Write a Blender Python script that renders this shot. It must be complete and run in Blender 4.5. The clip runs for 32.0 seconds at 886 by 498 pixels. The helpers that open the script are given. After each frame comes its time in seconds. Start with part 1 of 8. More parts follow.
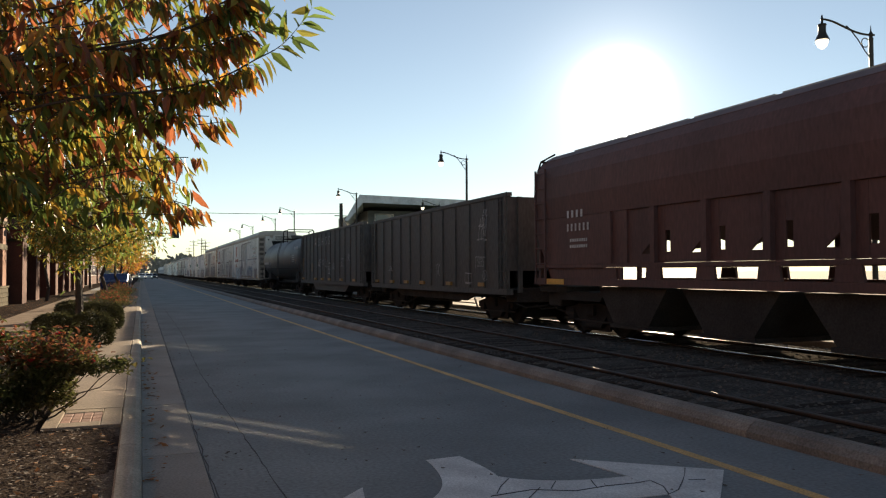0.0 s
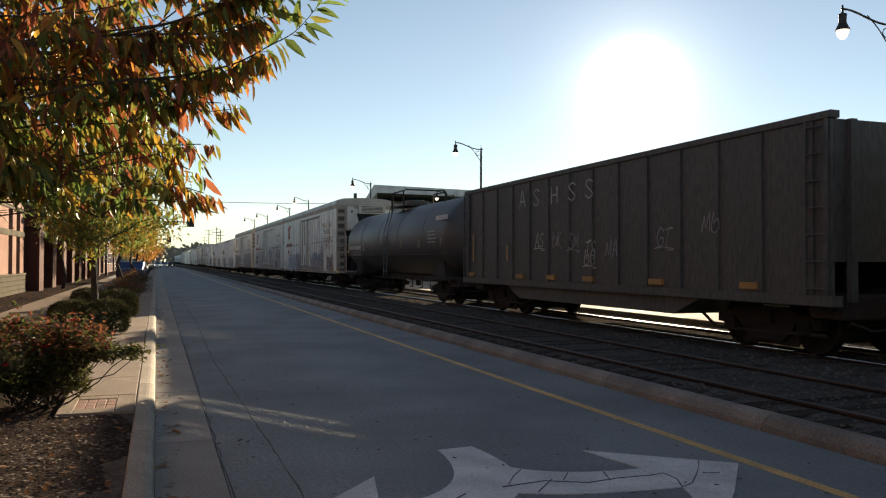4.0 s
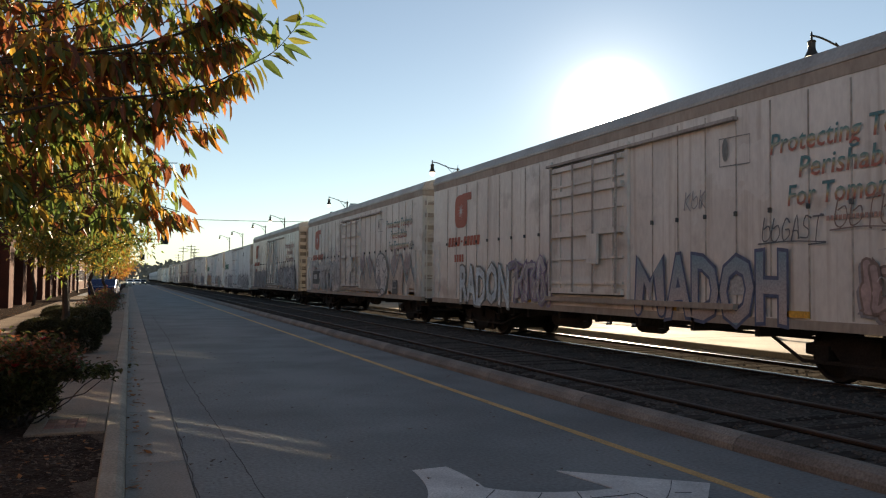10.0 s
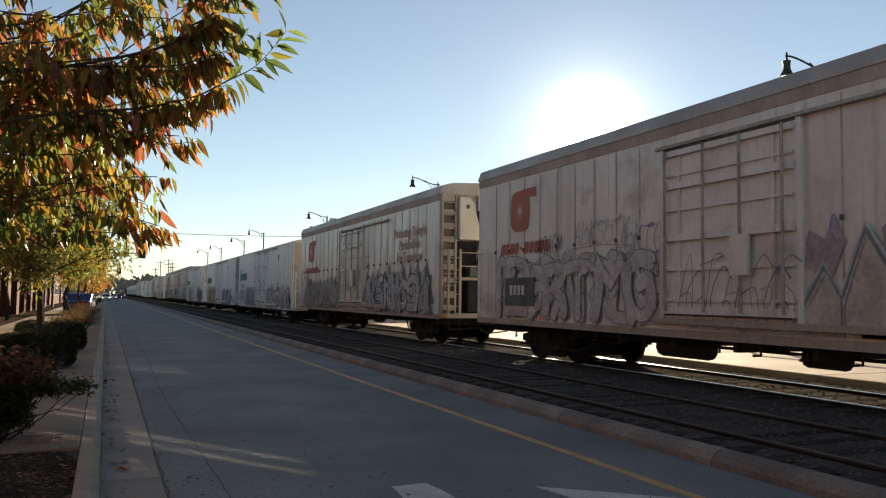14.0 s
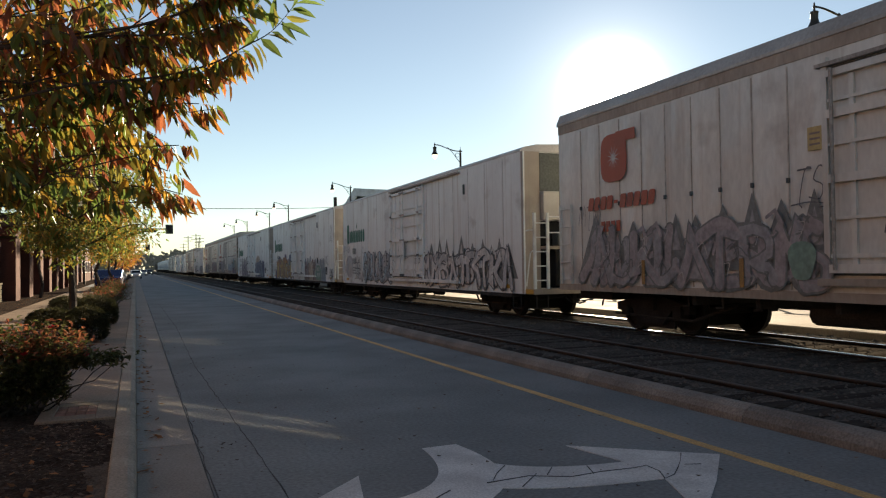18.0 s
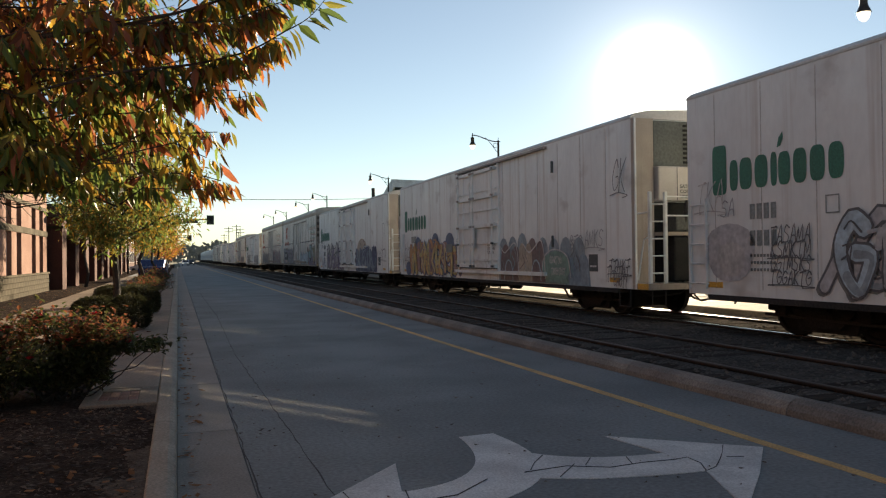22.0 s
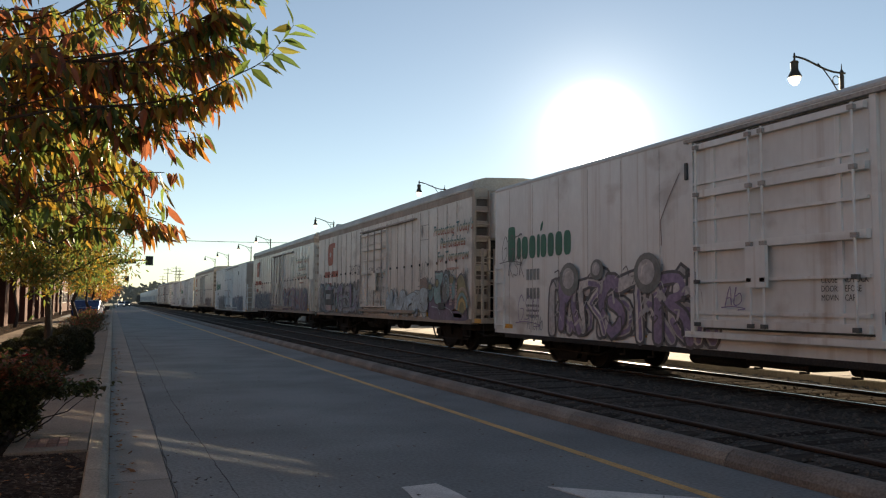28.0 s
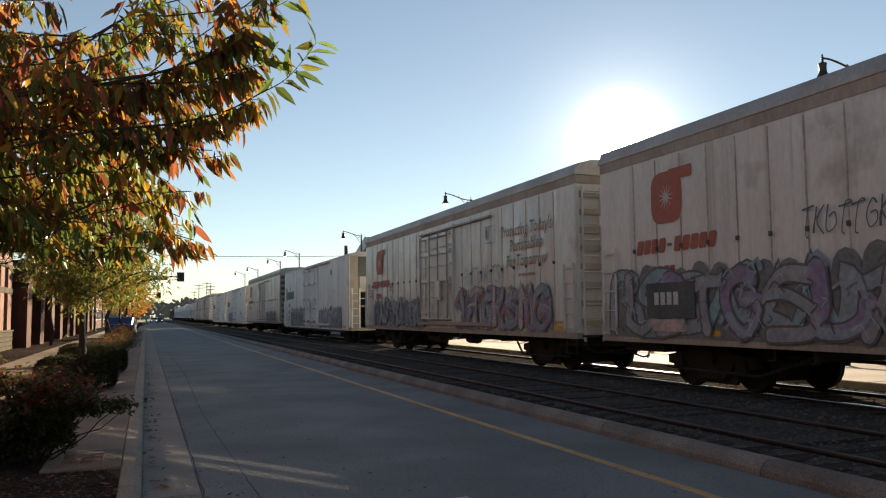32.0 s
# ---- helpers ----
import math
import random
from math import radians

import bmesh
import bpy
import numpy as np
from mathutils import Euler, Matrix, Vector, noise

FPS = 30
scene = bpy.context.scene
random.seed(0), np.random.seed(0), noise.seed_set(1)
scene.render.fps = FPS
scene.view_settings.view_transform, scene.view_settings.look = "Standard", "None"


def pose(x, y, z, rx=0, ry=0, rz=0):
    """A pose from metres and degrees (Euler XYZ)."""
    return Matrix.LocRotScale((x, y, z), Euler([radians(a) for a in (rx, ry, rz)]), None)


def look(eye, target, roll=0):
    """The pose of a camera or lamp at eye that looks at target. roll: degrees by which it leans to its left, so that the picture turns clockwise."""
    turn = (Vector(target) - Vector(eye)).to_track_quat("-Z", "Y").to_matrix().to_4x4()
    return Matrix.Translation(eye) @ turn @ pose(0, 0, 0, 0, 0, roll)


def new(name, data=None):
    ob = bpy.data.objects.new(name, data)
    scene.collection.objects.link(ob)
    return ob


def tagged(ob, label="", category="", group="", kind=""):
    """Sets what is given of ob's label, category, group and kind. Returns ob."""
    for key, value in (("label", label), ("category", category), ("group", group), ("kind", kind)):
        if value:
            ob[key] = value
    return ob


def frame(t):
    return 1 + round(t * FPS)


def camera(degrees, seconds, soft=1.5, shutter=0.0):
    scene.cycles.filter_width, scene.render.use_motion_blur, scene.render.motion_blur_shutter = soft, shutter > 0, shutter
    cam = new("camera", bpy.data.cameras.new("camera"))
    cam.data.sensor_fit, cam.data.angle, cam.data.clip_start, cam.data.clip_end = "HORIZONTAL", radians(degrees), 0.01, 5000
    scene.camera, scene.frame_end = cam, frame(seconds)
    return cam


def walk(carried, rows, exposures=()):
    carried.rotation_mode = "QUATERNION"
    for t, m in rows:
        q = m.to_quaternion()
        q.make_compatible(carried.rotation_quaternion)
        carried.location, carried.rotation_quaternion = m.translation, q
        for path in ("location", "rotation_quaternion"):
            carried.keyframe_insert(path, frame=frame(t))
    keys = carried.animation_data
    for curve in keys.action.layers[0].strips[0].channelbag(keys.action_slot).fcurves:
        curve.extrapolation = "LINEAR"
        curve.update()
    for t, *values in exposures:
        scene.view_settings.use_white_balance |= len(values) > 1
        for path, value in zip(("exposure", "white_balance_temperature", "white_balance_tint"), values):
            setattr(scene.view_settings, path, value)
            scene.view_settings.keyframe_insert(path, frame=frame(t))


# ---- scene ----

cam = camera(57.67, 32.0, soft=1.2)
# seconds, x, y, z, yaw, pitch, lean: a hand-held camera at the kerb, looking along the street
PATH = [
    (0.0, -0.015, -0.026, 1.683, -20.56, 1.61, -0.21),
    (0.5, -0.009, -0.021, 1.677, -19.69, 1.32, -0.28),
    (1.0, -0.010, -0.017, 1.677, -19.64, 1.10, -0.15),
    (1.5, -0.005, -0.018, 1.672, -19.64, 1.10, -0.03),
    (2.0, -0.004, -0.016, 1.675, -19.62, 1.13, 0.08),
    (2.5, 0.002, 0.003, 1.674, -19.57, 1.13, 0.09),
    (4.5, 0.004, 0.012, 1.673, -19.65, 0.85, 0.30),
    (5.0, 0.006, 0.008, 1.674, -20.23, 0.82, 0.47),
    (5.5, 0.004, 0.005, 1.679, -20.70, 1.00, 0.55),
    (6.0, 0.006, -0.003, 1.680, -20.66, 1.31, 0.61),
    (6.5, 0.007, -0.008, 1.680, -20.49, 1.43, 0.62),
    (7.0, 0.002, -0.004, 1.687, -20.23, 1.55, 0.52),
    (7.5, 0.005, 0.004, 1.683, -20.21, 1.68, 0.52),
    (8.0, 0.001, -0.003, 1.684, -20.42, 1.67, 0.47),
    (8.5, 0.000, -0.003, 1.683, -20.72, 1.70, 0.58),
    (9.0, -0.005, -0.018, 1.683, -20.84, 1.96, 0.61),
    (9.5, -0.002, -0.017, 1.684, -20.90, 2.18, 0.47),
    (10.0, -0.004, -0.023, 1.681, -21.25, 2.31, 0.53),
    (10.5, -0.011, -0.034, 1.682, -21.55, 2.47, 0.73),
    (11.0, -0.024, -0.049, 1.693, -21.85, 2.61, 0.62),
    (11.5, -0.022, -0.063, 1.687, -22.07, 2.90, 0.66),
    (12.0, -0.021, -0.056, 1.691, -22.22, 3.24, 0.80),
    (12.5, -0.017, -0.053, 1.690, -22.54, 3.41, 0.63),
    (13.0, -0.019, -0.053, 1.693, -22.60, 3.39, 0.49),
    (13.5, -0.014, -0.047, 1.685, -22.62, 3.41, 0.54),
    (14.0, -0.013, -0.029, 1.680, -22.68, 3.42, 0.70),
    (14.5, -0.003, -0.031, 1.678, -22.99, 3.14, 0.59),
    (16.5, -0.006, -0.033, 1.680, -23.33, 3.03, -0.16),
    (17.0, -0.009, 0.007, 1.670, -21.91, 2.46, -0.35),
    (17.5, -0.001, -0.007, 1.654, -21.40, 1.48, -0.67),
    (18.0, 0.002, -0.005, 1.635, -20.92, 1.13, -0.83),
    (18.5, 0.015, 0.009, 1.605, -20.69, 0.97, -1.02),
    (19.0, 0.027, 0.032, 1.587, -20.55, -0.02, -1.19),
    (19.5, 0.026, 0.029, 1.594, -19.92, -0.85, -1.16),
    (20.0, 0.018, 0.071, 1.589, -19.17, -0.66, -0.90),
    (20.5, 0.003, 0.030, 1.604, -18.55, 0.19, -0.85),
    (21.0, 0.016, 0.032, 1.607, -18.39, 0.76, -1.07),
    (21.5, 0.022, 0.031, 1.607, -18.26, 0.70, -1.12),
    (22.0, 0.018, 0.038, 1.607, -18.24, 0.54, -0.66),
    (22.5, 0.019, 0.055, 1.607, -18.67, 0.51, -0.33),
    (23.0, 0.022, 0.033, 1.614, -19.47, 0.72, -0.49),
    (23.5, 0.022, 0.053, 1.612, -20.21, 1.08, -0.44),
    (24.0, 0.009, 0.008, 1.620, -20.71, 1.86, -0.04),
    (24.5, 0.005, 0.001, 1.622, -21.31, 2.75, 0.24),
    (25.0, 0.002, 0.005, 1.621, -21.83, 3.15, 0.33),
    (25.5, 0.004, -0.024, 1.628, -21.97, 3.13, 0.32),
    (27.5, -0.007, 0.023, 1.622, -21.98, 3.88, 0.35),
    (28.0, -0.008, 0.041, 1.611, -22.21, 3.84, 0.40),
    (28.5, -0.015, 0.025, 1.616, -22.18, 4.09, 0.43),
    (29.0, -0.014, 0.012, 1.622, -22.16, 4.42, -0.00),
    (29.5, -0.010, 0.014, 1.619, -21.80, 4.61, -0.69),
    (30.0, -0.007, -0.005, 1.631, -21.13, 4.62, -0.74),
    (30.5, -0.003, 0.004, 1.632, -20.69, 4.68, -0.70),
    (31.0, 0.001, 0.009, 1.632, -20.52, 4.66, -0.77),
    (31.5, 0.004, 0.036, 1.624, -20.36, 4.60, -0.75),
    (32.0, 0.008, 0.036, 1.624, -20.23, 4.61, -0.59),
]
walk(cam, [(t, pose(x, y, z, 90 + pitch, 0, yaw) @ pose(0, 0, 0, 0, 0, lean)) for t, x, y, z, yaw, pitch, lean in PATH],
     exposures=[(0, 1.54, 6850, 8), (28, 1.54, 6850, 8), (29, 1.38, 6850, 8), (30, 1.5, 6850, 8), (32, 1.52, 6850, 8)])

# ---- sky and sun ----
SUN_AZ, SUN_EL = radians(33.0), radians(11.9)  # from the street's direction towards the tracks; height
sun_way = Vector((math.sin(SUN_AZ) * math.cos(SUN_EL), math.cos(SUN_AZ) * math.cos(SUN_EL), math.sin(SUN_EL)))
world = bpy.data.worlds.new("sky")
scene.world = world
world.use_nodes = True
wn, wl = world.node_tree.nodes, world.node_tree.links
wn.clear()
sky = wn.new("ShaderNodeTexSky")
sky.sky_type, sky.sun_disc = "NISHITA", False
sky.sun_elevation, sky.sun_rotation = SUN_EL, SUN_AZ
sky.air_density, sky.dust_density, sky.ozone_density, sky.altitude = 0.9, 0.03, 1.8, 200
bg = wn.new("ShaderNodeBackground")
bg.inputs[1].default_value = 0.049
pale = wn.new("ShaderNodeHueSaturation")
pale.inputs["Saturation"].default_value = 0.80
wl.new(sky.outputs[0], pale.inputs["Color"])
wl.new(pale.outputs[0], bg.inputs[0])
# the bright aureole round the sun in a hazy autumn sky
tc = wn.new("ShaderNodeTexCoord")
dot = wn.new("ShaderNodeVectorMath")
dot.operation = "DOT_PRODUCT"
dot.inputs[1].default_value = sun_way
wl.new(tc.outputs["Generated"], dot.inputs[0])
glow = None
for power, gain in ((2600, 8.0), (300, 0.17), (40, 0.012)):
    clip = wn.new("ShaderNodeMath")
    clip.operation = "MAXIMUM"
    clip.inputs[1].default_value = 0.0
    wl.new(dot.outputs["Value"], clip.inputs[0])
    raised = wn.new("ShaderNodeMath")
    raised.operation = "POWER"
    raised.inputs[1].default_value = power
    wl.new(clip.outputs[0], raised.inputs[0])
    scaled = wn.new("ShaderNodeMath")
    scaled.operation = "MULTIPLY"
    scaled.inputs[1].default_value = gain
    wl.new(raised.outputs[0], scaled.inputs[0])
    if glow is None:
        glow = scaled
    else:
        both = wn.new("ShaderNodeMath")
        both.operation = "ADD"
        wl.new(glow.outputs[0], both.inputs[0])
        wl.new(scaled.outputs[0], both.inputs[1])
        glow = both
halo = wn.new("ShaderNodeBackground")
halo.inputs[0].default_value = (1.0, 0.95, 0.85, 1)
wl.new(glow.outputs[0], halo.inputs[1])
total = wn.new("ShaderNodeAddShader")
wl.new(bg.outputs[0], total.inputs[0])
wl.new(halo.outputs[0], total.inputs[1])
out = wn.new("ShaderNodeOutputWorld")
wl.new(total.outputs[0], out.inputs[0])
sun = new("sun", bpy.data.lights.new("sun", "SUN"))
sun.data.energy, sun.data.angle, sun.data.color = 5.0, radians(0.5), (1.0, 0.80, 0.58)
sun.matrix_world = look((0, 0, 40), Vector((0, 0, 40)) - sun_way)
# area lamps added to stand in for low sun reflected by the shop's windows: centre along the wall, height, width and
# height of each lamp's light
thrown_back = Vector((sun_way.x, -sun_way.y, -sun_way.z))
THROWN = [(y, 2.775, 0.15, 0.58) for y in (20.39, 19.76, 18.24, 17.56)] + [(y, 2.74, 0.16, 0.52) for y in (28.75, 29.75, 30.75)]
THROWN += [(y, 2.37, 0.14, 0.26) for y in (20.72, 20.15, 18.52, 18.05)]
for lamp_y, lamp_z, wide, high in THROWN:
    glint = new("reflected_sun_lamp", bpy.data.lights.new("reflected_sun_lamp", "AREA"))
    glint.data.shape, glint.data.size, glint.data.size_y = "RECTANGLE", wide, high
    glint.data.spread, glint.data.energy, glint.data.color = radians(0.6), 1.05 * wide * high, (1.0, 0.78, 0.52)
    eye = Vector((-6.1, lamp_y, lamp_z))
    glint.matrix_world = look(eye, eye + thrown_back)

# ---- materials ----
MATS = {}


def mat(name, col, col2=None, rough=0.7, metal=0.0, scale=1.5, fine=40.0, grain=0.25, bump=0.15, rand=0.0, stretch=(1, 1, 1), spec=0.5, leaf=0.0, drip=None, peel=None, dent=0.0):
    """A worn surface: two colours mixed by a wide noise, a fine grain over both, and fine relief."""
    if name in MATS:
        return MATS[name]
    m = MATS[name] = bpy.data.materials.new(name)
    m.use_nodes = True
    n, l = m.node_tree.nodes, m.node_tree.links
    b = n["Principled BSDF"]
    col2 = col2 or tuple(c * 0.7 for c in col)
    co = n.new("ShaderNodeTexCoord")
    mp = n.new("ShaderNodeMapping")
    mp.inputs["Scale"].default_value = stretch
    l.new(co.outputs["Object"], mp.inputs[0])
    wide, small = n.new("ShaderNodeTexNoise"), n.new("ShaderNodeTexNoise")
    wide.inputs["Scale"].default_value, wide.inputs["Detail"].default_value = scale, 5.0
    small.inputs["Scale"].default_value, small.inputs["Detail"].default_value = fine, 3.0
    l.new(mp.outputs[0], wide.inputs["Vector"])
    l.new(mp.outputs[0], small.inputs["Vector"])
    ramp = n.new("ShaderNodeValToRGB")
    ramp.color_ramp.elements[0].position, ramp.color_ramp.elements[1].position = 0.35, 0.65
    ramp.color_ramp.elements[0].color, ramp.color_ramp.elements[1].color = (*col, 1), (*col2, 1)
    l.new(wide.outputs["Fac"], ramp.inputs[0])
    hsv = n.new("ShaderNodeHueSaturation")
    shade = ramp.outputs[0]
    if drip:
        # rust and dirt that has run down in narrow streaks, and blotches where paint has gone
        for scale3, low, high, colour in (((5, 5, 0.16), 0.56, 0.74, drip), ((0.9, 0.9, 1.4), 0.58, 0.72, tuple(0.6 * c + 0.12 for c in drip))):
            m2 = n.new("ShaderNodeMapping")
            m2.inputs["Scale"].default_value = scale3
            l.new(co.outputs["Object"], m2.inputs[0])
            run = n.new("ShaderNodeTexNoise")
            run.inputs["Scale"].default_value, run.inputs["Detail"].default_value = 1.0, 6.0
            l.new(m2.outputs[0], run.inputs["Vector"])
            amount = n.new("ShaderNodeMapRange")
            amount.inputs["From Min"].default_value, amount.inputs["From Max"].default_value = low, high
            amount.inputs["To Max"].default_value = 0.55
            l.new(run.outputs["Fac"], amount.inputs["Value"])
            mx = n.new("ShaderNodeMix")
            mx.data_type = "RGBA"
            mx.inputs[7].default_value = (*colour, 1)
            l.new(amount.outputs[0], mx.inputs[0])
            l.new(shade, mx.inputs[6])
            shade = mx.outputs[2]
    if peel:
        # broad patches where a newer coat has flaked off, with hard edges
        m2 = n.new("ShaderNodeMapping")
        m2.inputs["Scale"].default_value, m2.inputs["Location"].default_value = (0.5, 0.5, 0.62), (3.1, 7.7, 0.4)
        l.new(co.outputs["Object"], m2.inputs[0])
        flake = n.new("ShaderNodeTexNoise")
        flake.inputs["Scale"].default_value, flake.inputs["Detail"].default_value, flake.inputs["Roughness"].default_value = 1.0, 8.0, 0.62
        l.new(m2.outputs[0], flake.inputs["Vector"])
        amount = n.new("ShaderNodeMapRange")
        amount.inputs["From Min"].default_value, amount.inputs["From Max"].default_value = 0.575, 0.59
        amount.inputs["To Max"].default_value = 0.55
        l.new(flake.outputs["Fac"], amount.inputs["Value"])
        mx = n.new("ShaderNodeMix")
        mx.data_type = "RGBA"
        mx.inputs[7].default_value = (*peel, 1)
        l.new(amount.outputs[0], mx.inputs[0])
        l.new(shade, mx.inputs[6])
        shade = mx.outputs[2]
    l.new(shade, hsv.inputs["Color"])
    val = n.new("ShaderNodeMapRange")
    val.inputs["From Min"].default_value, val.inputs["From Max"].default_value = 0.3, 0.7
    val.inputs["To Min"].default_value, val.inputs["To Max"].default_value = 1 - grain, 1 + grain
    l.new(small.outputs["Fac"], val.inputs["Value"])
    if rand:
        info = n.new("ShaderNodeObjectInfo")
        span = n.new("ShaderNodeMapRange")
        span.inputs["To Min"].default_value, span.inputs["To Max"].default_value = 1 - rand, 1 + rand
        l.new(info.outputs["Random"], span.inputs["Value"])
        mul = n.new("ShaderNodeMath")
        mul.operation = "MULTIPLY"
        l.new(val.outputs[0], mul.inputs[0])
        l.new(span.outputs[0], mul.inputs[1])
        l.new(mul.outputs[0], hsv.inputs["Value"])
    else:
        l.new(val.outputs[0], hsv.inputs["Value"])
    l.new(hsv.outputs[0], b.inputs["Base Color"])
    b.inputs["Metallic"].default_value = metal
    rr = n.new("ShaderNodeMapRange")
    rr.inputs["To Min"].default_value, rr.inputs["To Max"].default_value = max(rough - 0.12, 0.02), min(rough + 0.12, 1)
    l.new(wide.outputs["Fac"], rr.inputs["Value"])
    l.new(rr.outputs[0], b.inputs["Roughness"])
    b.inputs["Specular IOR Level"].default_value = spec
    if bump:
        bp = n.new("ShaderNodeBump")
        bp.inputs["Strength"].default_value, bp.inputs["Distance"].default_value = bump, 0.02
        l.new(small.outputs["Fac"], bp.inputs["Height"])
        l.new(bp.outputs[0], b.inputs["Normal"])
        if dent:
            # sheet metal that has buckled between its posts
            m2 = n.new("ShaderNodeMapping")
            m2.inputs["Scale"].default_value, m2.inputs["Rotation"].default_value = (1.0, 1.9, 0.75), (0.55, 0.0, 0.0)
            l.new(co.outputs["Object"], m2.inputs[0])
            ripple = n.new("ShaderNodeTexNoise")
            ripple.inputs["Scale"].default_value, ripple.inputs["Detail"].default_value = 1.3, 1.0
            l.new(m2.outputs[0], ripple.inputs["Vector"])
            wave = n.new("ShaderNodeBump")
            wave.inputs["Strength"].default_value, wave.inputs["Distance"].default_value = 1.0, dent
            l.new(ripple.outputs["Fac"], wave.inputs["Height"])
            l.new(wave.outputs[0], bp.inputs["Normal"])
    if leaf:
        # thin leaves let the low sun through
        geo = n.new("ShaderNodeNewGeometry")
        span = n.new("ShaderNodeMapRange")
        span.inputs["To Min"].default_value, span.inputs["To Max"].default_value = 0.55, 1.5
        l.new(geo.outputs["Random Per Island"], span.inputs["Value"])
        l.new(span.outputs[0], hsv.inputs["Value"])
        tr = n.new("ShaderNodeBsdfTranslucent")
        l.new(hsv.outputs[0], tr.inputs["Color"])
        mix = n.new("ShaderNodeMixShader")
        mix.inputs[0].default_value = leaf
        l.new(b.outputs[0], mix.inputs[1])
        l.new(tr.outputs[0], mix.inputs[2])
        l.new(mix.outputs[0], n["Material Output"].inputs[0])
    return m


def glowing(name, col, power):
    m = mat(name, col, col, rough=0.3, grain=0.02, bump=0)
    b = m.node_tree.nodes["Principled BSDF"]
    b.inputs["Emission Color"].default_value = (*col, 1)
    b.inputs["Emission Strength"].default_value = power
    return m


def glass(name, col=(0.02, 0.025, 0.03), rough=0.04):
    m = mat(name, col, col, rough=rough, grain=0.05, bump=0.0, spec=0.8)
    return m


ASPHALT = mat("asphalt", (0.190, 0.204, 0.206), (0.135, 0.146, 0.149), rough=0.8, scale=0.55, fine=28, grain=0.22, bump=0.5)
CONCRETE = mat("concrete", (0.30, 0.25, 0.20), (0.22, 0.185, 0.15), spec=0.08, rough=0.85, scale=0.8, fine=50, grain=0.22, bump=0.25, rand=0.08)
GUTTER = mat("gutter_concrete", (0.28, 0.255, 0.225), (0.21, 0.193, 0.17), rough=0.85, scale=0.9, fine=50, grain=0.2, bump=0.25, rand=0.08)
KERB_STONE = mat("kerb_concrete", (0.38, 0.335, 0.27), (0.26, 0.23, 0.19), spec=0.2, rough=0.85, scale=1.1, fine=45, grain=0.25, bump=0.3, rand=0.08)
# a darker concrete for the kerb by the railway
KERB_DARK = mat("dark_kerb_concrete", (0.235, 0.21, 0.18), (0.145, 0.13, 0.115), rough=0.85, scale=1.1, fine=45, grain=0.3, bump=0.35, rand=0.1)
DARK_JOINT = mat("joint_tar", (0.055, 0.053, 0.052), rough=0.9, bump=0.2)
WHITE_PAINT = mat("white_road_paint", (0.62, 0.62, 0.60), (0.46, 0.46, 0.45), rough=0.7, scale=2.2, fine=60, grain=0.22, bump=0.25)
YELLOW_PAINT = mat("yellow_road_paint", (0.66, 0.40, 0.14), (0.46, 0.29, 0.11), rough=0.7, scale=2.0, fine=60, grain=0.3, bump=0.25)
BALLAST = mat("ballast", (0.100, 0.094, 0.086), (0.068, 0.063, 0.058), spec=0.0, rough=1.0, scale=2.0, fine=26, grain=0.5, bump=0.8)
STONE = mat("ballast_stone", (0.125, 0.116, 0.105), (0.080, 0.074, 0.067), spec=0.02, rough=0.9, scale=5, fine=50, grain=0.3, bump=0.4)
MULCH = mat("mulch", (0.072, 0.058, 0.048), (0.042, 0.034, 0.029), spec=0.0, rough=0.95, scale=3, fine=35, grain=0.5, bump=0.8)
GRASS_SOIL = mat("far_ground", (0.12, 0.105, 0.06), (0.07, 0.075, 0.035), rough=0.95, scale=0.15, fine=8, grain=0.3, bump=0.4)
PAVER = mat("brick_paver", (0.26, 0.13, 0.095), (0.19, 0.10, 0.08), rough=0.85, scale=6, fine=60, grain=0.25, bump=0.3, rand=0.2)
RAIL_STEEL = mat("rail_side_rust", (0.050, 0.032, 0.024), (0.03, 0.022, 0.018), spec=0.2, rough=0.85, metal=0.1, fine=60, bump=0.2)
RAIL_HEAD = mat("polished_rail_head", (0.55, 0.53, 0.50), (0.42, 0.40, 0.38), rough=0.22, metal=1.0, fine=30, grain=0.1, bump=0.02)
RAIL_WORN = mat("dull_rail_head", (0.075, 0.062, 0.054), (0.048, 0.040, 0.035), rough=0.6, metal=0.3, fine=30, grain=0.15, bump=0.05)
TIE = mat("creosote_tie", (0.066, 0.058, 0.051), (0.045, 0.040, 0.036), spec=0.0, rough=0.95, fine=30, grain=0.3, bump=0.4, stretch=(0.3, 3, 3), rand=0.2)


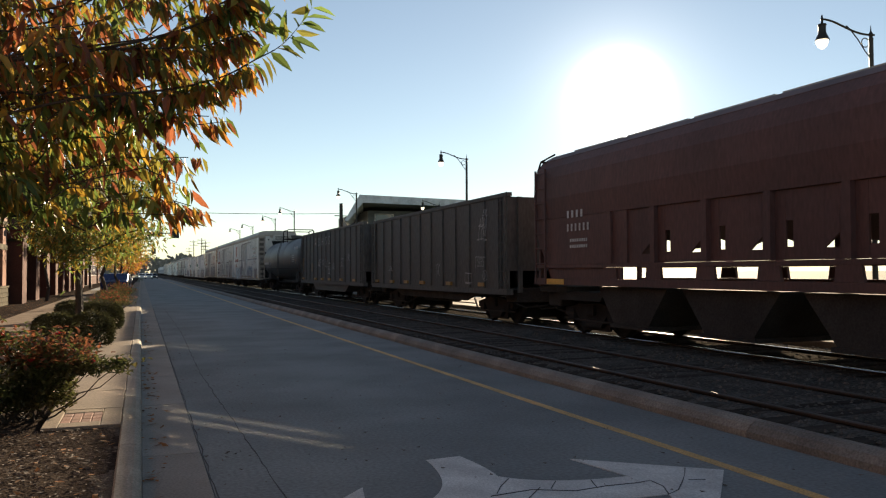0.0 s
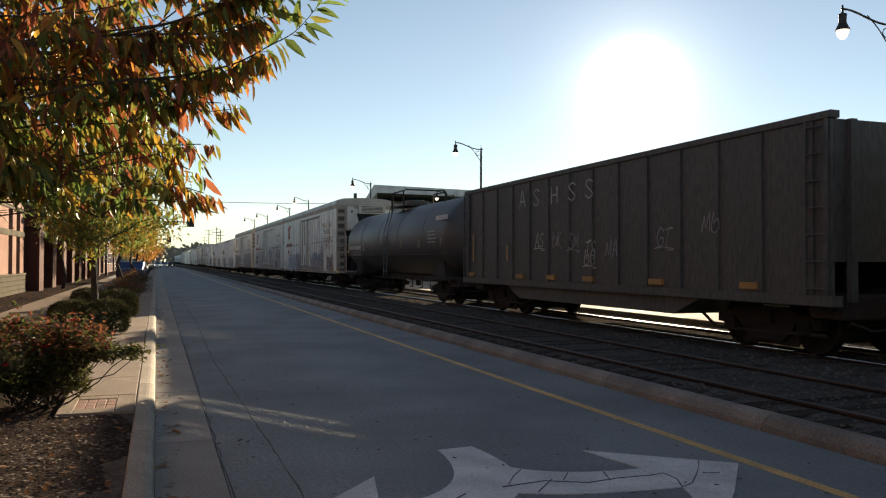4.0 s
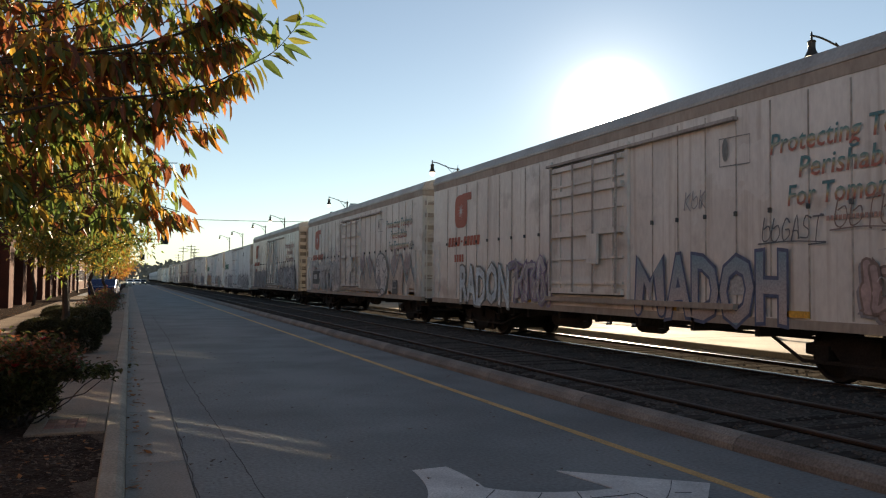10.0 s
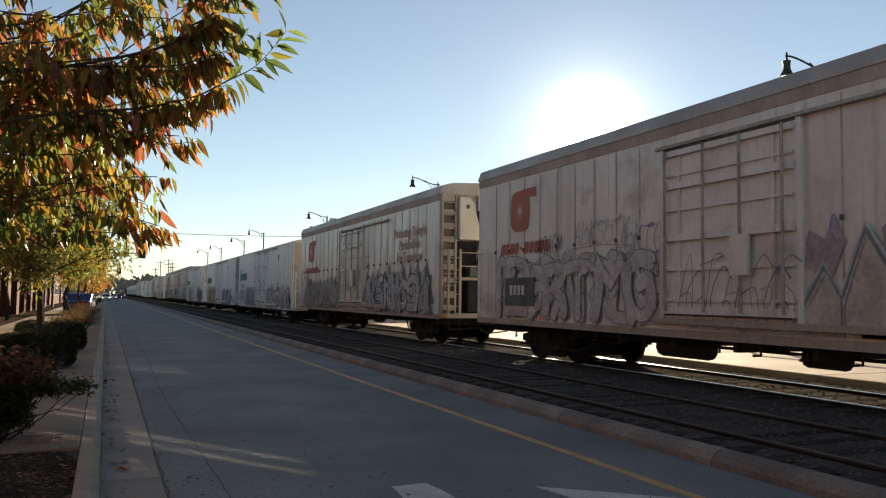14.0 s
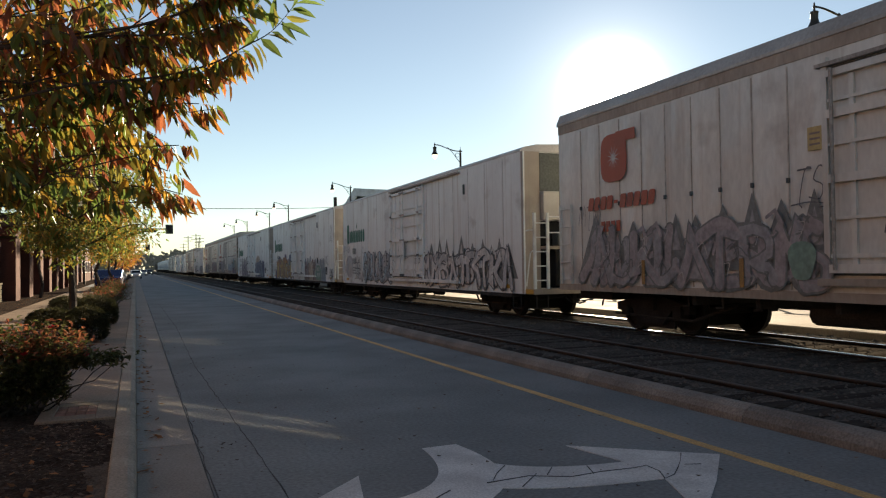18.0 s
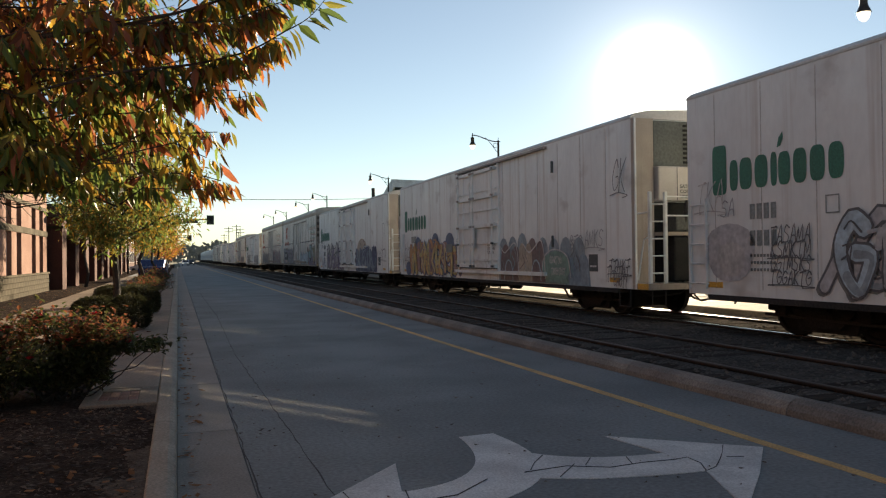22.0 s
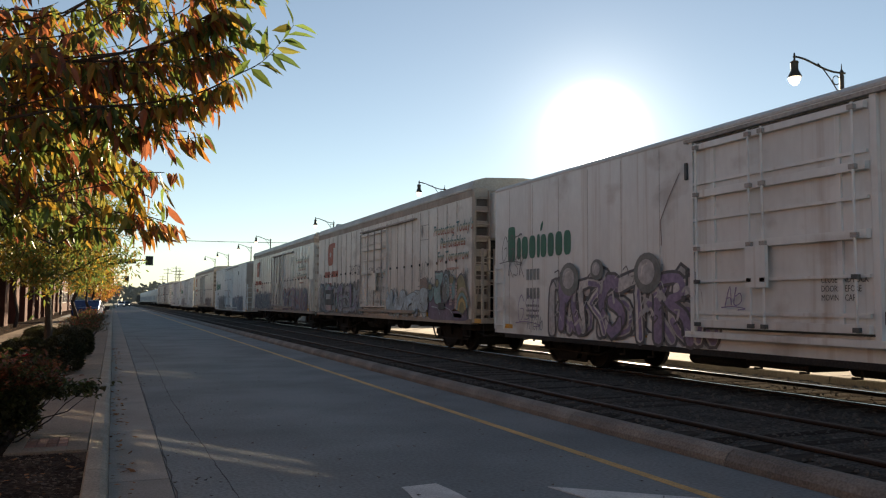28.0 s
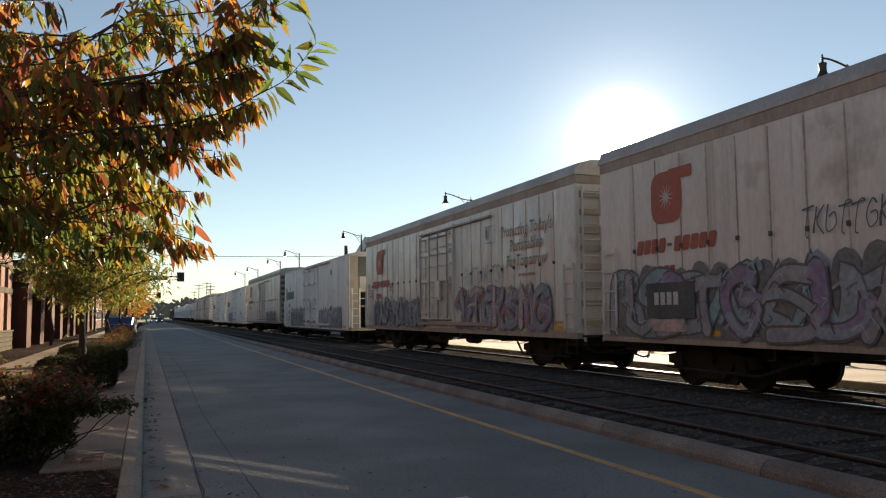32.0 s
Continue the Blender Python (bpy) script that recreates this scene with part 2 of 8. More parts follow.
# ---- building blocks ----
class Shape:
    """Vertices and faces of one mesh."""

    def __init__(self):
        self.v, self.f = [], []

    def add(self, vs, fs):
        k = len(self.v)
        self.v += [tuple(p) for p in vs]
        self.f += [tuple(k + i for i in q) for q in fs]
        return self

    def box(self, x0, x1, y0, y1, z0, z1):
        return self.add([(x0, y0, z0), (x1, y0, z0), (x1, y1, z0), (x0, y1, z0), (x0, y0, z1), (x1, y0, z1), (x1, y1, z1), (x0, y1, z1)],
                        [(3, 2, 1, 0), (4, 5, 6, 7), (0, 1, 5, 4), (1, 2, 6, 5), (2, 3, 7, 6), (3, 0, 4, 7)])

    def slab(self, x0, x1, y0, y1, z0, z1, c):
        """A box with its four upper edges cut off by c."""
        a = [(x0, y0, z0), (x1, y0, z0), (x1, y1, z0), (x0, y1, z0)]
        b = [(x0, y0, z1 - c), (x1, y0, z1 - c), (x1, y1, z1 - c), (x0, y1, z1 - c)]
        t = [(x0 + c, y0 + c, z1), (x1 - c, y0 + c, z1), (x1 - c, y1 - c, z1), (x0 + c, y1 - c, z1)]
        fs = [(3, 2, 1, 0), (8, 9, 10, 11)]
        for k in range(4):
            j = (k + 1) % 4
            fs += [(k, j, 4 + j, 4 + k), (4 + k, 4 + j, 8 + j, 8 + k)]
        return self.add(a + b + t, fs)

    def tube(self, a, b, r, seg=8, r2=None, caps=True):
        a, b = Vector(a), Vector(b)
        d = (b - a).normalized()
        u = d.orthogonal().normalized()
        w = d.cross(u)
        r2 = r if r2 is None else r2
        vs = []
        for p, q in ((a, r), (b, r2)):
            for k in range(seg):
                g = 2 * math.pi * k / seg
                vs.append(p + q * (math.cos(g) * u + math.sin(g) * w))
        fs = [(k, (k + 1) % seg, seg + (k + 1) % seg, seg + k) for k in range(seg)]
        if caps:
            fs += [tuple(range(seg - 1, -1, -1)), tuple(range(seg, 2 * seg))]
        return self.add(vs, fs)

    def path(self, pts, r, seg=6):
        """One bent rod through points."""
        pts = [Vector(p) for p in pts]
        n, vs = len(pts), []
        u = (pts[1] - pts[0]).orthogonal().normalized()
        for k, p in enumerate(pts):
            d = (pts[min(k + 1, n - 1)] - pts[max(k - 1, 0)]).normalized()
            u = (u - d * u.dot(d)).normalized()
            w = d.cross(u)
            for j in range(seg):
                g = 2 * math.pi * j / seg
                vs.append(p + r * (math.cos(g) * u + math.sin(g) * w))
        fs = [(k * seg + j, k * seg + (j + 1) % seg, (k + 1) * seg + (j + 1) % seg, (k + 1) * seg + j) for k in range(n - 1) for j in range(seg)]
        return self.add(vs, fs + [tuple(range(seg - 1, -1, -1)), tuple(range((n - 1) * seg, n * seg))])

    def extrude(self, outline, y0, y1):
        """An outline of (x, z), run along y from y0 to y1, with closed ends."""
        n = len(outline)
        vs = [(x, y0, z) for x, z in outline] + [(x, y1, z) for x, z in outline]
        fs = [(k, (k + 1) % n, n + (k + 1) % n, n + k) for k in range(n)]
        return self.add(vs, fs + [tuple(range(n - 1, -1, -1)), tuple(range(n, 2 * n))])

    def plate(self, outline, x0, x1):
        """An outline of (y, z), thick from x0 to x1."""
        n = len(outline)
        vs = [(x0, y, z) for y, z in outline] + [(x1, y, z) for y, z in outline]
        fs = [(k, (k + 1) % n, n + (k + 1) % n, n + k) for k in range(n)]
        return self.add(vs, fs + [tuple(range(n - 1, -1, -1)), tuple(range(n, 2 * n))])

    def sheet(self, outline, z0, z1):
        """An outline of (x, y), thick from z0 to z1."""
        n = len(outline)
        vs = [(x, y, z0) for x, y in outline] + [(x, y, z1) for x, y in outline]
        fs = [(k, (k + 1) % n, n + (k + 1) % n, n + k) for k in range(n)]
        return self.add(vs, fs + [tuple(range(n - 1, -1, -1)), tuple(range(n, 2 * n))])

    def lathe(self, profile, seg=16, centre=(0, 0, 0)):
        """A profile of (radius, z) turned round the z axis."""
        vs, n = [], len(profile)
        for k in range(seg):
            g = 2 * math.pi * k / seg
            vs += [(centre[0] + r * math.cos(g), centre[1] + r * math.sin(g), centre[2] + z) for r, z in profile]
        fs = []
        for k in range(seg):
            j = (k + 1) % seg
            fs += [(k * n + i, j * n + i, j * n + i + 1, k * n + i + 1) for i in range(n - 1)]
        return self.add(vs, fs)

    def mesh(self, name, material, smooth=False):
        me = bpy.data.meshes.new(name)
        me.from_pydata(self.v, [], self.f)
        bm = bmesh.new()
        bm.from_mesh(me)
        bmesh.ops.recalc_face_normals(bm, faces=bm.faces)
        bm.to_mesh(me)
        bm.free()
        me.materials.append(material)
        if smooth:
            me.shade_smooth()
        return me


def part(name, shape, material, parent=None, label="", smooth=False, at=None, soft=0.0):
    """Links a shape as ONE mesh object under a thing or under a part."""
    me = shape if isinstance(shape, bpy.types.Mesh) else shape.mesh(name, material, smooth)
    ob = new(name, me)
    ob.parent = parent
    if at is not None:
        ob.matrix_basis = at
    if label:
        ob["label"] = label
    if soft:
        bev = ob.modifiers.new("edges", "BEVEL")
        bev.width, bev.segments, bev.limit_method = soft, 2, "ANGLE"
    return ob


def thing(name, label, category, group="", at=None):
    ob = tagged(new(name), label, category, group)
    ob.empty_display_size = 0.2
    if at is not None:
        ob.matrix_basis = at
    return ob


def lettering(text, size, bold=0.0, shear=0.0):
    """Flat letters of the built-in font as vertices and faces in (x, y)."""
    cu = bpy.data.curves.new("letters", "FONT")
    cu.body, cu.size, cu.offset, cu.shear, cu.resolution_u = text, size, bold, shear, 2
    ob = bpy.data.objects.new("letters", cu)
    scene.collection.objects.link(ob)
    me = bpy.data.meshes.new_from_object(ob.evaluated_get(bpy.context.evaluated_depsgraph_get()))
    vs, fs = [tuple(v.co) for v in me.vertices], [tuple(p.vertices) for p in me.polygons]
    bpy.data.objects.remove(ob)
    bpy.data.curves.remove(cu)
    bpy.data.meshes.remove(me)
    return vs, fs

# ---- ground, road, kerbs ----
Y0, Y1 = -30.0, 640.0
TY0 = -230.0  # the tracks run on behind
KERB_H = 0.13

# one sheet to the horizon, with small rises in the distance
g = Shape()
g.add([(-1500, -800, -0.30), (1500, -800, -0.30), (1500, 3000, -0.30), (-1500, 3000, -0.30)], [(0, 1, 2, 3)])
ground = tagged(part("ground", g, GRASS_SOIL), "dry grass and bare earth reaching the horizon", "ground", kind="structure")

road = tagged(part("road", Shape().box(0.52, 5.70, Y0, Y1, -0.28, 0.0), ASPHALT), "grey asphalt road in the shade of the train", "road", kind="structure")

# concrete gutter in poured lengths, each 3 m, on the left of the road
gutter = tagged(new("gutter"), "poured concrete gutter along the kerb", "gutter", kind="structure")
piece = Shape().slab(0.0, 0.515, 0.006, 2.994, -0.2, 0.003, 0.006).mesh("gutter_slab", GUTTER)
for k in range(-6, 60):
    part("gutter_slab", piece, GUTTER, gutter, at=pose(0, 1.86 + 3 * k, 0))

kerb = tagged(new("kerb_left"), "pale concrete kerb beside the planting strip", "kerb", kind="structure")
outline = [(-0.20, -0.2), (0.0, -0.2), (0.0, 0.03), (-0.006, 0.07), (-0.018, 0.10), (-0.038, KERB_H - 0.016), (-0.065, KERB_H - 0.004), (-0.10, KERB_H), (-0.185, KERB_H), (-0.20, KERB_H - 0.012)]
piece = Shape().extrude(outline, 0.005, 2.995).mesh("kerb_stone", KERB_STONE)
for k in range(-6, 60):
    part("kerb_stone", piece, KERB_STONE, kerb, at=pose(0, 1.86 + 3 * k, 0))

kerb = tagged(new("kerb_right"), "rounded concrete kerb between road and railway", "kerb", kind="structure")
outline = [(5.70, -0.2), (6.02, -0.2), (6.02, 0.10), (5.98, 0.15), (5.92, 0.165), (5.84, 0.16), (5.77, 0.125), (5.72, 0.06)]
piece = Shape().extrude(outline, 0.006, 2.994).mesh("kerb_stone", KERB_DARK)
for k in range(-8, 70):
    part("kerb_stone", piece, KERB_DARK, kerb, at=pose(0, 0.55 + 3 * k, 0))

# yellow edge line and the white turn arrow
tagged(part("yellow_line", Shape().box(4.65, 4.76, Y0, Y1, -0.1, 0.004), YELLOW_PAINT), "worn yellow edge line on the asphalt", "road marking", kind="structure")


def ribbon(shape, pts, widths, z0, z1):
    """A flat band along points, of changing width."""
    left, right = [], []
    for k, p in enumerate(pts):
        a, b = Vector(pts[max(k - 1, 0)]), Vector(pts[min(k + 1, len(pts) - 1)])
        d = (b - a).normalized()
        s = Vector((-d.y, d.x)) * widths[k] / 2
        left.append(tuple(Vector(p) + s))
        right.append(tuple(Vector(p) - s))
    for k in range(len(pts) - 1):
        shape.sheet([left[k], left[k + 1], right[k + 1], right[k]], z0, z1)
    return shape


def bend(a, b, c, n=9):
    """Points of a curve from a over b to c."""
    a, b, c = Vector(a), Vector(b), Vector(c)
    return [tuple((1 - t) ** 2 * a + 2 * t * (1 - t) * b + t * t * c) for t in [k / n for k in range(n + 1)]]


def band(shape, one, two, z0, z1, n=14):
    """A flat band between two curves, each given as the three points of a bend."""
    a, b = bend(*one, n), bend(*two, n)
    for k in range(n):
        shape.sheet([a[k], a[k + 1], b[k + 1], b[k]], z0, z1)
    return shape


arrow = tagged(new("turn_arrow"), "worn white two-headed turn arrow painted on the road", "road marking", kind="structure")
part("stem", band(Shape(), ((2.376, 6.80), (2.31, 5.42), (1.44, 5.36)), ((2.712, 6.83), (2.98, 5.05), (1.51, 4.81)), -0.05, 0.0045), WHITE_PAINT, arrow)
part("arm", band(Shape(), ((2.74, 6.03), (3.02, 5.64), (3.74, 5.66)), ((2.47, 5.36), (2.86, 5.11), (3.73, 5.09)), -0.05, 0.0055), WHITE_PAINT, arrow)
part("arrow_head", Shape().sheet([(3.583, 6.358), (4.588, 5.533), (4.03, 4.90), (3.384, 4.236), (3.705, 5.08), (3.72, 5.67)], -0.05, 0.0075), WHITE_PAINT, arrow)
part("arrow_head", Shape().sheet([(1.608, 6.104), (0.70, 5.08), (1.36, 4.30), (1.54, 4.80), (1.46, 5.38)], -0.05, 0.0085), WHITE_PAINT, arrow)


def crack(pts, width, z, parent):
    """A narrow wandering crack filled with tar."""
    line = []
    for a, b in zip(pts, pts[1:]):
        n = max(int((Vector(b) - Vector(a)).length / 0.22), 1)
        for k in range(n):
            p = Vector(a).lerp(Vector(b), k / n)
            line.append((p.x + random.uniform(-1, 1) * 0.011, p.y + random.uniform(-1, 1) * 0.02))
    line.append(pts[-1])
    return part("crack", ribbon(Shape(), line, [width * random.uniform(0.4, 1.4) for _ in line], z - 0.02, z), DARK_JOINT, parent)


random.seed(4)
crack([(1.02, 3.5), (0.98, 9), (0.92, 14), (1.05, 24), (1.0, 40)], 0.008, 0.0035, road)
crack([(0.53, 3.5), (0.535, 12), (0.53, 40)], 0.010, 0.004, road)
for pts in ([(2.775, 5.943), (2.62, 5.754), (2.51, 5.565)], [(2.89, 5.606), (2.63, 5.314)], [(3.09, 5.73), (2.955, 5.54)], [(3.37, 5.67), (3.30, 5.43)],
            [(2.43, 5.53), (2.80, 5.586), (3.10, 5.425), (3.68, 5.463), (3.81, 5.466)], [(3.81, 5.466), (3.80, 5.263), (3.706, 5.086)], [(4.326, 5.711), (3.84, 5.153), (3.71, 5.083)], [(4.10, 5.38), (4.235, 5.328)],
            [(1.085, 5.49), (1.10, 4.965)], [(1.49, 5.37), (1.445, 5.14), (1.528, 4.83)], [(1.124, 5.14), (1.53, 4.864)], [(1.438, 5.116), (1.79, 5.175), (2.115, 5.446)]):
    crack(pts, 0.007, 0.0105, arrow)

# ---- railway: ballast bed, two tracks ----
RAIL_Z = 0.20
ballast = tagged(part("ballast_bed", Shape().extrude([(6.025, -0.28), (13.1, -0.28), (13.0, 0.08), (12.3, 0.145), (9.5, 0.145), (9.1, 0.12), (8.7, 0.145), (6.3, 0.145), (6.025, 0.08)], TY0, Y1), BALLAST),
                 "dark oily ballast between the rails", "ballast", kind="structure")
random.seed(7)
s = Shape()
stones = []
for k in range(9000):
    y = 3.5 + 40 * random.random() ** 1.6
    x = random.uniform(6.1, 12.7)
    r = random.uniform(0.018, 0.045)
    z = 0.138
    a = random.uniform(0, 6.3)
    c, q = math.cos(a), math.sin(a)
    pts = []
    for dx, dy, dz in ((1, 0, 0), (0, 1, 0.1), (-1, 0.1, 0), (0, -1, 0), (0.2, 0.2, 0.8), (-0.3, -0.2, 0.7)):
        u, w = dx * r * random.uniform(0.7, 1.3), dy * r * random.uniform(0.7, 1.3)
        pts.append((x + c * u - q * w, y + q * u + c * w, z - 0.005 + dz * r))
    s.add(pts, [(0, 1, 4), (1, 2, 5, 4), (2, 3, 5), (3, 0, 4, 5)])
tagged(part("ballast_stones", s, STONE), "loose grey ballast stones", "gravel", kind="stuff")

tie_mesh = Shape().slab(-1.3, 1.3, -0.115, 0.115, -0.12, 0.018, 0.012).mesh("tie", TIE)
for name, cx, head in (("track_near", 7.29, RAIL_WORN), ("track_far", 10.885, RAIL_HEAD)):
    track = tagged(new(name), "railway track of steel rails on wooden ties", "railway track", kind="structure")
    for side in (-0.7525, 0.7525):
        x = cx + side
        part("rail", Shape().extrude([(x - 0.07, 0.03), (x + 0.07, 0.03), (x + 0.07, 0.045), (x + 0.012, 0.06), (x + 0.012, 0.15), (x + 0.035, 0.165), (x + 0.035, 0.188),
                                      (x - 0.035, 0.188), (x - 0.035, 0.165), (x - 0.012, 0.15), (x - 0.012, 0.06), (x - 0.07, 0.045)], TY0, Y1), RAIL_STEEL, track)
        part("running_surface", Shape().extrude([(x - 0.034, 0.1885), (x + 0.034, 0.1885), (x + 0.030, 0.197), (x + 0.018, RAIL_Z), (x - 0.018, RAIL_Z), (x - 0.030, 0.197)], TY0, Y1), head, track)
    for k in range(130):
        part("tie", tie_mesh, TIE, track, at=pose(cx, -4 + 0.53 * k, 0.128 + random.uniform(-0.004, 0.004), 0, 0, random.uniform(-0.6, 0.6)))

# ---- train ----
TRACK_X = 10.885
CAR_WHITE = mat("reefer_white", (0.795, 0.825, 0.805), (0.705, 0.72, 0.70), rough=0.5, scale=0.7, fine=9, grain=0.035, bump=0.03, stretch=(1, 1, 0.45), rand=0.05, drip=(0.42, 0.35, 0.28))
CAR_CREAM = mat("boxcar_cream", (0.75, 0.735, 0.68), (0.65, 0.63, 0.58), rough=0.5, scale=1.1, fine=14, grain=0.07, bump=0.05, stretch=(1, 1, 0.4), rand=0.06, drip=(0.33, 0.265, 0.20), peel=(0.74, 0.74, 0.70), dent=0.03)
CAR_DENTED = mat("buckled_boxcar_sheet", (0.66, 0.665, 0.62), (0.57, 0.57, 0.53), rough=0.33, scale=1.1, fine=14, grain=0.07, bump=0.05, stretch=(1, 1, 0.4), rand=0.05, drip=(0.42, 0.36, 0.29), dent=0.06)
CAR_BAND = mat("boxcar_rust_band", (0.40, 0.345, 0.285), (0.32, 0.27, 0.22), rough=0.75, scale=1.5, fine=14, grain=0.12, stretch=(1, 1, 0.4))
ROOF_GREY = mat("galvanised_roof", (0.43, 0.405, 0.37), (0.34, 0.315, 0.285), rough=0.5, metal=0.3, scale=1, fine=20, grain=0.12)
ROOF_WHITE = mat("white_roof", (0.60, 0.58, 0.55), (0.48, 0.46, 0.43), rough=0.55, scale=1, fine=20, grain=0.1)
UNDER = mat("underframe_grime", (0.048, 0.044, 0.041), (0.034, 0.031, 0.029), spec=0.2, rough=0.9, fine=30, bump=0.2)
CAST = mat("cast_truck_steel", (0.030, 0.027, 0.025), (0.020, 0.018, 0.017), spec=0.2, rough=0.9, fine=30, bump=0.3)
WHEEL = mat("wheel_steel", (0.024, 0.021, 0.019), (0.016, 0.014, 0.013), spec=0.25, rough=0.75, metal=0.2, fine=40, bump=0.1)
SEAM_FINE = mat("fine_panel_seam", (0.55, 0.535, 0.51), (0.42, 0.40, 0.37), rough=0.7, fine=20)
SEAM_CREAM = mat("rusty_panel_seam", (0.50, 0.47, 0.42), (0.34, 0.30, 0.25), rough=0.7, scale=1.2, fine=20, stretch=(1, 1, 0.5))
SEAM = mat("panel_seam", (0.42, 0.395, 0.36), (0.29, 0.26, 0.23), rough=0.7, fine=20)
DARK_UNIT = mat("unit_dark", (0.022, 0.023, 0.023), rough=0.75, spec=0.2)
BLACK_CAR = mat("black_hopper_paint", (0.068, 0.069, 0.067), (0.090, 0.086, 0.080), spec=0.4, rough=0.7, scale=0.9, fine=16, grain=0.25, bump=0.12, stretch=(1, 1, 0.3))
TANK_BLACK = mat("tank_black", (0.055, 0.056, 0.058), (0.074, 0.071, 0.069), rough=0.5, scale=0.8, fine=20, grain=0.15, bump=0.04)
MAROON = mat("hopper_maroon", (0.125, 0.055, 0.047), (0.09, 0.046, 0.042), spec=0.4, rough=0.65, scale=0.8, fine=18, grain=0.18, bump=0.06, stretch=(1, 1, 0.3))
REFLECTOR = mat("yellow_reflector", (0.70, 0.38, 0.05), (0.6, 0.33, 0.05), rough=0.4, bump=0)
DULL_REFLECTOR = mat("dirty_yellow_reflector", (0.36, 0.20, 0.05), (0.26, 0.15, 0.05), rough=0.5, bump=0)
MARK_WHITE = mat("white_stencil", (0.60, 0.60, 0.58), rough=0.7, bump=0, fine=20)
MARK_DARK = mat("dark_stencil", (0.10, 0.11, 0.11), rough=0.7, bump=0, fine=20)
MARK_GREY = mat("grey_stencil", (0.27, 0.29, 0.28), rough=0.7, bump=0, fine=20)
MARK_GREEN = mat("green_lettering", (0.03, 0.17, 0.11), (0.04, 0.15, 0.10), rough=0.6, bump=0)
MARK_RED = mat("red_lettering", (0.42, 0.10, 0.055), (0.36, 0.12, 0.08), rough=0.6, bump=0)
def banded(name, base, step, bands):
    """Letters painted in level bands of colour, the same in every line of text: (share of the line's pitch, colour)."""
    m = mat(name, bands[0][1], bands[0][1], rough=0.6, bump=0)
    n, l = m.node_tree.nodes, m.node_tree.links
    co, xyz = n.new("ShaderNodeTexCoord"), n.new("ShaderNodeSeparateXYZ")
    l.new(co.outputs["Object"], xyz.inputs[0])
    less, turn = n.new("ShaderNodeMath"), n.new("ShaderNodeMath")
    less.operation, less.inputs[1].default_value = "SUBTRACT", base
    turn.operation, turn.inputs[1].default_value = "DIVIDE", step
    part_of = n.new("ShaderNodeMath")
    part_of.operation = "FRACT"
    l.new(xyz.outputs["Z"], less.inputs[0])
    l.new(less.outputs[0], turn.inputs[0])
    l.new(turn.outputs[0], part_of.inputs[0])
    ramp = n.new("ShaderNodeValToRGB")
    while len(ramp.color_ramp.elements) < len(bands):
        ramp.color_ramp.elements.new(0.5)
    for e, (p, c) in zip(ramp.color_ramp.elements, bands):
        e.position, e.color = p, (*c, 1)
    l.new(part_of.outputs[0], ramp.inputs[0])
    l.new(ramp.outputs[0], n["Hue/Saturation/Value"].inputs["Color"])
    return m


SLOGAN_BANDS = banded("banded_slogan_paint", 3.45, 0.415, [(0.12, (0.40, 0.13, 0.10)), (0.30, (0.42, 0.20, 0.13)), (0.40, (0.50, 0.38, 0.19)), (0.50, (0.34, 0.40, 0.32)), (0.58, (0.10, 0.24, 0.24)), (1.0, (0.08, 0.19, 0.22))])
MARK_FADED = mat("faded_red_lettering", (0.46, 0.28, 0.23), (0.50, 0.36, 0.30), rough=0.6, bump=0)
SPRAY = {n: mat("spray_" + n, c, tuple(0.68 * v + 0.03 for v in c), rough=0.55, scale=2.6, fine=11, grain=0.2, bump=0) for n, c in dict(
    black=(0.115, 0.115, 0.125), grey=(0.33, 0.33, 0.345), silver=(0.50, 0.50, 0.51), white=(0.68, 0.66, 0.64), blue=(0.24, 0.32, 0.39), teal=(0.25, 0.43, 0.45), violet=(0.28, 0.23, 0.37),
    orange=(0.57, 0.28, 0.10), yellow=(0.62, 0.47, 0.18), red=(0.36, 0.19, 0.17), green=(0.22, 0.30, 0.24), brown=(0.27, 0.20, 0.17), pink=(0.52, 0.40, 0.38), navy=(0.09, 0.12, 0.22), pale=(0.41, 0.52, 0.57), slate=(0.19, 0.205, 0.20), haze=(0.30, 0.36, 0.40), maroon=(0.20, 0.135, 0.13), tan=(0.47, 0.39, 0.30), leaf=(0.20, 0.33, 0.27), dust=(0.52, 0.51, 0.49), frost=(0.47, 0.60, 0.67), fume=(0.36, 0.325, 0.335), rust=(0.42, 0.27, 0.24), clay=(0.52, 0.47, 0.41), plum=(0.18, 0.145, 0.22), olive=(0.29, 0.28, 0.15), ice=(0.58, 0.69, 0.75)).items()}
SPRAY["fade"] = banded("spray_fade", 0.85, 1.15, [(0.0, (0.47, 0.40, 0.37)), (0.45, (0.40, 0.39, 0.40)), (0.95, (0.20, 0.31, 0.38))])


def smooth_line(pts, n=5):
    """A rounded line through points (y, z)."""
    pts = [Vector(p) for p in pts]
    ends = [2 * pts[0] - pts[1]] + pts + [2 * pts[-1] - pts[-2]]
    out = []
    for a, b, c, d in zip(ends, ends[1:], ends[2:], ends[3:]):
        for k in range(n):
            t = k / n
            out.append(0.5 * (2 * b + (c - a) * t + (2 * a - 5 * b + 4 * c - d) * t * t + (3 * b - a - 3 * c + d) * t ** 3))
    return [tuple(p) for p in out] + [tuple(pts[-1])]


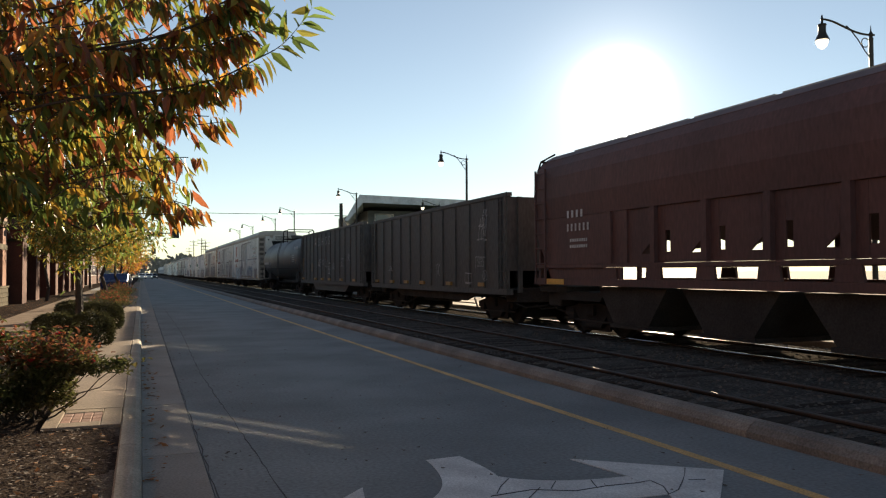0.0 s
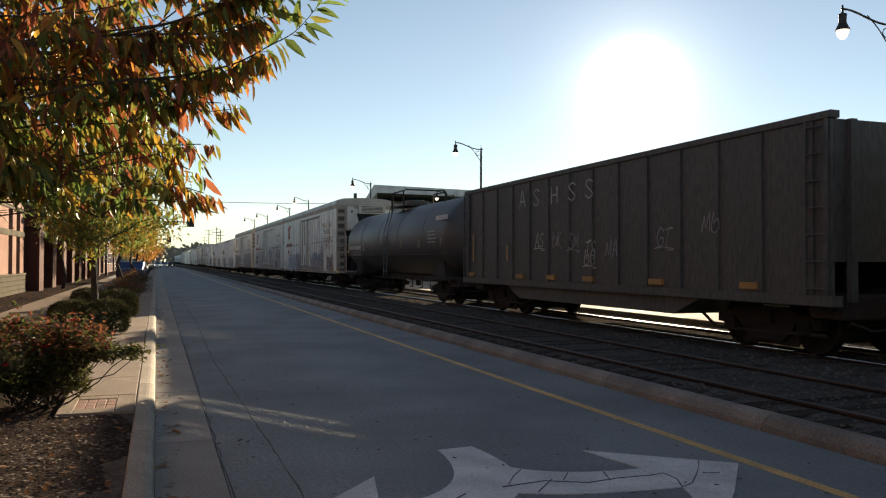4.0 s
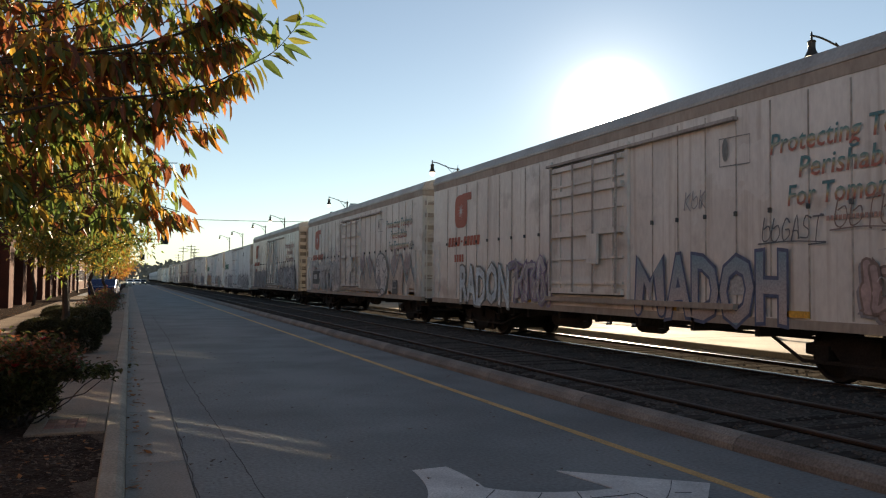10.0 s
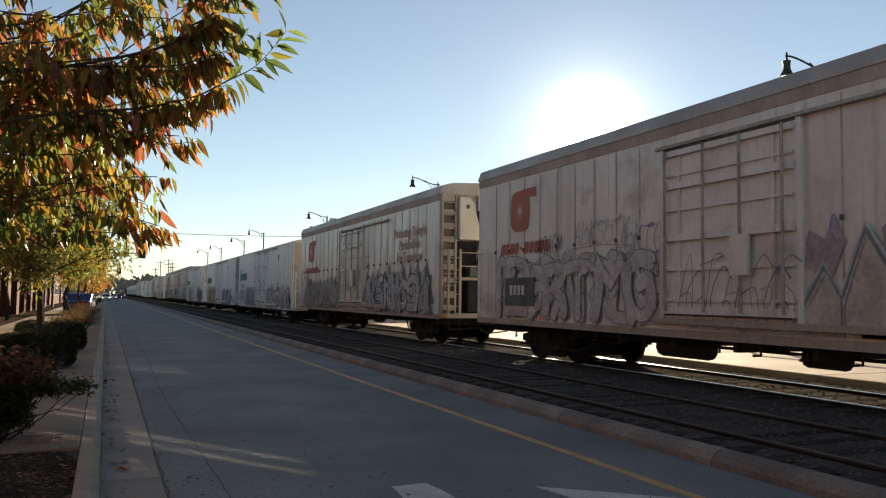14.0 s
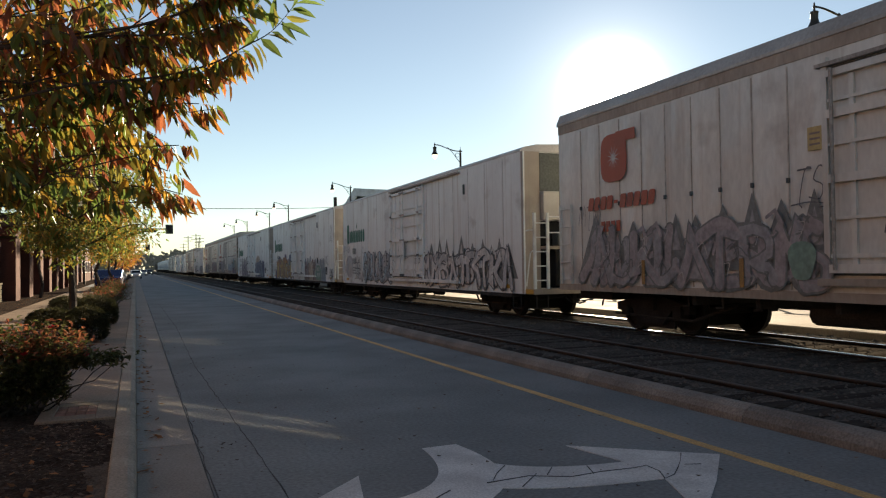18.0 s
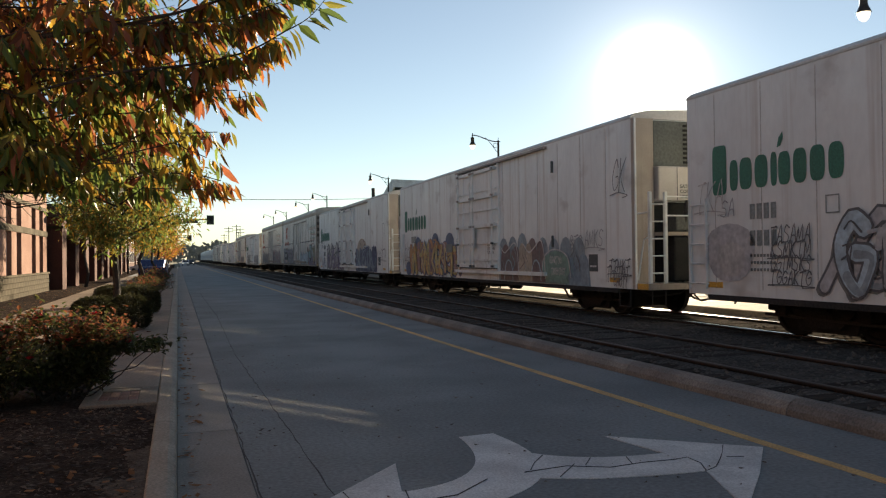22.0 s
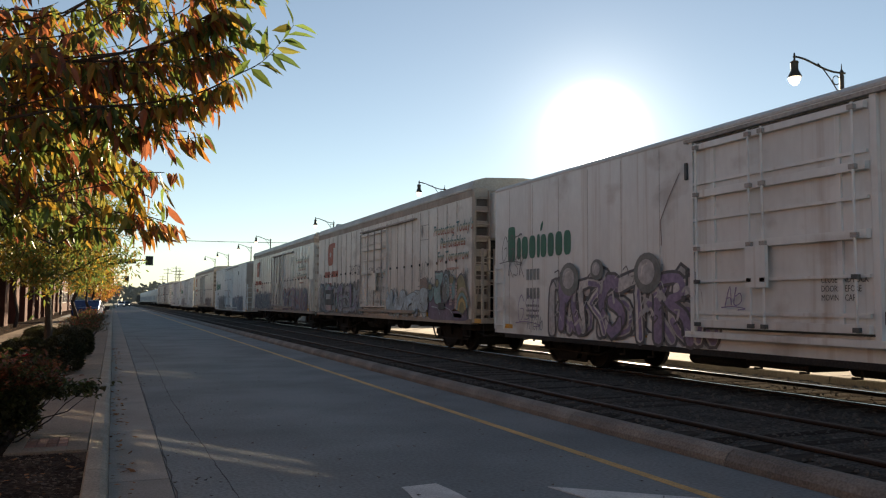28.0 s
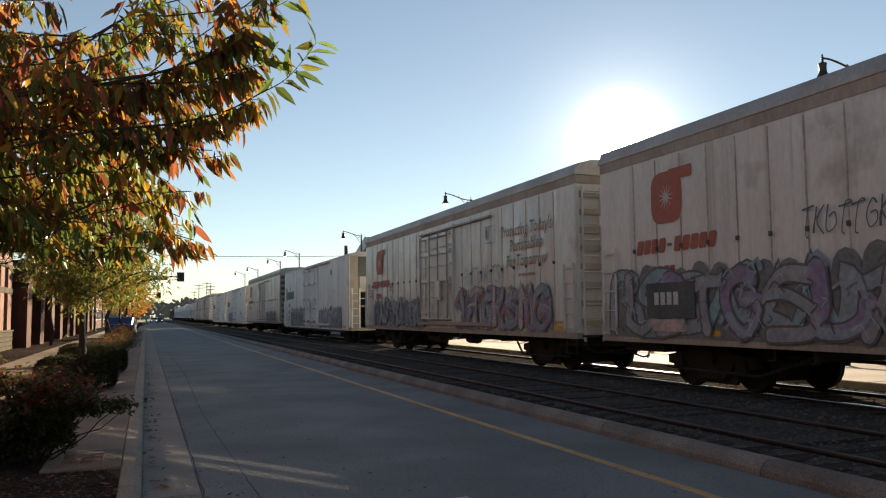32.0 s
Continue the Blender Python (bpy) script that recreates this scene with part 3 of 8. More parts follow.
def stroke(shape, pts, w, x, swell=0.0, lift=0.00012):
    """One sprayed stroke through points (y, z) with round ends, facing -x; it rises a hair along its way, so that it may cross itself. swell: how much its width varies."""
    pts = [Vector(p) for p in pts]
    a, b = (pts[0] - pts[1]).normalized() * w / 2, (pts[-1] - pts[-2]).normalized() * w / 2
    line = [pts[0] + a, pts[0] + a * 0.7] + pts + [pts[-1] + b * 0.7, pts[-1] + b]
    n, vs = len(line), []
    for k, p in enumerate(line):
        one, two = line[max(k - 1, 0)], line[min(k + 1, n - 1)]
        d = (two - one)
        d = d.normalized() if d.length > 1e-6 else Vector((1, 0))
        half = w / 2 * (1 + swell * math.sin(2.0 + 5.0 * k / n)) * (0.12 if k in (0, n - 1) else 0.72 if k in (1, n - 2) else 1.0)
        if 1 < k < n - 2:
            turn = (p - one).normalized().dot((two - p).normalized()) if (p - one).length > 1e-6 and (two - p).length > 1e-6 else 1.0
            half *= min(1 / max(math.sqrt(max((1 + turn) / 2, 0.0)), 0.4), 1.9)
        side = Vector((-d.y, d.x)) * half
        vs += [(x - lift * k, p.x + side.x, p.y + side.y), (x - lift * k, p.x - side.x, p.y - side.y)]
    return shape.add(vs, [(2 * k, 2 * k + 1, 2 * k + 3, 2 * k + 2) for k in range(n - 1)])


def cloud_shape(x, y0, y1, z0, z1, rng, lump=0.4):
    """A sprayed patch with a lumpy upper edge, as one outline."""
    top, n = [], max(int((y1 - y0) / (lump * 1.3)), 2)
    for k in range(n):
        c, r = y1 - (k + 0.5) * (y1 - y0) / n, (y1 - y0) / n * 0.62
        h = z1 - r * 0.7 + rng.uniform(-0.14, 0.1)
        top += [(c + r * 0.8 * math.cos(math.pi * j / 6), h + r * math.sin(math.pi * j / 6)) for j in range(7)]
    ring = [(y1 + 0.05, z0)] + top + [(y0 - 0.05, z0)]
    ring = [(min(max(p, y0 - 0.1), y1 + 0.1), q) for p, q in ring]
    mid = [(p, z0) for p, q in ring]
    n = len(ring)
    return Shape().add([(x, p, q) for p, q in ring] + [(x - 0.0002, p, z0) for p, q in mid], [(k, k + 1, n + k + 1, n + k) for k in range(n - 1)])


def skeletons(rng, a, b, h0, h1):
    """Ways in which a sprayed letter-like form may bend inside its box (a..b, h0..h1)."""
    m, c = (h0 + h1) / 2 + rng.uniform(-0.12, 0.12), (a + b) / 2
    w, h = b - a, h1 - h0
    return [
        [(b, h0), (b - 0.1 * w, m), (b - 0.05 * w, h1), (c, m + 0.1 * h), (a + 0.1 * w, h1), (a, m), (a - 0.15 * w, h0)],
        [(b + 0.1 * w, h0), (c + 0.15 * w, m), (c, h1), (c - 0.2 * w, m), (a - 0.1 * w, h0)],
        [(a, h1 - 0.1 * h), (c, h1), (b, h1 - 0.22 * h), (b, m), (c, m - 0.02 * h), (a, m - 0.2 * h), (a + 0.1 * w, h0 + 0.05 * h), (b, h0)],
        [(b, h1), (b - 0.08 * w, m), (b, h0 + 0.1 * h), (c, h0), (a, h0 + 0.2 * h), (a - 0.2 * w, h0 + 0.45 * h)],
        [(b, h0), (b, m), (b - 0.05 * w, h1), (a + 0.1 * w, h1 - 0.05 * h), (a, m + 0.22 * h), (c, m), (a, m - 0.2 * h), (a - 0.2 * w, h0)],
        [(a + 0.1 * w, h1 - 0.1 * h), (c, h1), (b, h1 - 0.3 * h), (b, h0 + 0.25 * h), (c, h0), (a, h0 + 0.2 * h), (a + 0.05 * w, m), (c, m)],
        [(b + 0.2 * w, h1 - 0.15 * h), (c, h1), (a - 0.1 * w, h1 - 0.1 * h), (c, h1 - 0.12 * h), (c, m), (c - 0.05 * w, h0)],
        [(b, h1), (b, h0), (b - 0.05 * w, m), (c, m + 0.05 * h), (a, h1), (c, m), (a - 0.1 * w, h0)],
    ]


def graffiti(car, x, y0, y1, z0, z1, fills, edge="black", seed=1, glyph=0.85, spikes=False, cloud="", shade="grey", tone="", light="white", rim=0.075, fat=1.0, litter=1.0):
    """A row of interlocking sprayed forms: a shaded back, a dark rim, a fill with a second tone and thin lights, some over a sprayed cloud or a ridge of peaks."""
    rng = random.Random(seed)
    if cloud:
        part("sprayed_cloud", cloud_shape(x, y0 - 0.15, y1 + 0.15, z0 + 0.02, z1 - 0.1, rng), SPRAY[cloud], car)
        x -= 0.002
    if spikes:
        # tall peaks, each a dark triangle with a paler one inside it, as a ridge behind the letters
        k, n = y0 - 0.1, 0
        while k < y1 - 0.2:
            w = rng.uniform(0.55, 1.0)
            h = z1 + rng.uniform(0.0, 0.48)
            c = k + w / 2
            peak = part("sprayed_peak", Shape().add([(x - 0.0005 * (n % 3), q, r) for q, r in ((k - 0.16, z0 + 0.35), (k + w + 0.16, z0 + 0.35), (c, h))], [(0, 1, 2)]), SPRAY[shade], car)
            part("sprayed_tone", Shape().add([(x - 0.0025 - 0.0005 * (n % 3), q, r) for q, r in ((c - w * 0.26, z1 - 0.5), (c + w * 0.26, z1 - 0.5), (c, h - 0.26))], [(0, 1, 2)]), SPRAY[tone or fills[-1]], peak)
            k += w * 0.86
            n += 1
        x -= 0.005
    y, n = y1, 0
    back = Shape()
    while y > y0 + 0.3 * glyph:
        w = glyph * rng.uniform(0.60, 0.92)
        t = rng.uniform(0.11, 0.17) * fat * glyph / 0.8
        a, b = max(y - w + 0.08, y0 + 0.05), y - 0.05
        h0, h1 = z0 + t / 2 + rng.uniform(0.03, 0.12), z1 - t / 2 - rng.uniform(0.0, 0.22)
        kinds = skeletons(rng, a, b, h0, h1)
        pts = [(p + rng.uniform(-0.07, 0.07), min(max(q + rng.uniform(-0.08, 0.08), z0 + t / 2 + 0.03), z1)) for p, q in kinds[rng.randrange(len(kinds))]]
        pts = smooth_line(pts, 4) if fat > 1.3 or rng.random() < 0.4 else smooth_line(pts, 2)
        dx = 0.022 * (n % 2)
        stroke(back, [(p + 0.06, max(q - 0.04, z0 + t / 2)) for p, q in pts], t + 0.05, x - 0.0002 * n, 0.2, 0.00001)
        edged = part("sprayed_outline", stroke(Shape(), pts, t + rim, x - 0.006 - dx, 0.2, 0.00008), SPRAY[edge], car)
        part("sprayed_fill", stroke(Shape(), pts, t, x - 0.010 - dx, 0.24, 0.00008), SPRAY[fills[n % len(fills)]], edged)
        half = rng.randint(len(pts) // 3, len(pts) // 2)
        part("sprayed_tone", stroke(Shape(), [(p - t * 0.12, q - t * 0.1) for p, q in pts[half:]], t * 0.55, x - 0.014 - dx, 0.4, 0.00008), SPRAY[tone or fills[(n + 1) % len(fills)]], edged)
        y -= w * 0.52
        n += 1
    tagged(part("sprayed_shade", back, SPRAY[shade], car), kind="stuff")
    # a litter of small wedges, inner lines and lights over the letters, each colour in one layer
    wedge, line, thin = Shape(), Shape(), Shape()
    for k in range(int((y1 - y0) * (z1 - z0) * 7.0 * litter)):
        y, z = rng.uniform(y0 + 0.15, y1 - 0.15), rng.uniform(z0 + 0.12, z1 - 0.12)
        g, r = rng.uniform(0.6, 2.6), rng.uniform(0.10, 0.26)
        bent = [(y, z), (y + r * math.cos(g), z + r * math.sin(g)), (y + r * math.cos(g) + 0.7 * r * math.cos(g - 1.5), z + r * math.sin(g) + 0.5 * r * math.sin(g - 1.9))]
        bent = [(min(max(p, y0), y1), min(max(q, z0 + 0.04), z1 + 0.05)) for p, q in bent]
        if k % 3 == 0:
            stroke(wedge, bent, rng.uniform(0.05, 0.11) * fat, x - 0.037 - 0.00003 * k, 0.5, 0.00001)
        elif k % 3 == 1:
            stroke(line, smooth_line(bent, 3), rng.uniform(0.02, 0.045), x - 0.041 - 0.00003 * k, 0.3, 0.00001)
        else:
            stroke(thin, smooth_line(bent, 3), rng.uniform(0.014, 0.028), x - 0.045 - 0.00003 * k, 0.3, 0.00001)
    for shape, colour in ((wedge, fills[0]), (line, edge), (thin, light)):
        if shape.v:
            tagged(part("sprayed_detail", shape, SPRAY[colour], car), kind="stuff")


def tag(car, x, y0, y1, z0, z1, colour="black", seed=1, w=0.035):
    """A scribbled signature: a run of narrow leaning marks, each one stroke, and a flourish."""
    rng = random.Random(seed)
    h, s = z1 - z0, Shape()
    step = 0.52 * h
    n = max(int((y1 - y0) / step), 2)
    step = (y1 - y0) / n
    for k in range(n):
        b, lean = y1 - k * step, -0.16 * h
        forms = [
            [(0.0, 0.1), (0.1, 0.9), (0.35, 0.2), (0.6, 1.0), (0.75, 0.1)],
            [(0.1, 1.0), (0.05, 0.2), (0.4, 0.0), (0.75, 0.25), (0.6, 0.7), (0.2, 0.55)],
            [(0.7, 0.85), (0.3, 1.0), (0.1, 0.65), (0.6, 0.4), (0.55, 0.05), (0.0, 0.1)],
            [(0.1, 0.0), (0.4, 1.05), (0.75, 0.0), (0.55, 0.4), (0.15, 0.38)],
            [(0.0, 0.9), (0.8, 1.0), (0.4, 0.95), (0.35, 0.0), (0.5, -0.15)],
            [(0.1, 1.0), (0.12, 0.0), (0.1, 0.5), (0.7, 1.0), (0.2, 0.5), (0.8, -0.05)],
            [(0.7, 0.8), (0.35, 1.0), (0.05, 0.5), (0.35, 0.0), (0.75, 0.2), (0.7, 0.5), (0.4, 0.45)],
        ]
        form = forms[rng.randrange(len(forms))]
        pts = smooth_line([(b - p * step * 1.15 + lean * q + rng.uniform(-0.03, 0.03) * h, z0 + q * h + rng.uniform(-0.05, 0.05) * h) for p, q in form], 3)
        stroke(s, pts, w * 0.8, x - 0.012 - 0.001 * (k % 5), 0.25, 0.00003)
    if seed % 2 == 0:
        stroke(s, smooth_line([(y1 + 0.05, z0 - 0.10 * h), ((y0 + y1) / 2, z0 - 0.04 * h), (y0 - 0.08, z0 - 0.16 * h), (y0 + 0.2 * (y1 - y0), z0 - 0.22 * h)], 4), w * 0.7, x - 0.018, 0.25, 0.00003)
    tagged(part("scribbled_tag", s, SPRAY[colour], car), kind="stuff")


def side_text(car, text, x, y_left, z, size, material, bold=0.0, shear=0.0, name="lettering", narrow=1.0, span=0.0):
    """Letters on a side that faces -x; they run from y_left towards smaller y, over a given span if there is one."""
    vs, fs = lettering(text, size, bold, shear)
    if span:
        narrow = span / max(v[0] for v in vs)
    s = Shape().add([(x, y_left - vx * narrow, z + vy) for vx, vy, _ in vs], fs)
    return part(name, s, material, car)


def block_letters(car, text, x, y_left, y_right, low, high, fill, edge):
    """Fat sprayed capitals with a dark rim, filling a box."""
    vs, fs = lettering(text, 1.0, 0.0, 0.0)
    a, b, c, d = min(v[0] for v in vs), max(v[0] for v in vs), min(v[1] for v in vs), max(v[1] for v in vs)
    for bold, name, colour, dx in ((0.07, "sprayed_outline", edge, 0.001), (0.03, "sprayed_fill", fill, 0.006)):
        vs, fs = lettering(text, 1.0, bold, 0.0)
        s = Shape().add([(x - dx, y_left - (vx - a) / (b - a) * (y_left - y_right), low + (vy - c) / (d - c) * (high - low) + 0.05 * math.sin(3.1 * vx)) for vx, vy, _ in vs], fs)
        part(name, s, SPRAY[colour], car)


def bars(car, x, y_left, z, n, w, h, gap, material, name="marking"):
    """Plain bars in place of characters; each its own piece, but for lines of very small ones."""
    if h < 0.15:
        s = Shape()
        for k in range(n):
            y = y_left - k * (w + gap)
            s.box(x - 0.004, x, y - w, y, z, z + h)
        return tagged(part(name, s, material, car), kind="stuff")
    first = None
    one = Shape().box(x - 0.004, x, -w, 0, z, z + h).mesh("bar", material)
    for k in range(n):
        ob = part("bar" if first else name, one, material, first or car, at=pose(0, -k * (w + gap), 0) if first else pose(0, y_left, 0))
        first = first or ob
    return first


# one wheelset, one truck; built once
wheel_profile = [(0.08, -0.07), (0.16, -0.07), (0.17, -0.02), (0.38, -0.015), (0.40, -0.065), (0.455, -0.065)]
wheel_profile2 = [(0.458, 0.065), (0.40, 0.065), (0.38, 0.02), (0.17, 0.03), (0.16, 0.08), (0.08, 0.08)]


def build_wheelset():
    s = Shape()
    for sx in (-1, 1):
        w = Shape()
        w.lathe(wheel_profile + [(0.458, -0.06), (0.455, 0.04), (0.485, 0.05), (0.485, 0.07)] + wheel_profile2, 20)
        s.add([(sx * (0.755 - z), x, y) for x, y, z in w.v], w.f)
    s.tube((-1.05, 0, 0), (1.05, 0, 0), 0.085, 10)
    for sx in (-1, 1):
        for k in range(3):
            g = 2 * math.pi * k / 3
            s.tube((sx * 1.04, 0.05 * math.cos(g), 0.05 * math.sin(g)), (sx * 1.075, 0.05 * math.cos(g), 0.05 * math.sin(g)), 0.018, 6)
    return s.mesh("wheelset", WHEEL)


def build_truck():
    s = Shape()
    for sx in (-1.0, 1.0):
        top = [(-1.22, 0.42), (-1.22, 0.58), (-0.75, 0.66), (-0.40, 0.74), (0.40, 0.74), (0.75, 0.66), (1.22, 0.58), (1.22, 0.42), (1.05, 0.40), (1.05, 0.50), (0.70, 0.50),
               (0.62, 0.40), (0.38, 0.18), (-0.38, 0.18), (-0.62, 0.40), (-0.70, 0.50), (-1.05, 0.50), (-1.05, 0.40)]
        s.plate(top, sx * 1.0 - 0.07, sx * 1.0 + 0.07)
        for y in (-0.875, 0.875):
            s.box(sx * 1.0 - 0.11, sx * 1.0 + 0.11, y - 0.13, y + 0.13, 0.34, 0.56)
        for k in range(5):
            for z in range(4):
                s.tube((sx * 1.02, -0.22 + 0.11 * k, 0.235 + 0.06 * z), (sx * 1.02, -0.22 + 0.11 * k, 0.275 + 0.06 * z), 0.055, 8)
    s.box(-1.15, 1.15, -0.20, 0.20, 0.46, 0.70)
    for y in (-0.62, -0.30, 0.30, 0.62):
        s.box(-0.86, 0.86, y - 0.04, y + 0.04, 0.14, 0.44)
    for sx in (-0.93, 0.93):
        s.plate([(-0.60, 0.10), (0.60, 0.10), (0.74, 0.52), (-0.74, 0.52)], sx - 0.03, sx + 0.03)
    s.tube((0, 0, 0.70), (0, 0, 0.78), 0.2, 12)
    for y in (-0.38, 0.38):
        s.box(-0.9, 0.9, y - 0.05, y + 0.05, 0.38, 0.46)
    return s.mesh("truck", CAST)


WHEELSET_MESH, TRUCK_MESH = build_wheelset(), build_truck()
CARS, WHEELS = [], []


def running_gear(car, length, inset, sill, half=1.5):
    """Trucks, couplers, hoses, centre sill, brake gear: what every car has below its floor."""
    for k, y in enumerate((inset, length - inset)):
        truck = part("truck", TRUCK_MESH, CAST, car, at=pose(0, y, 0))
        for dy in (-0.875, 0.875):
            ws = part("wheelset", WHEELSET_MESH, WHEEL, truck, at=pose(0, dy, 0.458))
            WHEELS.append((ws, dy))
    for y, d in ((inset, -1), (length - inset, 1)):
        part("body_bolster", Shape().plate([(y - 0.9, 0.80), (y + 0.9, 0.80), (y + 1.1, sill + 0.02), (y - 1.1, sill + 0.02)], -half + 0.1, half - 0.1), UNDER, car)
        # brake levers and rods hung between truck and end sill
        e = 0.25 if d < 0 else length - 0.25
        part("end_gear", Shape().box(-1.25, 1.25, min(e, y + d * 1.15), max(e, y + d * 1.15), 0.62, sill + 0.01), UNDER, car, soft=0.04)
        part("brake_rod", Shape().path([(-1.05, y + d * 1.3, 0.34), (-1.05, y - d * 1.3, 0.30), (-0.8, y - d * 2.2, 0.62)], 0.03), UNDER, car)
    s = Shape().box(-0.17, 0.17, -0.1, length + 0.1, 0.80, max(sill + 0.08, 0.98))
    part("centre_sill", s, UNDER, car)
    for y, d in ((0, -1), (length, 1)):
        s = Shape()
        s.box(-0.11, 0.11, min(y, y + d * 0.42), max(y, y + d * 0.42), 0.80, 0.98)
        s.box(-0.15, 0.13, min(y + d * 0.34, y + d * 0.62), max(y + d * 0.34, y + d * 0.62), 0.76, 1.03)
        part("coupler", s, CAST, car, soft=0.02)
    for y, d in ((0, -1), (length, 1)):
        part("cut_lever", Shape().path([(-1.45, y + d * 0.05, 0.62), (-1.2, y + d * 0.22, 0.50), (-0.6, y + d * 0.26, 0.56), (-0.2, y + d * 0.30, 0.80)], 0.018, 6), UNDER, car)
        s = Shape().path([(-0.35, y, 0.80), (-0.35, y + d * 0.12, 0.62), (-0.3, y + d * 0.30, 0.46), (-0.2, y + d * 0.46, 0.40), (-0.1, y + d * 0.58, 0.44)], 0.022, 7)
        part("air_hose", s, UNDER, car)


def side_ladder(car, x, ya, yb, z0, z1, n, material, name="ladder"):
    s = Shape()
    for y in (ya, yb):
        s.box(x - 0.075, x - 0.03, y - 0.02, y + 0.02, z0, z1)
    for k in range(n):
        z = z0 + 0.1 + (z1 - z0 - 0.2) * k / (n - 1)
        s.tube((x - 0.06, ya, z), (x - 0.06, yb, z), 0.014, 6)
        for y in (ya, yb):
            s.box(x - 0.06, x, y - 0.015, y + 0.015, z - 0.015, z + 0.015)
    return part(name, s, material, car)


def end_ladder(car, y, xa, xb, z0, z1, n, material):
    s = Shape()
    for x in (xa, xb):
        s.box(x - 0.02, x + 0.02, y - 0.08, y - 0.03, z0, z1)
    for k in range(n):
        z = z0 + 0.12 + (z1 - z0 - 0.24) * k / (n - 1)
        s.tube((xa, y - 0.06, z), (xb, y - 0.06, z), 0.016, 6)
    return part("end_ladder", s, material, car)


UNIT_GREEN = mat("unit_grille_paint", (0.10, 0.115, 0.105), (0.075, 0.085, 0.08), rough=0.6, fine=20)
# dirt-streaked beige, darkened to hold the shade on the car ends
END_SKIN = mat("shaded_dirty_end_sheet", (0.44, 0.385, 0.32), (0.35, 0.30, 0.25), rough=0.6, scale=1.0, grain=0.1, drip=(0.22, 0.17, 0.12))
# darker brown for the recess between the end ribs
RECESS = mat("end_recess_brown", (0.17, 0.14, 0.115), (0.11, 0.09, 0.075), rough=0.8, grain=0.15)
UNIT_COVER = mat("unit_cover", (0.56, 0.55, 0.51), (0.46, 0.44, 0.40), rough=0.5, scale=1.2, grain=0.08)


def unit_end(car, hw, sill, top, skin, white):
    """The cooling machine's end of a car: a grille over a white cover, the engine before a dark sheet for its shaded
    bay, and a platform with a caged ladder at the corner.
    """
    low, out = sill + 0.14, -0.64
    rail_paint = skin if white else END_SKIN
    if white:
        part("end_strip", Shape().box(-hw, -hw + 0.48, -0.10, 0.018, sill, top - 0.002), END_SKIN, car)
        part("corner_post", Shape().box(-hw - 0.004, -hw + 0.03, -0.14, -0.102, sill, top - 0.004), skin, car)
    else:
        strip = part("end_strip", Shape().box(-hw, -hw + 0.06, -0.16, 0.018, sill, top + 0.2), END_SKIN, car)
        part("end_strip", Shape().box(-hw + 0.44, -hw + 0.50, -0.16, 0.018, sill, top + 0.18), END_SKIN, car)
        part("recess", Shape().box(-hw + 0.062, -hw + 0.438, -0.03, 0.018, sill, top + 0.18), RECESS, strip)
        for k in range(9):
            z = sill + 0.30 + k * (top - sill - 0.25) / 8
            part("end_rib", Shape().box(-hw + 0.063, -hw + 0.437, -0.13, -0.032, z - 0.09, z + (0.09 if k != 8 else 0.2)), END_SKIN, car, soft=0.02)
    if white:
        part("grille", Shape().box(-hw + 0.52, hw - 0.5, -0.06, 0.018, top - 1.02, top - 0.03), UNIT_GREEN, car)
        for k in range(9):
            part("vent_slat", Shape().box(-0.35, 0.95, -0.085, -0.062, top - 0.95 + 0.10 * k, top - 0.90 + 0.10 * k), DARK_UNIT, car)
    else:
        # a white louvre under the roof over a solid dark plate that stands for the shade in the fan opening
        louvre = part("louvre", Shape().box(-0.38, hw - 0.45, -0.16, 0.018, top - 0.27, top + 0.19), UNIT_COVER, car, soft=0.02)
        for k in range(5):
            part("vent_slat", Shape().box(-0.22, hw - 0.60, -0.166, -0.1615, top - 0.20 + 0.075 * k, top - 0.165 + 0.075 * k), DARK_UNIT, louvre)
        part("fan_opening", Shape().box(-hw + 0.52, hw - 0.5, -0.06, 0.018, top - 0.90, top - 0.275), DARK_UNIT, car)
    if white:
        cover = part("cover", Shape().box(-hw + 0.52, hw - 0.5, -0.22, 0.018, top - 1.78, top - 1.03), UNIT_COVER, car, soft=0.03)
        part("cover_joint", Shape().box(-0.62, -0.605, -0.225, -0.2205, top - 1.76, top - 1.05), MARK_DARK, cover)
        vs, fs = lettering("SATELLITE\nCONTROLLED\nUNIT", 0.11, 0.003)
        part("warning_text", Shape().add([(-0.55 + vx, -0.227, top - 1.50 + vy * 1.0) for vx, vy, _ in vs], fs), MARK_DARK, cover)
    else:
        # a curved white housing beside the grille, narrower towards its foot
        cover = part("cover", Shape().add([(x, y, z) for y in (-0.30, 0.016) for x, z in ((-hw + 0.52, top + 0.12), (-0.72, top + 0.12), (-0.58, top - 0.10), (-0.40, top - 0.75), (-0.40, top - 1.2), (-hw + 0.52, top - 1.2))],
                                          [(0, 1, 2, 3, 4, 5), (6, 11, 10, 9, 8, 7)] + [(k, 6 + k, 6 + (k + 1) % 6, (k + 1) % 6) for k in range(6)]), UNIT_COVER, car, soft=0.04)
        # dark disc on the housing, coloured like the inside of a hole
        part("marker_hole", Shape().tube((-0.80, -0.31, top - 0.18), (-0.80, -0.302, top - 0.18), 0.07, 10), MARK_DARK, cover)
        part("panel", Shape().box(-0.38, hw - 0.5, -0.22, 0.016, top - 1.95, top - 0.905), UNIT_COVER, car, soft=0.03)
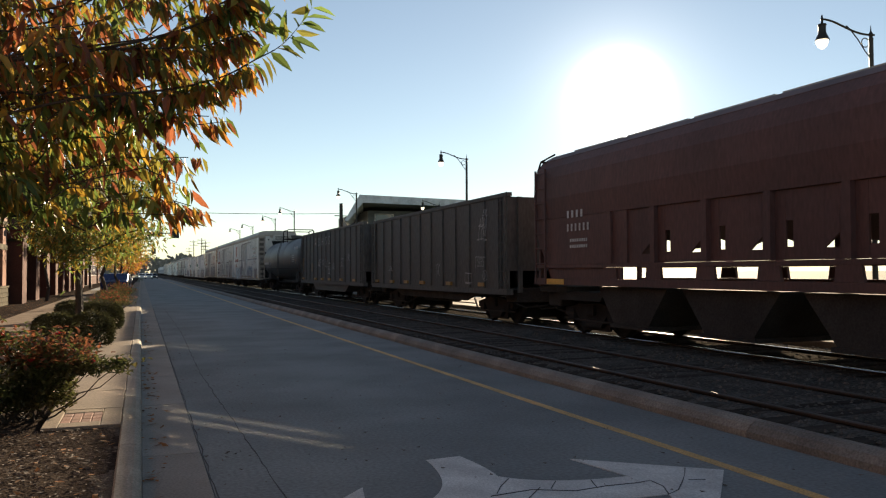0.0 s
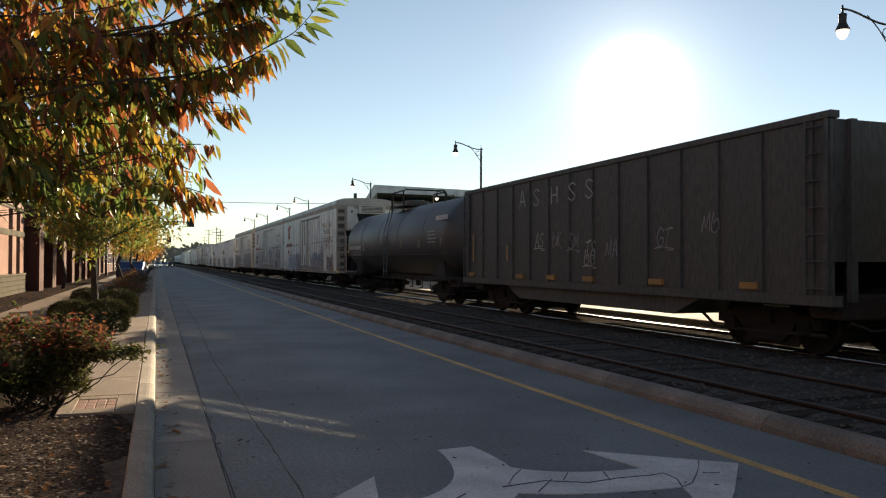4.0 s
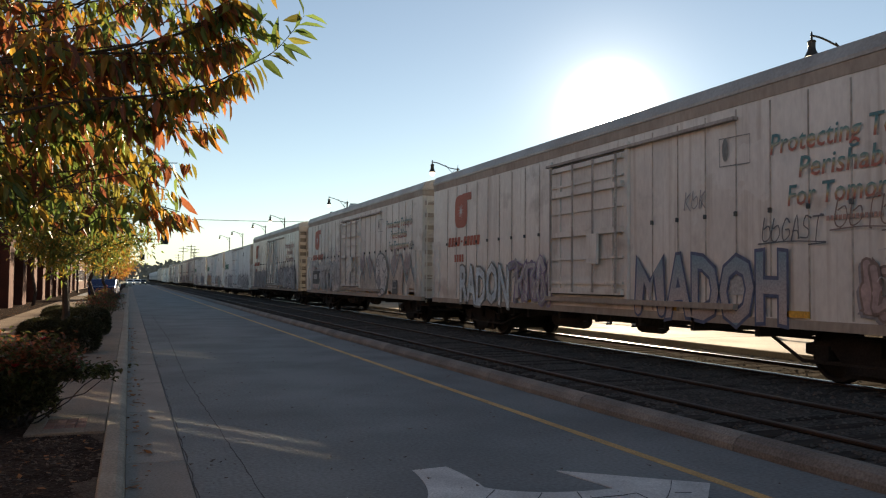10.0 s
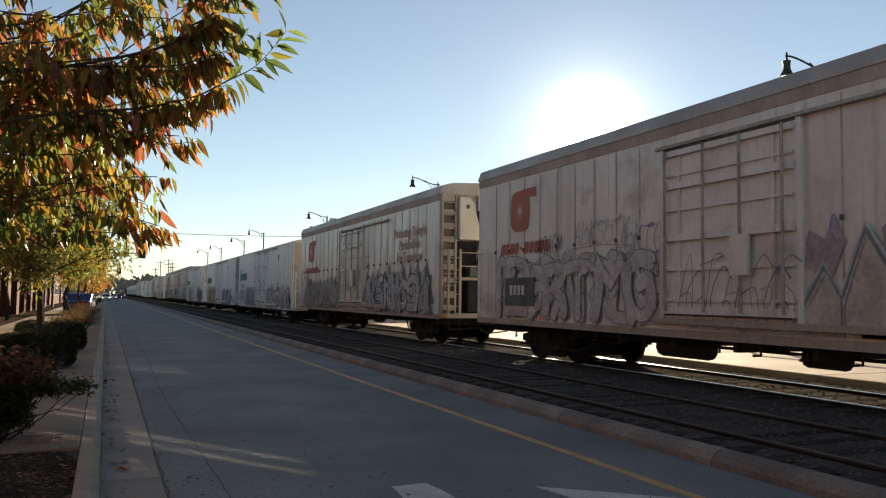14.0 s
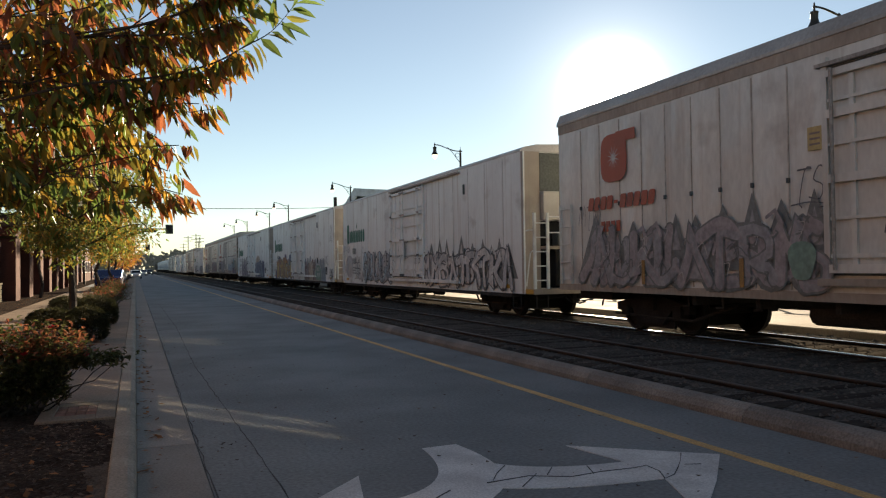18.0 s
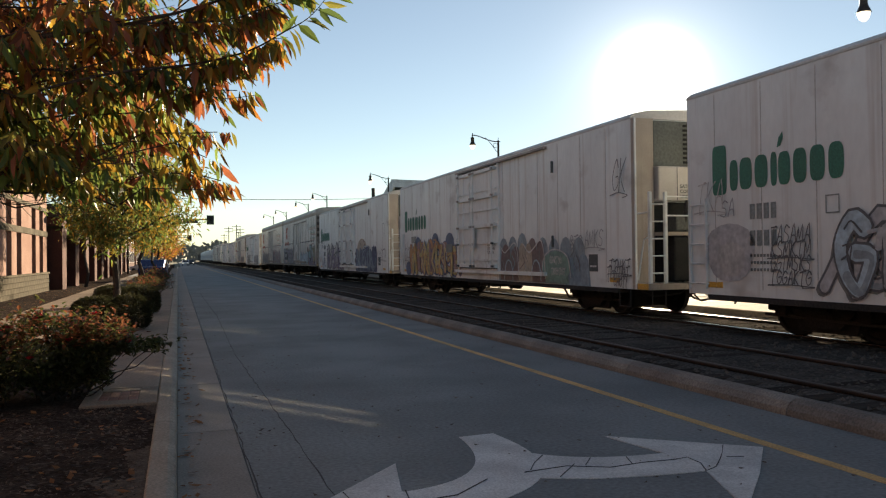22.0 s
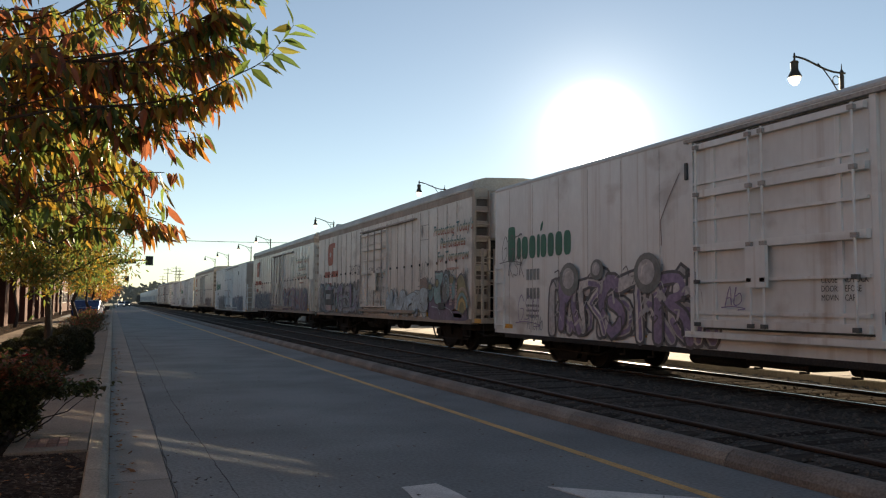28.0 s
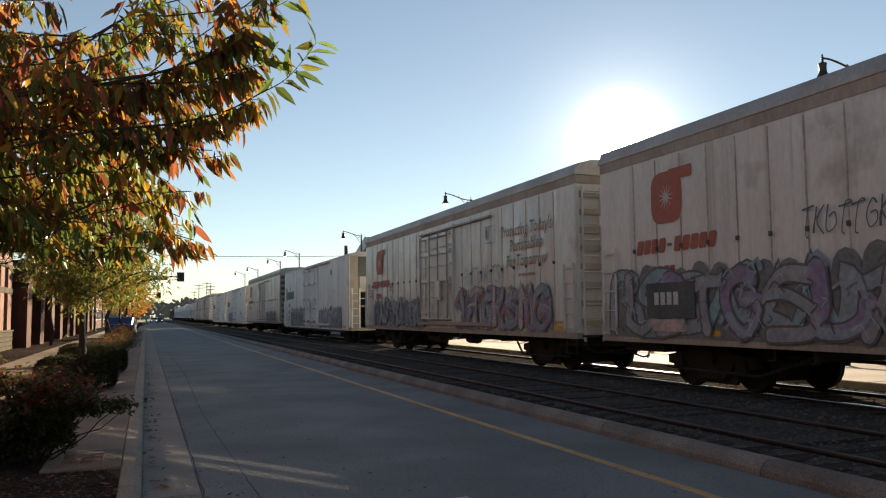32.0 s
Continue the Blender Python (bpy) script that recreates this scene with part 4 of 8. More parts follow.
    # the bay's shade is this sheet's near-black colour
    part("engine_bay", Shape().box(-hw + 0.52, hw - 0.5, -0.02, 0.018, low, top - 1.80 if white else top - 1.22), DARK_UNIT, car)
    part("engine", Shape().box(-0.85, 0.9, -0.42, -0.022, low + 0.02, low + 0.98), DARK_UNIT, car, soft=0.05)
    part("radiator", Shape().box(-0.75, 0.5, -0.36, -0.022, low + 1.10, low + 1.42), UNIT_GREEN, car, soft=0.03)
    part("shelf", Shape().box(-hw + 0.5, hw - 0.5, -0.40, -0.0225, low + 1.0, low + 1.08), CAR_BAND, car)
    part("exhaust", Shape().path([(-0.5, -0.30, low + 0.98), (-0.5, -0.34, low + 1.5), (-0.42, -0.30, low + 1.75)], 0.04, 8), UNDER, car)
    part("end_platform", Shape().box(-hw, hw, out, -0.165, sill, sill + 0.13), CAR_BAND, car)
    part("reflector", Shape().box(-hw - 0.006, -hw - 0.0015, out + 0.04, -0.20, sill + 0.005, sill + 0.125), REFLECTOR, car)
    # corner cage: posts, rungs, a slanting grab and a top rail
    for x in (-hw + 0.05, -hw + 0.42):
        part("cage_post", Shape().box(x - 0.035, x + 0.035, out, out + 0.07, sill + 0.132, sill + 2.05), rail_paint, car, soft=0.01)
    for k in range(5):
        z = sill + 0.35 + 0.36 * k
        part("rung", Shape().tube((-hw + 0.085, out + 0.035, z), (-hw + 0.385, out + 0.035, z), 0.016, 6), rail_paint, car)
    part("grab_rail", Shape().path([(-hw + 0.03, -0.17, sill + 0.2), (-hw + 0.03, -0.40, sill + 1.05), (-hw + 0.03, out + 0.08, sill + 1.10)], 0.018), rail_paint, car)
    part("side_rail", Shape().tube((-hw + 0.05, -0.16, sill + 1.62), (-hw + 0.05, out + 0.07, sill + 1.62), 0.018, 6), rail_paint, car)
    for z in (1.55, 1.95):
        part("end_rail", Shape().tube((-hw + 0.455, out + 0.035, sill + z), (hw - 0.1, out + 0.035, sill + z), 0.017, 7), rail_paint, car)
    for x in (-0.25, 0.6, hw - 0.1):
        part("rail_post", Shape().tube((x, out + 0.036, sill + 0.132), (x, out + 0.036, sill + 1.95), 0.018, 7), rail_paint, car)
    if not white:
        for k in range(10):
            z = sill + 0.25 + 0.36 * k
            part("rung", Shape().tube((-hw + 0.04, -0.20, z), (-hw + 0.46, -0.20, z), 0.015, 6), rail_paint, car)


def reefer(y0, length, style, label, unit=False, name="refrigerator_car"):
    """An insulated boxcar with a plug door in the middle of its side. style: 'white', 'cream' or 'dented'."""
    white = style == "white"
    car = thing(name, label, "freight car", "train cars", pose(TRACK_X, y0, RAIL_Z))
    skin = CAR_WHITE if white else CAR_DENTED if style == "dented" else CAR_CREAM
    hw, sill, eave = 1.60, (0.66 if white else 0.86), (4.33 if white else 4.62)
    wall_top = eave if white else 4.42
    door_top = wall_top - 0.15 if white else wall_top - 0.28
    nose = 0.0 if unit else 0.35 if white else 0.0  # a plain front end wall may stand back behind the side wall's corner
    body = [(-hw, sill), (hw, sill), (hw, wall_top), (-hw, wall_top)]
    part("body", Shape().extrude(body, nose + 0.02, length), skin, car)
    if nose:
        part("corner_post", Shape().box(-hw, -hw + 0.12, 0.0, nose + 0.018, sill, wall_top - 0.02), skin, car)
        part("corner_post", Shape().box(hw - 0.12, hw, 0.0, nose + 0.018, sill, wall_top - 0.02), skin, car)
    if white:
        roof = [(-hw - 0.012, wall_top + 0.002), (hw + 0.012, wall_top + 0.002), (hw + 0.012, wall_top + 0.045), (hw - 0.10, wall_top + 0.125), (hw - 0.45, wall_top + 0.20), (0, wall_top + 0.25),
                (-hw + 0.45, wall_top + 0.20), (-hw + 0.10, wall_top + 0.125), (-hw - 0.012, wall_top + 0.045)]
        part("roof", Shape().extrude(roof, 0.0, length), ROOF_WHITE, car)
    else:
        part("upper_band", Shape().extrude([(-hw - 0.012, wall_top + 0.002), (hw + 0.012, wall_top + 0.002), (hw + 0.012, eave), (-hw - 0.012, eave)], 0.0, length), CAR_BAND, car)
        part("roof", Shape().extrude([(-hw - 0.03, eave + 0.002), (hw + 0.03, eave + 0.002), (hw + 0.03, eave + 0.06), (hw - 0.06, eave + 0.265), (hw - 0.4, eave + 0.36), (0, eave + 0.42), (-hw + 0.4, eave + 0.36), (-hw + 0.06, eave + 0.265), (-hw - 0.03, eave + 0.06)], -0.04, length + 0.04), ROOF_GREY, car)
    # side sill, seams, brackets
    if white:
        part("side_sill", Shape().box(-hw - 0.02, -hw + 0.25, 0.6, length - 0.6, sill - 0.10, sill - 0.002), UNDER, car)
    else:
        part("side_sill", Shape().box(-hw - 0.03, -hw + 0.2, 0.0, length, sill - 0.04, sill + 0.10), CAR_BAND, car)
    d0, d1 = (7.55, 11.05) if white else (length / 2 - 1.5, length / 2 + 1.5)
    seams = [k for k in np.arange(1.1 if white else 1.08, length - 0.5, 1.22 if white else 0.76) if not d0 - 0.25 < k < d1 + 0.25]
    for k in seams:
        s = Shape().box(-hw - (0.006 if white else 0.014), -hw + 0.02, k - (0.007 if white else 0.012), k + (0.007 if white else 0.012), sill + 0.12, wall_top - 0.05)
        part("panel_seam", s, SEAM_CREAM if not white else SEAM_FINE, car)
    if not white:
        for k in seams:
            part("bracket", Shape().box(-hw - 0.05, -hw, k - 0.025, k + 0.025, 2.60, 2.68), MARK_DARK, car, soft=0.01)
    if style == "dented":
        # sheets that bulge unevenly between the ribs
        ends = [0.05] + [float(k) for k in seams] + [length - 0.05]
        for n, (a, b) in enumerate(zip(ends, ends[1:])):
            if b - a > 1.2:
                continue
            rows, cols = 16, 6
            vs = []
            for i in range(rows + 1):
                z = sill + 0.12 + (wall_top - sill - 0.16) * i / rows
                for j in range(cols + 1):
                    y = a + (b - a) * j / cols
                    swell = math.sin(math.pi * j / cols) * (0.55 + 0.45 * math.sin(2.6 * z + 3.4 * y + 1.7 * math.sin(n * 2.3)))
                    vs.append((-hw - 0.003 - (0.030 if y < length / 2 else 0.012) * swell, y, z))
            w = cols + 1
            part("side_sheet", Shape().add(vs, [(i * w + j, i * w + j + 1, (i + 1) * w + j + 1, (i + 1) * w + j) for i in range(rows) for j in range(cols)]), skin, car, smooth=True)
    # plug door with its bars and rods
    t = 0.05
    door = part("door", Shape().box(-hw - t, -hw - 0.004, d0, d1, sill + 0.38, door_top), skin, car)
    dw = (d1 - d0)
    # dark strips that paint in the shaded gap round the door
    for a, b, low, high in ((d0 - 0.018, d1 + 0.018, sill + 0.345, sill + 0.377), (d0 - 0.018, d1 + 0.018, door_top + 0.003, door_top + 0.03), (d0 - 0.018, d0 - 0.002, sill + 0.38, door_top), (d1 + 0.002, d1 + 0.018, sill + 0.38, door_top)):
        part("gasket", Shape().box(-hw - 0.03, -hw - 0.004, a, b, low, high), MARK_DARK, door)
    for k in (0.14, 0.86):
        part("door_stile", Shape().box(-hw - t - 0.04, -hw - t - 0.002, d0 + dw * k - 0.04, d0 + dw * k + 0.04, sill + 0.50, door_top - 0.14), skin, door)
    for z, w in ((sill + 0.44, 0.06), (sill + 0.62, 0.03), (sill + 1.15, 0.022), (sill + 1.71, 0.06), (sill + 2.2, 0.022), (sill + 2.63, 0.06), (sill + 2.82, 0.022), (door_top - 0.08, 0.045)):
        part("door_rib", Shape().box(-hw - t - (0.085 if w > 0.03 else 0.05), -hw - t - 0.002, d0 + 0.02, d1 - 0.02, z - w, z + w), skin, door)
    for k in (0.05, 0.52, 0.60, 0.95) if white else (0.05, 0.34, 0.62, 0.95):
        y = d0 + dw * k
        part("locking_rod", Shape().tube((-hw - t - 0.12, y, sill + 0.42), (-hw - t - 0.12, y, door_top - 0.02), 0.026 if not white else 0.02, 7), SEAM if not white else skin, door)
        for z in (sill + 0.44, sill + 1.15, sill + 1.71, sill + 2.63, door_top - 0.08) if white else ():
            part("rod_bracket", Shape().box(-hw - t - 0.15, -hw - t - 0.088, y - 0.05, y + 0.05, z - 0.045, z + 0.02), SEAM if z > sill + 1.2 else MARK_DARK, door)
    for y in (d0 - 0.07, d1 + 0.07):
        part("door_post", Shape().box(-hw - 0.07, -hw - 0.004, y - 0.05, y + 0.05, sill + 0.2, wall_top - 0.1), skin, car)
    part("door_track", Shape().box(-hw - 0.13, -hw - 0.004, d0 - (3.2 if not white else 3.4), d1 + 0.2, sill + 0.20, sill + 0.30), CAR_BAND if not white else skin, car)
    part("door_track", Shape().box(-hw - 0.11, -hw - 0.004, d0 - (3.2 if not white else 3.4), d1 + 0.2, door_top + 0.045, door_top + 0.10), SEAM, car)
    part("locking_gear", Shape().box(-hw - t - 0.15, -hw - t - 0.09, d0 + dw * (0.5 if white else 0.275), d0 + dw * (0.62 if white else 0.405), sill + 1.02, sill + 1.66), skin, door)
    if white:
        # door stops at both ends of the door's run
        for y, z in ((d1 + 0.24, 3.60), (d1 + 0.24, 1.74), (3.82, 3.55), (3.82, 1.62)):
            part("door_stop", Shape().box(-hw - 0.05, -hw - 0.007, y - 0.035, y + 0.035, z, z + 0.30), MARK_DARK, car, soft=0.01)
    # ladders and grabs at both ends
    if not unit:
        side_ladder(car, -hw, 0.10, 0.55, sill + 0.1, sill + 1.7, 5, skin)
    side_ladder(car, -hw, length - 0.60, length - 0.12, sill + 0.1, sill + (1.75 if white else 1.9), 5, skin)
    # the front end, seen as the car comes on
    if not unit:
        for k in range(8 if not white else 5):
            z = sill + 0.35 + k * (wall_top - sill - 0.6) / (7 if not white else 4)
            part("end_rib", Shape().box(-hw + 0.1, hw - 0.1, nose - 0.06, nose + 0.018, z - 0.07, z + 0.07), skin if white else END_SKIN, car)
        end_ladder(car, nose, -hw + 0.14, -hw + 0.62, sill - 0.1, wall_top - 0.1, 10, skin)
        part("end_platform", Shape().box(-hw + 0.1, hw - 0.1, nose - 0.40, nose + 0.0, sill + 0.0, sill + 0.05), UNDER, car)
    else:
        unit_end(car, hw, sill, wall_top, skin, white)
    part("sill_step", Shape().path([(-hw, 0.1, sill), (-hw, 0.1, sill - 0.38), (-hw, 0.55, sill - 0.38), (-hw, 0.55, sill)], 0.018), UNDER, car)
    if unit:
        part("sill_step", Shape().path([(-hw + 0.08, -0.62, sill), (-hw + 0.08, -0.62, sill - 0.34), (-hw + 0.4, -0.62, sill - 0.34), (-hw + 0.4, -0.62, sill)], 0.018), UNDER, car)
    # hangers, pipes and brake rods below the side sill
    for y in np.arange(4.3, length - 4.0, 0.92):
        if int(y * 7) % 3:
            part("hanger", Shape().path([(-1.40, y, sill - 0.02), (-1.40, y, sill - 0.24), (-1.40, y + 0.16, sill - 0.25)], 0.022, 6), UNDER, car)
    # reflectors
    for y in (0.55, length / 2 - 3.4, length - 1.0, length / 2 + 3.0) if white else (3.35, 6.45, length - 6.9, length - 3.8):
        part("reflector", Shape().box(-hw - (0.006 if white else 0.037), -hw, y, y + 0.42, sill + 0.13, sill + 0.23), REFLECTOR, car)
    if not white:
        for low, high in ((sill + 0.13, sill + 0.25), (sill + 0.32, sill + 0.37)):
            part("reflector", Shape().box(-hw - 0.037, -hw, 0.62, 1.30, low, high), REFLECTOR, car)
    # underframe
    hang = 0.19 if white else 0.27
    for y in np.arange(4.6, length - 4.2, 1.6):
        part("cross_bearer", Shape().box(-1.45, 1.45, y - 0.05, y + 0.05, sill - (0.12 if white else 0.22), sill - 0.003), UNDER, car)
    part("air_reservoir", Shape().tube((-0.9, length / 2 + 1.2, sill - hang), (-0.9, length / 2 + 2.5, sill - hang), hang * 0.7, 10), UNDER, car)
    part("brake_cylinder", Shape().tube((-0.8, length / 2 - 1.6, sill - hang * 0.9), (-0.8, length / 2 - 0.9, sill - hang * 0.9), hang * 0.6, 10), UNDER, car)
    part("brake_pipe", Shape().tube((-0.6, 4.2, sill - hang * 0.85), (-0.6, length - 4.2, sill - hang * 0.85), 0.03, 6), UNDER, car)
    if white:
        part("fuel_tank", Shape().box(-1.3, -0.5, length / 2 - 0.6, length / 2 + 0.8, sill - 0.24, sill - 0.004), UNDER, car, soft=0.05)
    running_gear(car, length, 2.75, sill)
    CARS.append((car, y0))
    return car, hw, sill, wall_top


def livery(car, hw, length, style, slogan=0, panel=True, start=4.13):
    """Plain shapes where the owner's mark stands, and the texts that can be read."""
    x = -hw - (0.036 if style == "dented" else 0.006)
    if style == "white":
        y, z = length - 0.76, 2.50
        mark = None
        for k, (w, h) in enumerate(((0.46, 0.84), (0.25, 0.54), (0.37, 0.55), (0.37, 0.55), (0.17, 0.56), (0.32, 0.54), (0.34, 0.55), (0.36, 0.55), (0.35, 0.55))):
            c = min(0.13, w * 0.3) if k else 0.03
            a, b, low, high = y - w * 0.84, y, z + (0.0 if k else -0.05), z + h
            bend_to = lambda g: math.copysign(abs(g) ** (0.62 if k else 0.3), g)
            ring = [((a + b) / 2 + (b - a) / 2 * bend_to(math.cos(math.pi * i / 10)), (low + high) / 2 + (high - low) / 2 * bend_to(math.sin(math.pi * i / 10))) for i in range(20)]
            piece = part("mark_shape" if mark else "owner_mark", Shape().plate(ring, x - 0.004, x), MARK_GREEN, mark or car, "" if mark else "row of plain green shapes")
            mark = mark or piece
            y -= w * 1.04
        part("mark_leaf", Shape().plate([(length - 2.42, 3.12), (length - 2.50, 3.14), (length - 2.56, 3.27), (length - 2.55, 3.36), (length - 2.46, 3.27)], x - 0.004, x), MARK_GREEN, mark)
        bars(car, x, length - 1.75, 1.98, 4, 0.12, 0.26, 0.05, MARK_GREY)
        bars(car, x, length - 1.75, 1.53, 4, 0.12, 0.26, 0.05, MARK_GREY)
        for k in range(3):
            bars(car, x, length - 1.75, 1.34 - 0.12 * k, 8, 0.05, 0.05, 0.03, MARK_GREY)
        side_text(car, "CLOSE AND LOCK\nDOORS BEFORE\nMOVING CAR", -hw - 0.056, 8.40, 1.73, 0.125, MARK_DARK, name="warning_text", span=0.78)
        for k in range(6):
            bars(car, x, 3.1, 1.75 - 0.11 * k, 7 + (k * 5) % 4, 0.035, 0.05, 0.035, SPRAY["grey"])
        part("notice_board", Shape().box(x - 0.006, x, 1.50, 1.92, 1.02, 1.42), MARK_DARK, car)
        part("notice_bar", Shape().box(x - 0.008, x - 0.0062, 1.56, 1.86, 1.12, 1.16), MARK_WHITE, car)
    else:
        s = Shape()
        n = 18
        c = (length - 2.35, 3.60)
        squared = lambda g: math.copysign(abs(g) ** 0.55, g)
        s.plate([(c[0] + 0.48 * squared(math.cos(2 * math.pi * k / n)), c[1] + 0.50 * squared(math.sin(2 * math.pi * k / n))) for k in range(n)], x - 0.010, x - 0.006)
        s.box(x - 0.0095, x - 0.0055, c[0] - 0.78, c[0] - 0.1, 3.90, 4.12)
        mark = part("owner_mark", s, MARK_RED, car, "faded red round mark")
        rays = [(c[0] + (0.25 if k % 2 else 0.055) * math.cos(math.pi * k / 12), c[1] + (0.27 if k % 2 else 0.06) * math.sin(math.pi * k / 12)) for k in range(24)]
        s = Shape().add([(x - 0.012, *c)] + [(x - 0.012, p, q) for p, q in rays], [(0, 1 + k, 1 + (k + 1) % 24) for k in range(24)])
        part("star", s, MARK_WHITE, mark)
        for k in range(10):
            if k != 4:
                e = length - 1.33 - 0.243 * k
                ring = [(e - 0.20, 2.58), (e - 0.17, 2.55), (e - 0.03, 2.55), (e, 2.58), (e - 0.05, 2.80), (e - 0.08, 2.83), (e - 0.22, 2.83), (e - 0.25, 2.80)]
                part("mark_shape", Shape().plate(ring, x - 0.008, x - 0.003), MARK_RED, mark)
            else:
                part("mark_shape", Shape().box(x - 0.008, x - 0.003, length - 2.48, length - 2.35, 2.66, 2.72), MARK_RED, mark)
        bars(car, x - 0.002, length - 1.85, 2.08, 4, 0.14, 0.22, 0.05, MARK_RED)
        if panel:
            part("number_panel", Shape().box(x - 0.086, x, length - 3.2, length - 1.75, 1.30, 1.97), MARK_DARK, car)
            part("notice_board", Shape().box(x - 0.086, x, length - 2.9, length - 1.9, 1.05, 1.28), SPRAY["pink"], car)
            bars(car, x - 0.087, length - 2.0, 1.55, 4, 0.14, 0.24, 0.06, MARK_WHITE)
        part("placard", Shape().box(x - 0.012, x, 4.6, 5.05, 1.3, 1.7), MARK_WHITE, car)
        if slogan > 1:
            bars(car, x - 0.012, start - 1.1, 2.40, 13, 0.05, 0.07, 0.022, MARK_FADED)
            frame_box = part("notice_frame", stroke(Shape(), [(start + p, q) for p, q in ((1.14, 3.46), (1.14, 3.93), (0.42, 3.91), (0.42, 3.44), (1.14, 3.46))], 0.014, x - 0.012), MARK_GREY, car)
            part("frame_plate", disc(start + 1.0, 3.73, 0.075, 0.20, x - 0.0125, 12), MARK_GREY, frame_box)
        if slogan:
            for k, (line, dy, span) in enumerate((("Protecting Today's", 0.0, 3.05), ("Perishables", 0.57, 1.95), ("For Tomorrow", 0.35, 2.40))):
                z = 3.50 - 0.415 * k
                if slogan == 1:
                    side_text(car, line, x - 0.015, start - 0.03 - dy, z - 0.022, 0.45, MARK_FADED, bold=0.006, shear=0.15, name="slogan_shade", span=span)
                side_text(car, line, x - 0.018, start - dy, z, 0.45, SLOGAN_BANDS if slogan > 1 else MARK_FADED, bold=0.004, shear=0.15, name="slogan", span=span)


